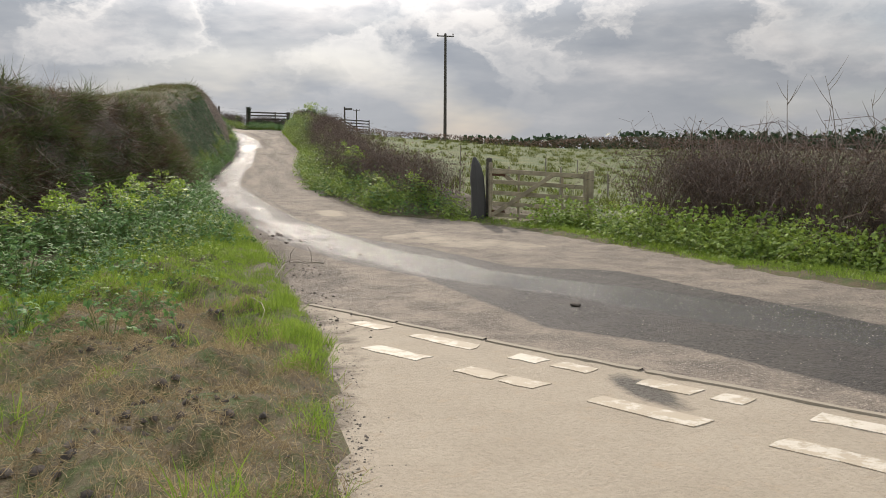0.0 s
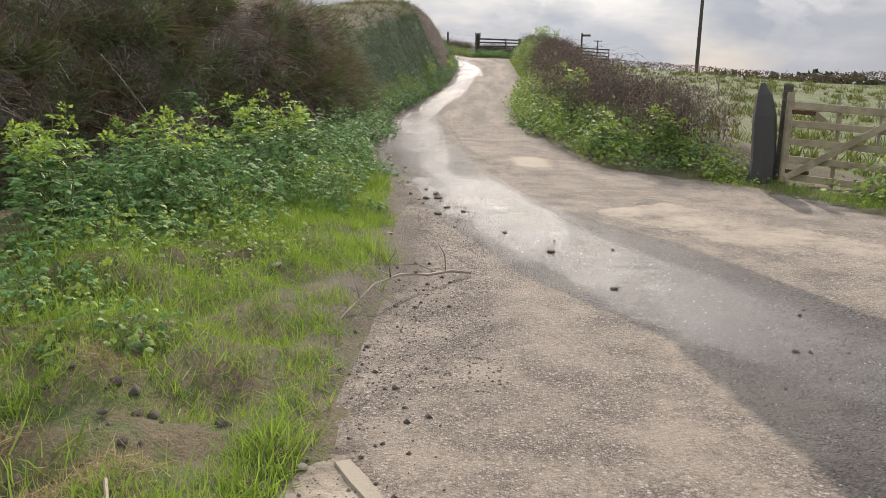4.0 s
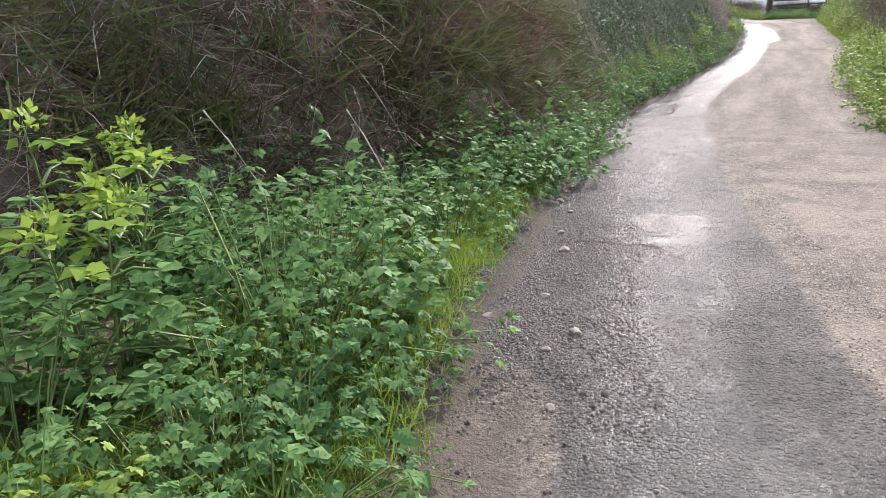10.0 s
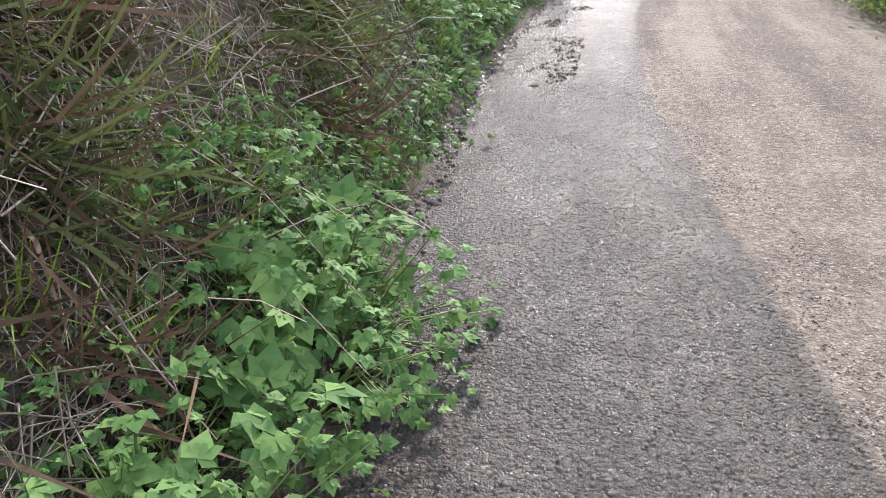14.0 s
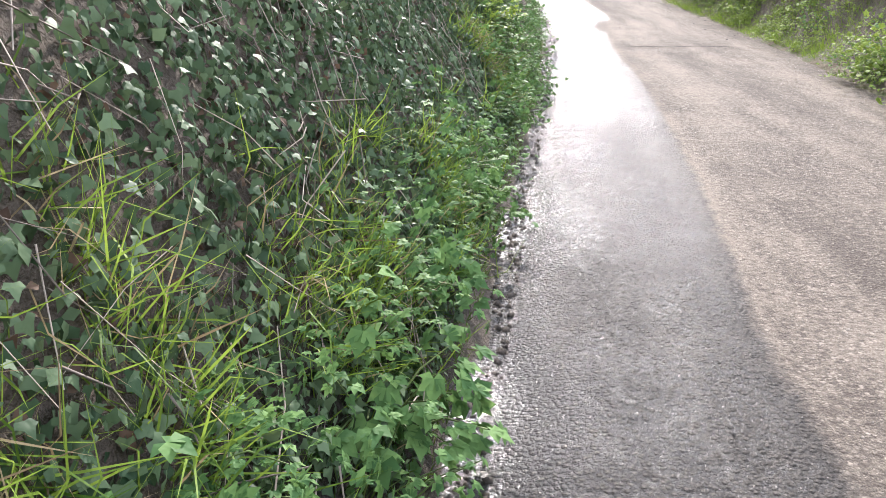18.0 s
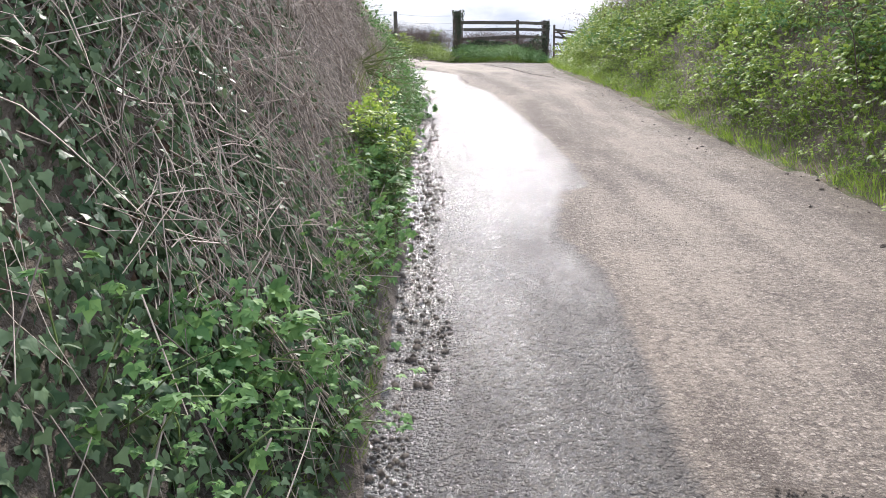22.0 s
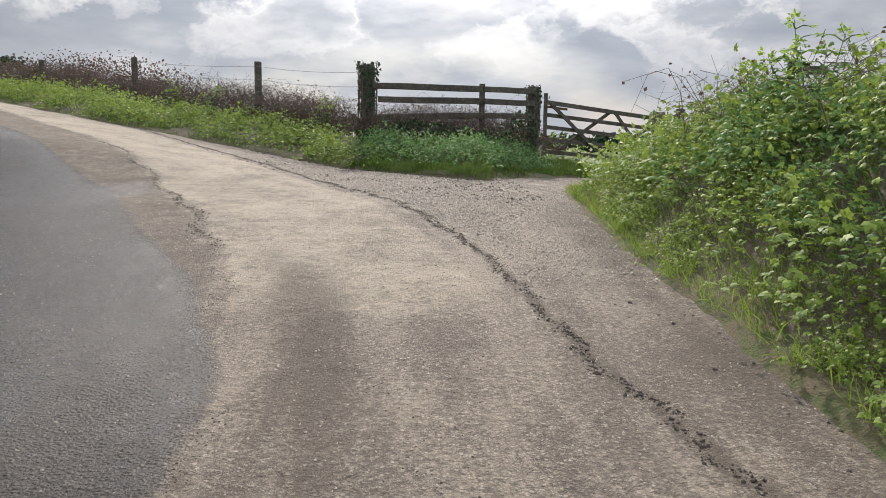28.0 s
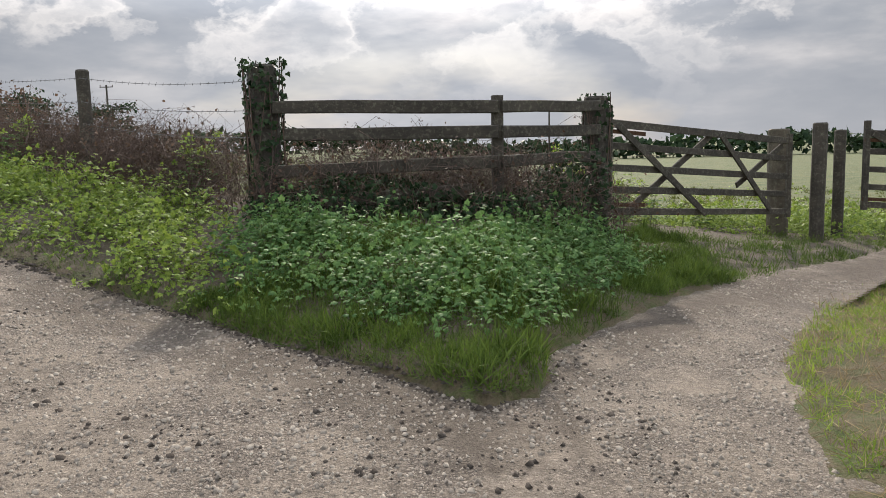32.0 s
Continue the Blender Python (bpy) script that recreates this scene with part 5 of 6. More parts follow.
parts = []
for n_, a, b, v0, v1, ln, cut in ((4200, -2, 24, .1, 1.0, .5, .3), (900, 24, 40, .4, 1.0, .3, .45), (1500, 40, 56, .25, 1.0, .34, .3)):
    q, nq = on_bank(n_, a, b, v0, v1)
    m = fbm(q[:, 1], q[:, 2], 0.8, 50) > cut
    parts.append(dead_stems(q[m], nq[m], ln, r=.003))
for n_, a, b, v0, v1, ln, cut in ((9500, 2, 22, .05, 1.0, .5, .25), (4200, 20, 26, .0, .9, .26, .1), (3600, 23, 40, .02, 1.0, .28, .42), (24000, 39.5, 56, .04, 1.0, .34, .0)):
    q, nq = on_bank(n_, a, b, v0, v1)
    m = fbm(q[:, 1], q[:, 2], 0.8, 52) > cut
    parts.append(matted(q[m], nq[m], ln, lift=.09, r=.0021))
y = RNG.uniform(-5, 30, 1300)
x = XT(y) - WIDE(y) * RNG.uniform(.7, 1.5, 1300)
parts.append(dead_stems(np.stack([x, y, land(x, y)], -1), np.tile(UP, (1300, 1)), .5, sag=.35, r=.003))
stuff("dead_stems", joined(*parts), STEM_DEAD, "tangle of dead brown bramble and bracken stems on the bank", "brushwood")

# Small dark green and bronze leaves covering the bank between the stems
q, nq = on_bank(74000, 4, 57, .0, 1.0)
dens = fbm(q[:, 1] * 1.0, q[:, 2] * 1.3, 0.7, 60)
m = dens > np.where(q[:, 1] < 22, .47, np.where(q[:, 1] > 40.5, .62, .36)) - .22 * (1 - smooth(.2, .7, q[:, 2] - RISE(q[:, 1])))
q, nq = q[m], nq[m]
n_ = len(q)
q = q + nq * RNG.uniform(-.02, .07, n_)[:, None]
bank_leaves = place(LEAF, q, RNG.normal(0, .6, (n_, 3)) + np.array([0, 0, -.5]), nq + RNG.normal(0, .55, (n_, 3)), np.where(q[:, 1] < 20, 1.0, .72) * RNG.uniform(.028, .058, n_))
stuff("bank_leaves", bank_leaves, LEAF_IVY, "small dark green leaves growing through the hedge bank", "foliage")
q, nq = on_bank(22000, -3, 55, .15, 1.0)
m = fbm(q[:, 1], q[:, 2], 0.9, 64) > .48
q, nq = q[m], nq[m]
stuff("bank_litter", place(LEAF, q + nq * .02, RNG.normal(0, .6, (len(q), 3)), nq + RNG.normal(0, .6, (len(q), 3)), RNG.uniform(.02, .045, len(q))),
      LEAF_DEAD, "withered bronze leaves caught on the hedge bank", "leaf litter")

# Ivy
def ivy_places(n, y0, y1, v0, v1, cut):
    q, nq = on_bank(n, y0, y1, v0, v1)
    m = fbm(q[:, 1], q[:, 2] * 1.2, 0.55, 70) > cut
    q, nq = q[m], nq[m]
    n = len(q)
    q = q + nq * RNG.uniform(.0, .07, n)[:, None]
    return q, RNG.normal(0, .45, (n, 3)) + np.array([.1, 0, -.9]), nq + RNG.normal(0, .42, (n, 3)), RNG.uniform(.021, .046, n)


iv = [ivy_places(78000, 23.0, 40.8, .0, .85, .16), ivy_places(3500, 39.5, 43, .03, .5, .45)]
iq, ifw, inr, isz = [np.concatenate(v) for v in zip(*iv)]
ivy = stuff("ivy", place(IVY, iq[300:], ifw[300:], inr[300:], isz[300:]), LEAF_IVY, "glossy dark ivy covering the steep bank", "ivy")
me = bpy.data.meshes.new("leaf")
me.from_pydata([tuple(v) for v in IVY[0]], [], [tuple(f) for f in IVY[1]])
me.materials.append(LEAF_IVY_PART)
for a, f, n_, s in zip(iq[:300], ifw[:300], inr[:300], isz[:300]):
    f = Vector(f).normalized()
    sd = f.cross(Vector(n_)).normalized()
    up_ = sd.cross(f)
    ob = new("leaf", me)
    ob.parent = ivy
    ob.matrix_world = Matrix.Translation(Vector(a) + up_ * 0.02) @ Matrix((sd, f, up_)).transposed().to_4x4() @ Matrix.Scale(s, 4)

# Nettles and other soft green growth: clumps joined by stretch
NET = [nettle(s) for s in (1, 2, 3)]
FAR_NET = [bush(s, .38, .42, 140, .040, SPRAY_FAR) for s in (6, 7)] + [bush(8, .36, .28, 110, .040, SPRAY_FAR)]
FOOT = [bush(s, .34, .34, 60, .046) for s in (16, 17)] + [bush(18, .36, .22, 54, .042)]


def clumps(name, at, mat, label, lo=.75, hi=1.25, kinds=NET, lean=None, stem=None):
    n = len(at)
    pick = RNG.integers(0, len(kinds), n)
    st, lv = [], []
    for i, (s_, l_) in enumerate(kinds):
        m = pick == i
        if not m.any():
            continue
        yaw, size = RNG.uniform(0, 6.283, m.sum()), RNG.uniform(lo, hi, m.sum())
        ln = None if lean is None else np.tile(np.asarray(lean, float), (m.sum(), 1)) + RNG.normal(0, .15, (m.sum(), 3))
        s_ = (s_[0][:9 * 7], s_[1][:12 * 7])
        st.append(copies(s_, at[m], yaw, size, ln))
        lv.append(copies(l_, at[m], yaw, size, ln))
    ob = stuff(name, joined(*lv), mat, label, "undergrowth")
    tagged(mesh_object("stalk", *joined(*st), STEM_GREEN, ob), kind="stuff")
    return ob


FINE = [bush(s) for s in (11, 12, 13)]
FINE_LOW = [bush(s, .42, .26, 150, .042) for s in (14, 15)]
CLUMP = []
BROAD_BUSH = [bush(s, .28, .32, 150, .062) for s in (21, 22)]
for k, (st, lv) in enumerate(FINE + FINE_LOW + BROAD_BUSH):
    t_ = thing("nettle_clump", (0, 0, -60), ("clump of green nettles at the foot of the bank" if k < 3 else "low sprawling clump of nettles in the verge" if k < 5 else "broad-leaved green plant leaning over the wet gutter"), "wild plant", "nettle clumps")
    tagged(mesh_object("stalk", *st, STEM_GREEN, t_), kind="stuff")
    tagged(mesh_object("foliage", *lv, LEAF_MID, t_), kind="stuff")
    CLUMP.append(t_)
CLUMP_USED = [0]


def clump_thing(x, y, z, k, size, tx, ty):
    m = pose(x, y, z, tx, ty, RNG.uniform(0, 360)) @ Matrix.Scale(size, 4)
    if CLUMP_USED[0] == k and k < len(CLUMP):
        CLUMP[k].matrix_world = m
        CLUMP_USED[0] += 1
    else:
        c = copy_thing(CLUMP[k], m)
        c.scale = (size, size, size)


for k in range(7):
    clump_thing(-1.9 - .2 * k, 11.5 + .7 * k, gz(-1.9 - .2 * k, 11.5 + .7 * k) - .02, k, 1.0, 0, 0)
BUSHES = ((-2.0, 11.7, 1.2), (-1.5, 13.5, 1.1), (-1.5, 9.5, .9), (-2.4, 16.3, 1.0), (-1.25, 11.7, 1.25), (-.45, 12.6, .95), (-.8, 14.9, .95), (-1.15, 17.4, 1.0),
          (-1.3, 16.2, 1.05), (-.9, 15.4, .75), (-.75, 14.6, .8), (-1.2, 14.5, 1.0), (-1.25, 18.2, .8), (-1.5, 19.4, 1.4), (-1.42, 21.3, 1.2), (-1.4, 19.9, 1.4),
          (-1.35, 20.6, 1.2), (-1.6, 24.75, .95), (-1.58, 25.55, 1.0), (-1.58, 27.0, .85), (-1.45, 28.6, .7), (-1.36, 29.9, .9), (-1.3, 30.7, .7), (-1.24, 31.7, .7), (-1.15, 34.5, .6), (-1.0, 38.6, .7),
          (-1.02, 39.6, .8), (-1.0, 45.0, .9), (-.95, 47.9, 1.0), (-1.15, 50.1, 1.5), (-1.15, 50.9, 1.3), (-1.35, 51.9, 1.3), (-1.45, 52.6, 1.2))
for x, y, size in BUSHES:
    if y < 19:
        clump_thing(x, y, gz(x, y) - .03, int(RNG.integers(0, 3)), size, 0, 0)
    else:
        clump_thing(x, y, gz(x, y) - .05, int(RNG.integers(5, 7) if y < 48 else RNG.integers(0, 3)), size if y < 48 else size * .66, 0, RNG.uniform(10, 25))
for x, y, z in on_ground(46, lambda y, u: VLINE(y) - u * .9 * (VLINE(y) - XT(y)) + .12, 6, 21.5):
    clump_thing(x, y, z - .02, int(RNG.integers(0, 3)), RNG.uniform(.75, 1.35), 0, 0)
for x, y, z in on_ground(22, lambda y, u: VLINE(y) + u * (XL(y) - VLINE(y)) * .62, 5.5, 17):
    clump_thing(x, y, z - .02, int(RNG.integers(3, 5)), RNG.uniform(.7, 1.1), 0, 0)
q, nq = on_bank(26, 18.5, 25, 0.0, .2)
q2, nq2 = on_bank(60, 25, 55, 0.0, .12)
q = np.concatenate([q, q2])
for x, y, z in q:
    clump_thing(x - .06, y, z - .04, int(RNG.integers(0, 5)), RNG.uniform(.45, .85), 0, RNG.uniform(5, 25))
p = on_ground(30, lambda y, u: VLINE(y) - .3 + u * (XL(y) - VLINE(y)) * .75, 7, 17)
clumps("verge_weeds", p, LEAF_RIGHT, "low bright weeds and young nettles among the verge grass", .5, .95, FAR_NET)
p = on_ground(120, lambda y, u: VLINE(y) - u * (VLINE(y) - XT(y) + 0.1), 2, 20)
clumps("nettles", p, LEAF_MID, "dense dark green nettles between the verge and the bank")
q, nq = on_bank(300, 17, 57, 0.03, .2)
q[:, 2] -= .05
clumps("bank_foot_nettles", q, LEAF_MID, "green nettles and ivy shoots low on the bank", .4, .8, FOOT, (.35, 0, -.05))

q, nq = on_bank(95, 46.5, 55.5, 0.05, .42)
q[:, 2] -= .06
clumps("bank_weeds", q, LEAF_MID, "dark green nettles spreading over the end of the bank", .5, .9, FOOT, (.3, 0, -.05))

# Right hedge bank
p = np.concatenate([on_ground(330, lambda y, u: XR(y) + .10 + u ** .8 * 1.25, 16.3, 61.5), on_ground(170, lambda y, u: XR(y) + .55 + u * .9, 42, 61.5), on_ground(170, lambda y, u: XR(y) + .08 + u * .7, 16.3, 38)])
p = p[(fbm(p[:, 0] * 1.6, p[:, 1], .75, 91) > .40) | (p[:, 1] < 34)]
p = p[(p[:, 1] < 40) | (p[:, 0] > XR(p[:, 1]) + .38)]
p = np.concatenate([p, on_ground(26, lambda y, u: XR(y) + .1 + u * .9, 15.7, 18.5), on_ground(60, lambda y, u: XR(y) + .6 + u * 1.0, 53, 62.5)])
dim = RNG.uniform(0, 1, len(p)) < .3
clumps("hedge_ivy", p[dim], LEAF_MID, "darker green ivy and nettles low in the roadside hedge", .6, 1.1, FAR_NET, (-.2, 0, 0))
p = p[~dim]
q = on_ground(330, lambda y, u: XR(y) + .14 + u * .5, 36, 61.5)
clumps("hedge_foot_weeds", q[fbm(q[:, 0], q[:, 1], 1.1, 92) > .36], LEAF_RIGHT, "low green weeds creeping along the foot of the roadside bank", .35, .65, FAR_NET[2:])
clumps("hedge_nettles", p, LEAF_RIGHT, "sunlit nettles and ground ivy on the roadside bank", .6, 1.2, FAR_NET, (-.2, 0, 0))
p = on_ground(230, lambda y, u: XR(y) + .7 + u * 1.4, 37, 60.5)
p = p[fbm(p[:, 0], p[:, 1], .8, 93) > .45]
clumps("hedge_top_growth", p, LEAF_RIGHT, "fresh green growth along the top of the hedge bank", .7, 1.2, FAR_NET)


def bramble(at, height, n_per, rng, r=.0034, sticks=26):
    """A thicket: arching canes, a dense tangle of dead twigs inside, sparse bronze leaves."""
    n = len(at) * n_per
    b = np.repeat(at, n_per, 0) + np.concatenate([rng.normal(0, .25, (n, 2)), np.zeros((n, 1))], 1)
    a = rng.uniform(0, 6.283, n)
    hh = np.repeat(height, n_per) * rng.uniform(.5, 1.12, n)
    reach = rng.uniform(.3, 1.3, n) * np.repeat(height, n_per)
    k = np.linspace(0, 1, 5)
    P = np.stack([b[:, 0:1] + np.cos(a)[:, None] * reach[:, None] * k ** 1.5, b[:, 1:2] + np.sin(a)[:, None] * reach[:, None] * k ** 1.5,
                  b[:, 2:3] + hh[:, None] * np.sin(k * rng.uniform(1.5, 3.0, n)[:, None])], -1)
    P += rng.normal(0, .03, P.shape) * k[None, :, None]
    canes = rods(P, (r * rng.uniform(.6, 1.5, n))[:, None] * np.linspace(1, .4, 5)[None])
    m = len(at) * sticks
    c = np.repeat(at, sticks, 0) + np.concatenate([rng.normal(0, .3, (m, 2)), (np.repeat(height, sticks) * (.06 + .82 * rng.uniform(0, 1, m) ** .8))[:, None]], 1)
    d = unit(rng.normal(size=(m, 3))) * rng.uniform(.08, .26, m)[:, None]
    Q = np.stack([c - d, c + d], 1)
    twigs = rods(Q, (r * .7 * rng.uniform(.5, 1.4, m))[:, None] * np.array([1, .5])[None])
    q = np.concatenate([P[np.arange(n)[:, None], rng.integers(1, 5, (n, 2))].reshape(-1, 3), Q[::3, 1]])
    q = q + rng.normal(0, .03, q.shape)
    lv = place(LEAF, q, rng.normal(size=q.shape), rng.normal(size=q.shape) + UP, rng.uniform(.022, .05, len(q)))
    return joined(canes, twigs), lv


rb = np.random.default_rng(11)
p = on_ground(210, lambda y, u: XR(y) + .75 + u * 1.2, 16.5, 46, rb)
c1 = bramble(p, rb.uniform(.5, .95, len(p)), 12, rb, sticks=60)
y = rb.uniform(-8, 14.2, 260)
x = XR(y) + 1.7 + rb.uniform(0, 2.0, 260) + .35 * smooth(11, 14, y)
p = np.stack([x, y, land(x, y)], -1)
c2 = bramble(p, rb.uniform(1.25, 2.0, len(p)), 13, rb, r=.0056, sticks=130)
p = on_ground(75, lambda y, u: XR(y) + 1.1 + u * 1.3, 42, 60, rb)
c3 = bramble(p, rb.uniform(.35, .62, len(p)), 8, rb, sticks=70)
stuff("bramble_hedge", joined(c1[0], c2[0], c3[0]), STEM_BRAMBLE, "leafless brown bramble hedge beside the lane", "hedge")
stuff("bramble_leaves", joined(c1[1], c2[1], c3[1]), LEAF_DEAD, "sparse bronze bramble leaves in the hedge", "foliage")
p = on_ground(190, lambda y, u: XR(y) + .65 + u ** .8 * 1.2, 2, 14.6, rb)
clumps("verge_nettles", p, LEAF_RIGHT, "bright nettles growing before the bramble hedge", 1.0, 1.6, FAR_NET)
p = tufts(on_ground(2200, lambda y, u: XR(y) + .02 + u * .75, -8, 16.2, rb), 10, .06)
p = p[p[:, 0] > XR(p[:, 1]) - .04]
p[:, 2] = land(p[:, 0], p[:, 1])
g1 = blades(p, UP, .10, .45, width=.024)
p = tufts(on_ground(1500, lambda y, u: XR(y) + .0 + u ** 1.5 * 1.1, 38, 61.5, rb), 10, .06)
p[:, 2] = land(p[:, 0], p[:, 1])
p = p[~inside(p[:, 0], p[:, 1])]
g2 = blades(p, UP + np.array([-.3, 0, 0]), .14, .45, width=.02)
yy = rb.uniform(59.5, 68, 2600)
p = tufts(np.stack([XR(yy) + rb.uniform(0, 1.6, 2600) ** 1.2, yy, 0 * yy], -1), 8, .07)
p = p[fbm(p[:, 0], p[:, 1], 2.2, 97) > .40]
p = p[~inside(p[:, 0], p[:, 1])]
p[:, 2] = land(p[:, 0], p[:, 1])
g3 = blades(p, UP, .08, .7, width=.024)
yy = rb.uniform(59.5, 68, 900)
p = tufts(np.stack([XR(yy) + rb.uniform(0, 1.5, 900), yy, 0 * yy], -1), 8, .08)
p = p[~inside(p[:, 0], p[:, 1])]
p[:, 2] = land(p[:, 0], p[:, 1]) + .01
stuff("dead_grass", blades(p, np.array([0, 0, .3]), .12, .8, width=.016), GRASS_DRY, "withered straw-coloured grass beside the track", "grass")
yy = rb.uniform(18, 57, 3600)
p = tufts(np.stack([XT(yy) + rb.normal(-.02, .06, 3600), yy, 0 * yy], -1), 8, .035)
p = p[p[:, 0] < XL(p[:, 1]) + .05]
p[:, 2] = land(p[:, 0], p[:, 1])
stuff("gutter_grass", blades(p, UP + np.array([.3, 0, 0]), .07, .6, width=.028), GRASS_DARK, "short dark grass and moss along the gutter", "grass")
stuff("roadside_grass", joined(g1, g2, g3), GRASS, "short bright grass along the far edge of the lane", "grass")

# The bank below the fence at the bend
xx = np.concatenate([rb.uniform(-12, 3.4, 360), rb.uniform(.2, 3.2, 110)])
p = np.stack([xx, YF(xx) + rb.uniform(.35, 2.2, 470), 0 * xx], -1)
p = p[(p[:, 0] < .4) | (p[:, 1] > YF(p[:, 0]) + .75)]
p[:, 2] = land(p[:, 0], p[:, 1]) - .04
# Sun on the left and shade on the right, painted by leaf colour.
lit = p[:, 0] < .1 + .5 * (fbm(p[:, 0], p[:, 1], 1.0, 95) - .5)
clumps("fence_bank_weeds", p[lit], LEAF_RIGHT, "weeds on the bank below the wire fence, sunlight put into their bright green", .65, 1.1, FAR_NET)
clumps("fence_bank_nettles", p[~lit], LEAF_MID, "nettles and ivy covering the bank below the rail fence, shade put into their darker green", .55, .95, FAR_NET)
xx = np.concatenate([rb.uniform(-14, 12, 3000), rb.uniform(-.2, 4.5, 3800)])
p = np.stack([xx, YF(xx) + rb.uniform(.0, 2.6, len(xx)) ** 1.1, 0 * xx], -1)
p = tufts(p[(p[:, 0] > .2) | (p[:, 1] < YF(p[:, 0]) + .4)], 14, .07)
p = p[~inside(p[:, 0], p[:, 1])]
p[:, 2] = land(p[:, 0], p[:, 1])
# Darker blades paint in the shade that lies below the fence.
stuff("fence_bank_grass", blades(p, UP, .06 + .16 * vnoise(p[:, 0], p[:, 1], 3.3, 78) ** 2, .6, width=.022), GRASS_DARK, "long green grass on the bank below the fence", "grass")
fx = knots((-14, 79), (-5.95, 72.5), (-2.4, 69.4), (0, 67.5), (2.2, 67.0), (3.3, 67.8))
xx = rb.uniform(-13, 3.2, 230)
p = np.stack([xx, fx(xx) + rb.uniform(-.25, .9, 230), 0 * xx], -1)
p[:, 2] = land(p[:, 0], p[:, 1])
c4 = bramble(p, np.where(p[:, 0] < -.3, rb.uniform(.5, .95, 230), rb.uniform(.45, .85, 230)), 9, rb, sticks=110)
xx, yy = rb.uniform(3.4, 12, 120), rb.uniform(71.5, 76, 120)
p = np.stack([xx, yy, land(xx, yy) - .03], -1)
clumps("gate_side_plants", p, LEAF_RIGHT, "tall bright weeds growing behind the field gates", .9, 1.6, FAR_NET)
xx = rb.uniform(-.2, 3.3, 5200)
q = np.stack([xx, fx(xx) + rb.normal(-.1, .3, 5200), 0 * xx], -1)
q[:, 2] = land(q[:, 0], q[:, 1]) + rb.uniform(.05, .75, 5200) * (.45 + .55 * smooth(1.8, 3.0, xx)) * (.5 + vnoise(xx, 0 * xx, 1.3, 77))
stuff("fence_ivy", place(IVY, q, rb.normal(0, .6, q.shape) + np.array([0, 0, -.4]), rb.normal(0, .6, q.shape) + np.array([0, -.6, .5]), rb.uniform(.03, .065, len(q))), LEAF_DARK, "dark ivy spreading through the foot of the rail fence", "ivy")
stuff("fence_brambles", c4[0], STEM_BRAMBLE, "bare brown brambles growing through the rail fence", "brambles")
stuff("fence_bramble_leaves", c4[1], LEAF_DEAD, "few bronze leaves left on the brambles", "foliage")

# Tall plants, each a thing
ALEX = [alexanders(s, h, n_) for s, h, n_ in ((1, .85, 6), (2, .75, 5), (3, .95, 7))]
PROTO = []
for k, (st, lv, hd) in enumerate(ALEX):
    t_ = thing("alexanders_plant", (0, 0, -50), "tall alexanders plant with broad leaves and lime green heads", "wild plant", "tall verge plants")
    tagged(mesh_object("stalk", *st, STEM_GREEN, t_), kind="stuff")
    tagged(mesh_object("foliage", *lv, LEAF_MID, t_), kind="stuff")
    tagged(mesh_object("flower_head", *hd, LEAF_LIME, t_), "lime green young heads", kind="stuff")
    PROTO.append(t_)
spots = [(-1.37, 15.0), (-1.28, 13.9), (-1.75, 14.4), (-1.9, 13.2), (-2.3, 12.6), (-1.75, 12.1), (-2.6, 11.6), (-2.9, 10.6), (-2.2, 10.9), (-3.3, 12.4), (-2.9, 13.8),
         (-3.4, 9.6), (-3.6, 8.2), (-2.0, 16.0), (-1.16, 34.8), (-1.2, 35.5), (-1.36, 35.2), (-.9, 42.75), (-.95, 43.15), (-.86, 42.45), (-.84, 43.0), (-1.45, 52.5), (-2.0, 53.6),
         (-2.4, 54.9), (-3.0, 56.2), (-2.8, 55.4), (4.0, 56.1), (4.2, 54.5), (3.7, 52.6), (3.9, 50.3), (3.6, 57.9), (3.9, 59.6), (4.3, 48.2), (3.3, 45.0), (-3.6, 70.0),
         (-0.9, 68.2), (5.2, 72.2), (6.3, 72.6), (4.5, 71.2), (2.9, 17.9), (3.6, 16.9), (2.7, 21.5), (9.2, 9.0), (8.6, 11.2), (3.1, 68.4), (-4.6, 70.9)]
used = 0
for i, (x, y) in enumerate(spots):
    s = .75 + .45 * float(vnoise(x, y, 3.3, 4))
    if y > 60:
        s *= .8
    if 42 < y < 43.5 or (28 < y < 37):
        s = .66
    m = pose(x, y, gz(x, y) - .02, RNG.uniform(-6, 6), RNG.uniform(-6, 6), RNG.uniform(0, 360)) @ Matrix.Scale(s, 4)
    if used < len(PROTO):
        PROTO[used].matrix_world = m
        used += 1
    else:
        c = copy_thing(PROTO[i % 3], m)
        c.scale = (s, s, s)


# ---- stones, clods and gravel ----
def pebble(seed, flat=.6):
    rng = np.random.default_rng(seed)
    V = np.array([(1, 0, 0), (-1, 0, 0), (0, 1, 0), (0, -1, 0), (0, 0, 1), (0, 0, -1), (.6, .6, .5), (-.6, -.55, .5)], float) * rng.uniform(.75, 1.2, (8, 1))
    V[:4, 2] -= .5
    V[:, 2] *= flat
    F = np.array([(0, 6, 4), (6, 2, 4), (0, 2, 6), (2, 1, 4), (1, 7, 4), (1, 3, 7), (7, 3, 4), (3, 0, 4)])
    return V, F


PEB = [pebble(i) for i in range(5)]


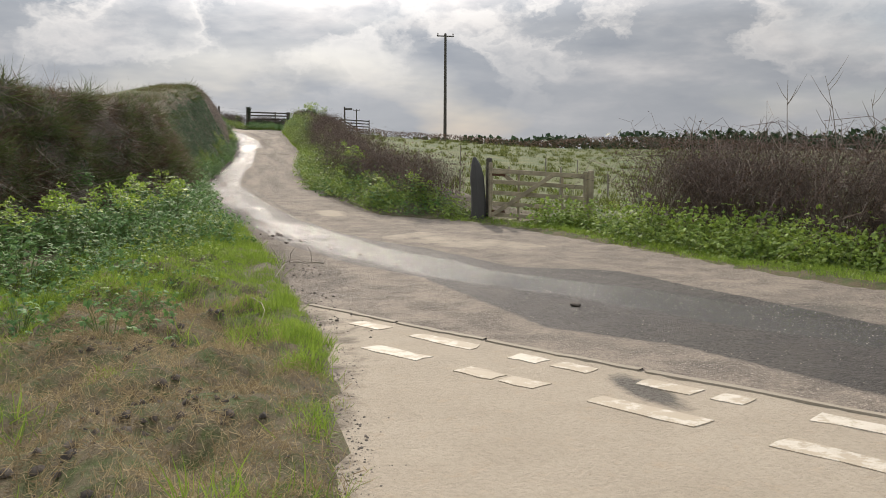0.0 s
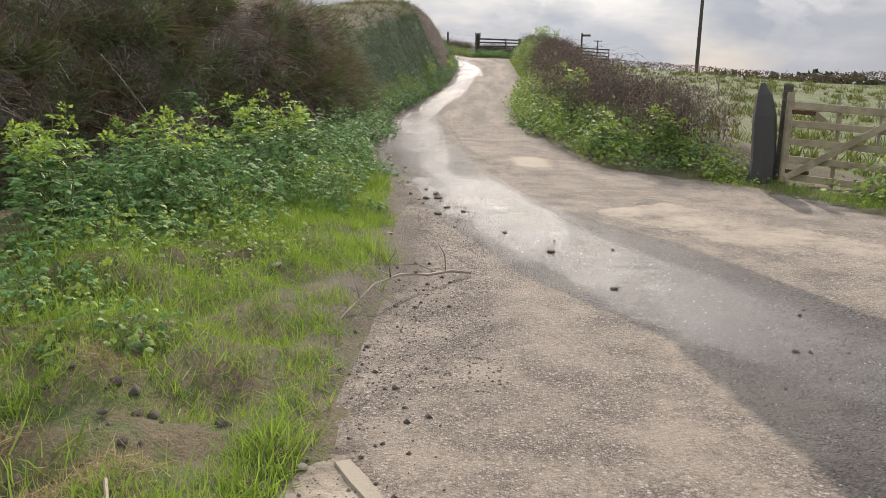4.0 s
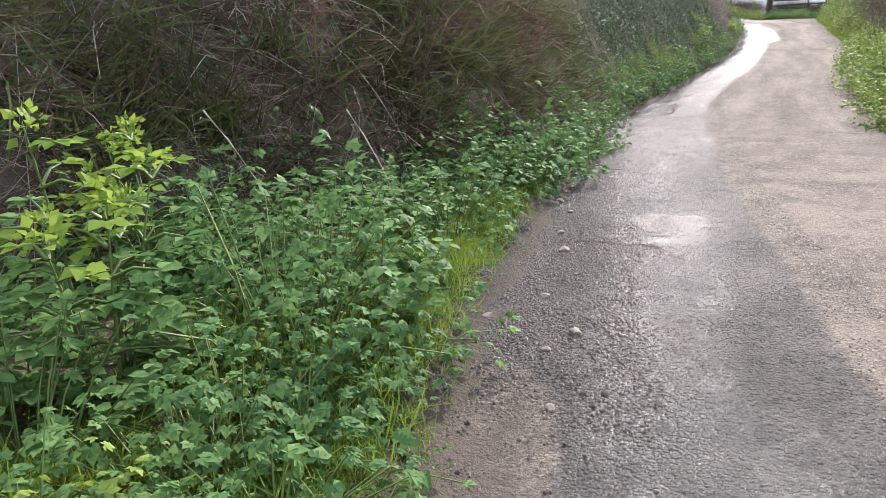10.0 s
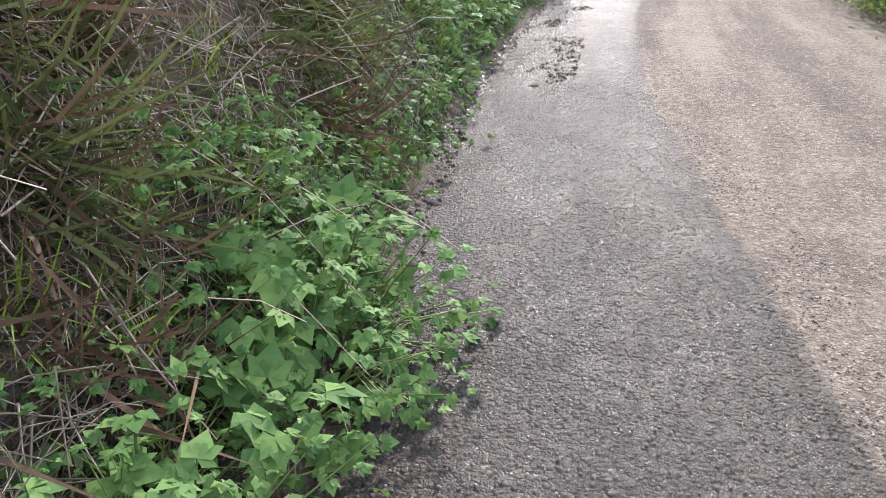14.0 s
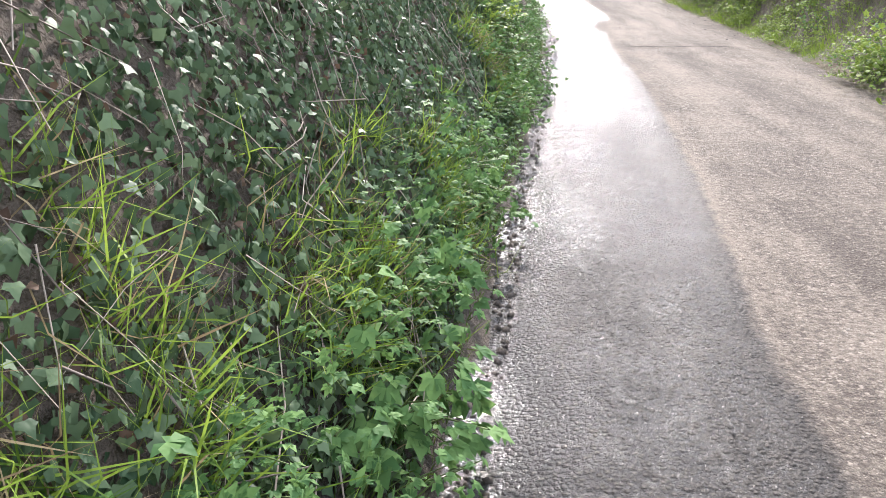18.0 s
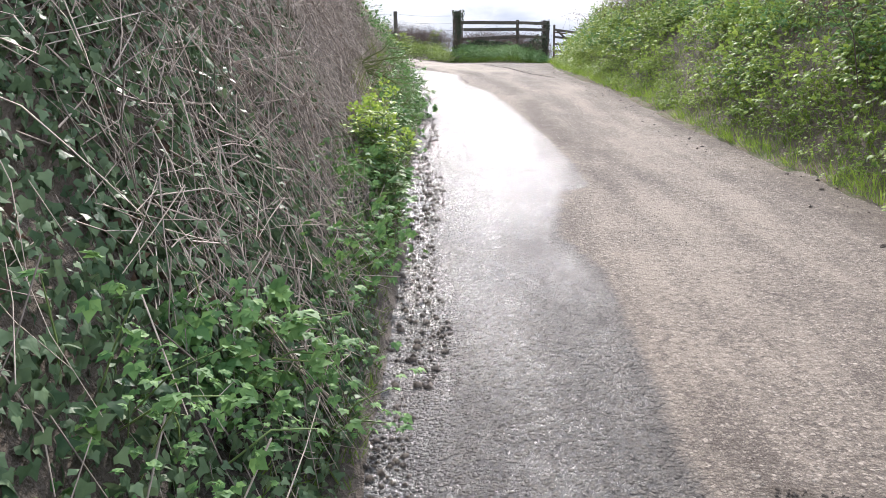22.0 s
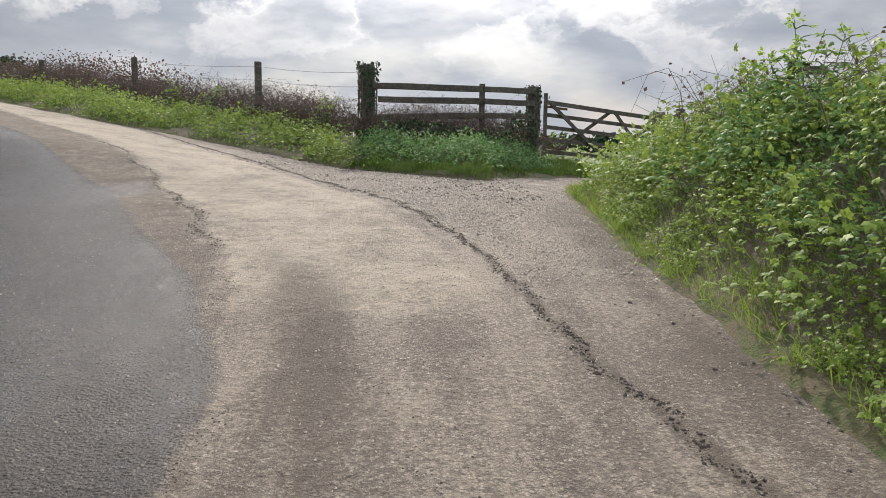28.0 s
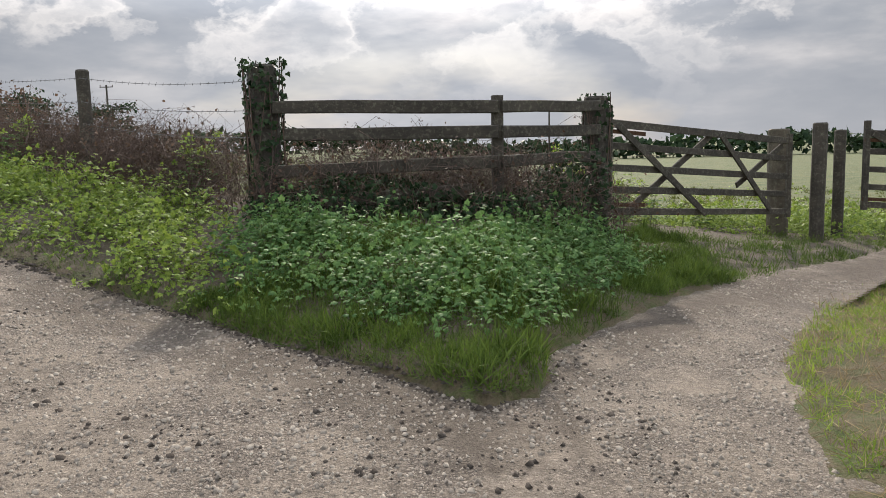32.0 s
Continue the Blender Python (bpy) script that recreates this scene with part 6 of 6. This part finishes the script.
def pebbles(xy, size):
    out = []
    pick = rb.integers(0, len(PEB), len(xy))
    z = lane_height(xy[:, 0], xy[:, 1])
    z = np.where(inside(xy[:, 0], xy[:, 1]), z, land(xy[:, 0], xy[:, 1]))
    at = np.stack([xy[:, 0], xy[:, 1], z + size * .3], -1)
    for i, t_ in enumerate(PEB):
        m = pick == i
        if m.any():
            out.append(copies(t_, at[m], rb.uniform(0, 6.283, m.sum()), size[m]))
    return joined(*out)


def on_lane(n, y0, y1, lo, hi):
    y = rb.uniform(y0, y1, n)
    u = rb.uniform(0, 1, n)
    return np.stack([lo(y) + u * (hi(y) - lo(y)), y], -1)


# Shoulder gravel on the left, strewn chippings, debris in the dry half and at the junction
a = on_lane(7500, 8.5, 21, lambda y: XL(y) - .12, lambda y: XL(y) + .75)
a = a[fbm(a[:, 0], a[:, 1], 1.2, 80) > .36]
b = on_lane(2600, 15.5, 18.2, lambda y: XL(y) - .15, lambda y: XL(y) + .7)
stuff("shoulder_gravel", pebbles(np.concatenate([a, b]), np.concatenate([rb.uniform(.003, .009, len(a)), rb.uniform(.004, .011, len(b))])), CHIP_DULL,
      "loose grey gravel washed along the verge", "gravel")
a = on_lane(12000, 15, 60, lambda y: np.maximum(WETR(y), XL(y)) + .1, lambda y: XR(y) - .02)
b = on_lane(5000, 54, 65, lambda y: np.maximum(XL(y), -2.5), lambda y: np.minimum(XR(y), 4))
c = on_lane(3500, 2, 12, lambda y: DAMPL(y), lambda y: XR(y))
a = np.concatenate([a, b, c])
a = a[inside(a[:, 0], a[:, 1])]
stuff("loose_chippings", pebbles(a, rb.uniform(.002, .0075, len(a))), CHIP, "small loose chippings strewn over the lane", "gravel")
a = np.concatenate([on_lane(19000, 15.8, 25, lambda y: XL(y) + .1, lambda y: WETR(y) + .25), on_lane(5000, 25, 56, XL, WETR)])
a = a[vnoise(a[:, 0], a[:, 1], 3.0, 90) > .3]
gr = on_lane(66000, 57, 67, lambda y: 0 * y - .6 - .25 * (y - 60), lambda y: 0 * y + 2.4 + .55 * np.maximum(y - 60, 0))
gr = gr[rb.uniform(0, 1, len(gr)) < .25 + .75 * smooth(57.5, 62, gr[:, 1])]
gr = gr[inside(gr[:, 0], gr[:, 1], -.02)]
gr = gr[(fbm(gr[:, 0], gr[:, 1], 1.1, 85) > .34) & (gr[:, 0] > SEAM(gr[:, 1]) + .5 * (vnoise(gr[:, 0], gr[:, 1], 2.0, 86) - .3))]
stuff("track_gravel", pebbles(gr, rb.gamma(2.6, .0024, len(gr)).clip(.0028, .017)), CHIP, "coarse pale gravel spread over the track to the gate", "gravel")
stuff("wet_chippings", pebbles(a, rb.uniform(.0025, .0065, len(a))), CHIP_WET, "dark wet chippings standing out of the water", "gravel")
a = np.stack([rb.normal(.35, .18, 220) + .25 * 0, rb.uniform(12.5, 15.8, 220)], -1)
a[:, 0] = STREAM(a[:, 1]) - .45 + rb.normal(0, .22, 220)
y = rb.uniform(8.5, 14, 130)
b = np.stack([STREAM(y) + rb.normal(.0, .4, 130), y], -1)
c = on_lane(300, 40, 58, lambda y: XR(y) - .5, lambda y: XR(y) + .05)
d = on_lane(3800, 60.3, 65.5, lambda y: SEAM(y) - .3, lambda y: 0 * y + 2.3)
d = d[inside(d[:, 0], d[:, 1]) & (fbm(d[:, 0], d[:, 1], 1.4, 87) > .5)]
lip = rb.uniform(-2.2, 1.7, 1500)
d = np.concatenate([d, np.stack([lip, YF(lip) + rb.normal(-.02, .06, 1500)], -1)])
e = on_lane(3600, 42, 58, lambda y: 0 * y + .2, lambda y: 0 * y + 1.0)
e = e[fbm(e[:, 0] * 2, e[:, 1] * .7, 1.5, 88) > .5]
g = on_lane(260, 6, 11, lambda y: XL(y) - .05, lambda y: XL(y) + .5)
f = on_lane(15000, 20, 58, lambda y: XL(y) - .12, lambda y: XL(y) + .18 + .2 * vnoise(y, 0 * y, 1.3, 5) * smooth(36, 42, y))
h = on_lane(5200, 23.4, 29, lambda y: XL(y) - .02, lambda y: XL(y) + .7)
h = h[(fbm(h[:, 0] * 1.5, h[:, 1], 2.4, 89) > .57) | (h[:, 0] < XL(h[:, 1]) + .08)]
a = np.concatenate([a, b, c, d, f, g, h])
stuff("mud_crumbs", pebbles(a, rb.gamma(2.0, .0036, len(a)).clip(.003, .02)), CLOD, "dark crumbs of mud and leaf litter on the lane", "mud")


yy = rb.uniform(-1.5, 9, 5200)
xx = XL(yy) + rb.normal(.0, .10, 5200) + .06 * np.sin(yy * 4)
stuff("edge_crumbs", pebbles(np.stack([xx, yy], -1), rb.gamma(2.0, .0019, 5200).clip(.002, .011)), CHIP_DULL, "brown crumbs of earth and straw along the concrete edge", "earth")
yy = rb.uniform(54, 68, 3600)
s1 = np.stack([SEAM(yy) + rb.normal(0, .022, 3600) + .03 * np.sin(yy * 7) + .02 * np.sin(yy * 23), yy], -1)
xx = rb.uniform(.44, 1.9, 500)
s2 = np.stack([xx, 39.55 + .06 * np.sin(5 * xx) + rb.normal(0, .014, 500)], -1)
yy = rb.uniform(45.5, 55, 1500)
s3 = np.stack([.05 - .02 * (yy - 46) + .03 * np.sin(3 * yy) + rb.normal(0, .03, 1500), yy], -1)
yy = rb.uniform(56, 64, 1500)
s4 = np.stack([np.interp(yy, [56, 57, 57.9, 59.7, 62.1, 64.6], [-.4, -.53, -.82, -1.38, -2.53, -4.07]) + rb.normal(0, .035, 1500) + .06 * np.sin(yy * 5), yy], -1)
xx = rb.uniform(-.6, .05, 420)
s5 = np.stack([xx, np.interp(xx, [-.6, -.35, -.15, -.09, .05], [17.79, 17.75, 17.71, 17.74, 17.66]) + rb.normal(0, .012, 420), ], -1)
sa = np.concatenate([s1, s2, s3, s4, s5, e])
stuff("joint_crumbs", pebbles(sa, np.where((sa[:, 1] > 42) & (sa[:, 1] < 58) & (sa[:, 0] < 1.05), .45, np.where(sa[:, 1] < 45, .6, .85)) * rb.gamma(2.0, .0032, len(sa)).clip(.003, .012)), CLOD, "dark crumbs of tar and mud along the cracks of the lane", "mud")
# Clods thrown up in the mown verge
yy = rb.uniform(-1, 8, 1100)
xx = XL(yy) - .95 + rb.normal(0, .22, 1100) + .2 * np.sin(yy * 2)
kk = (vnoise(xx, yy, 2.6, 47) > .52)
stuff("verge_clods", pebbles(np.stack([xx, yy], -1)[kk], rb.gamma(2.0, .008, kk.sum()).clip(.005, .035)), CLOD, "dark clods of earth thrown up in the verge", "earth")


def stone(x, y, size, seed, mat=ROCK, label="pale angular field stone lying on the gravel shoulder"):
    bm = bmesh.new()
    bmesh.ops.create_icosphere(bm, subdivisions=2, radius=1.0)
    rng = random.Random(seed)
    off = [Vector((rng.uniform(-1, 1), rng.uniform(-1, 1), rng.uniform(-1, 1))).normalized() for _ in range(7)]
    for v in bm.verts:
        for o in off:
            dd = v.co.dot(o)
            if dd > .62:
                v.co -= o * (dd - .62)
        v.co.x *= 1.25
        v.co.z *= .62
        v.co *= size
    me = bpy.data.meshes.new("stone")
    bm.to_mesh(me)
    bm.free()
    me.materials.append(mat)
    ob = new("stone", me)
    z = float(lane_height(x, y)) if inside(np.array(x), np.array(y)) else gz(x, y)
    ob.matrix_world = pose(x, y, z + size * .3, 0, 0, rng.uniform(0, 360))
    return tagged(ob, label, "stone", "stones on the shoulder")


for i, (x, y, s) in enumerate(((-.12, 16.28, .045), (-.65, 16.98, .035), (-.55, 16.4, .04), (-.2, 16.1, .03), (-.38, 16.75, .033), (-.3, 17.1, .028), (-.62, 18.0, .04),
                               (-.7, 18.6, .03), (-.85, 18.9, .045), (-.05, 15.6, .03), (-.5, 17.6, .05), (.2, 11.9, .04), (-.33, 10.2, .05), (.42, 7.7, .035))):
    stone(x, y, s * .7, i)
for i, (x, y, s) in enumerate(((.48, 14.0, .05), (.45, 14.24, .045), (.15, 14.21, .03), (1.56, 11.46, .03), (.62, 13.4, .03), (.35, 13.9, .035), (.3, 14.6, .03), (3.05, 7.0, .05), (1.2, 12.2, .03),
                               (.8, 13.2, .03), (1.9, 10.4, .025), (.55, 13.0, .04))):
    stone(x, y, s, 40 + i, CLOD, "dark clod of earth lying on the wet lane")


# ---- fallen branches and bare saplings ----
def branch(name, pts, r, twigs, label, mat=TWIG, seed=0, category="branch"):
    """A bent branch with side twigs."""
    rng = random.Random(seed)
    o = Vector(pts[0])
    t_ = thing(name, o, label, category)
    L = [Vector(p) - o for p in pts]
    n_ = len(L)
    part("main_stem", tube(L, [r * (1 - .75 * i / (n_ - 1)) for i in range(n_)], 6), mat, t_)
    for k in range(twigs):
        i = rng.randrange(1, n_)
        a_ = L[i - 1].lerp(L[i], rng.random())
        ax = (L[i] - L[i - 1]).normalized()
        d_ = (ax + Vector((rng.uniform(-1, 1), rng.uniform(-1, 1), rng.uniform(-.5, .9)))).normalized()
        ln = rng.uniform(.12, .4) * min(1.0, (L[-1] - L[0]).length / 1.2)
        pp = [a_, a_ + d_ * ln * .5 + Vector((rng.uniform(-.03, .03), rng.uniform(-.03, .03), .02)), a_ + d_ * ln]
        part("twig", tube(pp, [r * .4, r * .3, r * .12], 5), mat, t_)
    return t_


zl = lambda x, y, h=.02: (x, y, float(lane_height(x, y)) + h)
branch("fallen_branch", [zl(.93, 10.62, .03), zl(.80, 10.52, .06), zl(.66, 10.30, .09), zl(.50, 10.05, .14), zl(.38, 9.75, .16), zl(.28, 9.4, .1), zl(.2, 9.1, .03)], .012, 9,
       "bare pale branch lying across the edge of the lane", seed=3)
branch("fallen_stick", [(-.02, 7.22, gz(-.02, 7.22) + .05), (.07, 7.05, gz(.07, 7.05) + .09), (.09, 6.75, gz(.09, 6.75) + .08), (.03, 6.4, gz(.03, 6.4) + .05)], .007, 0,
       "thin bleached stick lying in the verge grass", OAK_PALE, 5)
for i, (x0, y0, z0, x1, y1, z1) in enumerate(((-2.6, 13.2, .35, -1.0, 14.2, .22), (-3.2, 13.6, .9, -1.9, 14.6, .15), (-3.4, 14.2, 1.5, -2.2, 13.6, .2), (-2.2, 16.6, .9, -1.3, 16.2, .1), (-3.6, 12.0, 1.2, -2.7, 12.8, .3),
                                             (-1.9, 17.6, .8, -1.2, 17.1, .05))):
    g0, g1 = gz(x0, y0) * 0 + RISE(y0), RISE(y1)
    a_, b_ = Vector((x0, y0, g0 + z0)), Vector((x1, y1, g1 + z1))
    pts = [a_.lerp(b_, k / 4) + Vector((0, 0, .08 * math.sin(k * .8))) for k in range(5)]
    branch("dead_branch", pts, .006, 7, "grey dead branch fallen from the hedge bank", seed=20 + i)


def sapling(x, y, h, seed, label="bare grey sapling rising out of the bramble hedge"):
    rng = random.Random(seed)
    z = gz(x, y)
    t_ = thing("sapling", (x, y, z), label, "sapling", "bare saplings")
    lean = Vector((rng.uniform(-.15, .15), rng.uniform(-.15, .15), 0))
    pts = [Vector((0, 0, -.1)) + lean * (k / 6) ** 1.5 * h + Vector((rng.uniform(-.02, .02), rng.uniform(-.02, .02), (h + .1) * k / 6)) for k in range(7)]
    part("trunk", tube(pts, [.017 * (1 - .8 * k / 6) for k in range(7)], 6), TWIG, t_)
    for k in range(9):
        i = rng.randrange(2, 6)
        a_ = pts[i].lerp(pts[i + 1], rng.random())
        an = rng.uniform(0, 6.28)
        ln = rng.uniform(.2, .5) * h / 2.2
        d_ = Vector((math.cos(an) * .6, math.sin(an) * .6, .8))
        part("limb", tube([a_, a_ + d_ * ln * .5, a_ + d_ * ln + Vector((0, 0, .06))], [.006, .0045, .002], 5), TWIG, t_)


for i, (x, y, h) in enumerate(((8.6, 12.2, 2.1), (9.2, 10.6, 2.7), (9.6, 9.0, 2.5), (10.0, 8.2, 2.4), (10.1, 7.4, 2.9), (8.35, 11, 2.65), (9.35, 11, 2.1), (9.95, 11, 2.0), (10.4, 11, 2.4), (-4.4, 12, 3.4), (-4.75, 12, 3.6), (9.4, 11.3, 2.0), (8.2, 13.4, 1.9), (-5.6, 12.5, 1.6), (-5.3, 11.6, 1.9), (-5.9, 14.5, 1.5), (-4.9, 16.0, 1.1))):
    sapling(x, y, h, i)

# ---- field and distance ----
xx, yy = rb.uniform(4.6, 40, 1500), rb.uniform(17, 66, 1500)
keep = xx > XR(yy) + 3.0
xx, yy = np.concatenate([xx[keep], rb.uniform(-12, 34, 900)]), np.concatenate([yy[keep], rb.uniform(74, 112, 900)])
p = tufts(np.stack([xx, yy, 0 * xx], -1), 26, .13)
p[:, 2] = land(p[:, 0], p[:, 1])
stuff("pasture_tussocks", blades(p, UP, .26, .55, width=.05), GRASS_FIELD, "rough pale tussocks of the sloping pasture", "grass")


def hedge_row(name, pts, n, h, w, mats, label, seed, size=.22):
    """A far hedge: a ragged mass of leaf clumps along a line."""
    rng = np.random.default_rng(seed)
    P = np.array(pts, float)
    seg = np.cumsum([0] + [math.dist(a, b) for a, b in zip(P, P[1:])])
    s = rng.uniform(0, seg[-1], n)
    x, y = np.interp(s, seg, P[:, 0]), np.interp(s, seg, P[:, 1])
    top = h * (.65 + .5 * vnoise(s, 0 * s, .12, seed) + .2 * vnoise(s, 0 * s, .9, seed + 1))
    x, y = x + rng.normal(0, w, n), y + rng.normal(0, w, n)
    z = land(x, y) + top * np.sqrt(rng.uniform(0, 1, n))
    q = np.stack([x, y, z], -1)
    return stuff(name, place(LEAF, q, rng.normal(size=q.shape), rng.normal(size=q.shape) + UP, size * rng.uniform(.5, 1.5, n)), mats, label, "hedge")


hedge_row("field_hedge", [(8.2, 66.5), (14, 66), (22, 63), (34, 56), (46, 46), (58, 36)], 22000, 1.0, .45, LEAF_DEAD, "low brown hedge along the top of the pasture", 1, .09)
hedge_row("distant_hedge", [(60, 120), (90, 90), (130, 60), (150, 30)], 5000, 3.5, 1.6, LEAF_DARK, "distant dark hedges beyond the pasture", 2, .9)
hedge_row("distant_trees", [(-80, 230), (20, 260), (140, 240), (260, 160)], 9000, 4.5, 2.5, LEAF_DARK, "distant dark line of hedges and trees on the horizon", 3, 1.6)
hedge_row("roadside_hedge", [(-5.5, 74.5), (-9, 77.5), (-14, 82), (-22, 90)], 14000, 1.3, .5, LEAF_DEAD, "brown bramble hedge behind the wire fence", 4, .06)


def pine(x, y, h, spread, seed):
    """A wind-shaped pine: leaning trunk, flat layered crown."""
    rng = np.random.default_rng(seed)
    z = gz(x, y)
    t_ = thing("pine_tree", (x, y, z), "distant dark wind-shaped pine tree with a flat layered crown", "tree", "pines")
    part("trunk", tube([(0, 0, -.3), (.2, 0, h * .35), (.5, 0, h * .7), (.6, 0, h * .95)], [.28, .22, .15, .05], 8), POST_DARK, t_)
    at = []
    for k in range(11):
        u = rng.uniform(.45, 1.0)
        an = rng.uniform(0, 6.283)
        L = spread * (1.15 - u) * rng.uniform(.6, 1.3) + .4
        c = np.array([.5 * u + math.cos(an) * L, math.sin(an) * L, h * u])
        part("limb", tube([(.5 * u, 0, h * (u - .08)), tuple((c + np.array([.5 * u, 0, h * (u - .05)])) / 2), tuple(c)], [.07, .05, .02], 5), POST_DARK, t_)
        at.append(c + rng.normal(0, 1, (150, 3)) * np.array([.75, .75, .22]))
    q = np.concatenate(at)
    mesh_object("crown", *place(LEAF, q, rng.normal(size=q.shape), rng.normal(size=q.shape) + UP, rng.uniform(.18, .42, len(q))), LEAF_DARK, t_)


pine(-30.6, 129, 6.6, 4.4, 1)
pine(-35.5, 128, 6.4, 4.2, 2)
pine(-26.5, 138, 5.2, 3.0, 3)
utility_pole(-32.0, 154.0, gz(-32, 154), 8.6, .14, 5, "distant slim timber electricity pole behind the hedge")


def post_ivy(x, y, z0, z1, r, n, seed, name="post_ivy"):
    rng = np.random.default_rng(seed)
    an, z = rng.uniform(0, 6.283, n), z0 + (z1 - z0) * rng.uniform(0, 1, n) ** .8
    rr = r * (1 + .35 * rng.uniform(-.3, 1, n) * (.4 + 1.0 * smooth(z1 - .5, z1, z)))
    nrm = np.stack([np.cos(an), np.sin(an), .3 + 0 * an], -1)
    q = np.stack([x + rr * np.cos(an), y + rr * np.sin(an), z], -1)
    lv = place(IVY, q, rng.normal(0, .5, q.shape) + np.array([0, 0, -.7]), nrm + rng.normal(0, .5, q.shape), rng.uniform(.03, .065, n))
    ob = stuff(name, lv, LEAF_DARK, "dark ivy wrapped round the fence post", "ivy")
    k = np.linspace(0, 1, 8)
    P = []
    for i in range(26):
        a0, tw = rng.uniform(0, 6.283), rng.uniform(-1.5, 1.5)
        P.append(np.stack([x + r * 1.08 * np.cos(a0 + tw * k), y + r * 1.08 * np.sin(a0 + tw * k), z0 + (z1 - z0) * k * rng.uniform(.6, 1.02)], -1))
    tagged(mesh_object("vines", *rods(np.array(P), .006, 4), STEM_BRAMBLE, ob), kind="stuff")


post_ivy(0.0, 67.4, 3.0, 4.40, .165, 700, 1)
post_ivy(3.24, 67.73, 3.1, 4.02, .13, 220, 2)


def joint_strip():
    """Worn concrete strip along the joint, broken in two places."""
    u, n_ = Vector((KU[0], KU[1], 0)), Vector((-.863, -.506, 0))
    for k, (s0, s1) in enumerate(((0.0, 1.30), (1.34, 2.36), (2.40, 3.75), (3.80, 6.2))):
        bm = bmesh.new()
        rows_ = []
        cut = 8
        for i in range(cut + 1):
            c = Vector((KX, KY, 0)) + u * (s0 + (s1 - s0) * i / cut)
            w0 = .035 + .006 * math.sin(i * 2.1 + k)
            row = []
            for t_, dz in ((-1, -.01), (-.8, .012), (.8, .012), (1, -.01)):
                q = c + n_ * t_ * w0
                row.append(bm.verts.new((q.x, q.y, float(lane_height(q.x, q.y)) + dz)))
            rows_.append(row)
        for r0, r1 in zip(rows_, rows_[1:]):
            for j in range(3):
                bm.faces.new((r0[j], r0[j + 1], r1[j + 1], r1[j]))
        bmesh.ops.recalc_face_normals(bm, faces=bm.faces)
        part("joint_strip", bm, JOINT, lane)


JOINT = stone_material("joint_mortar", (.20, .17, .125), (.36, .31, .235))
joint_strip()
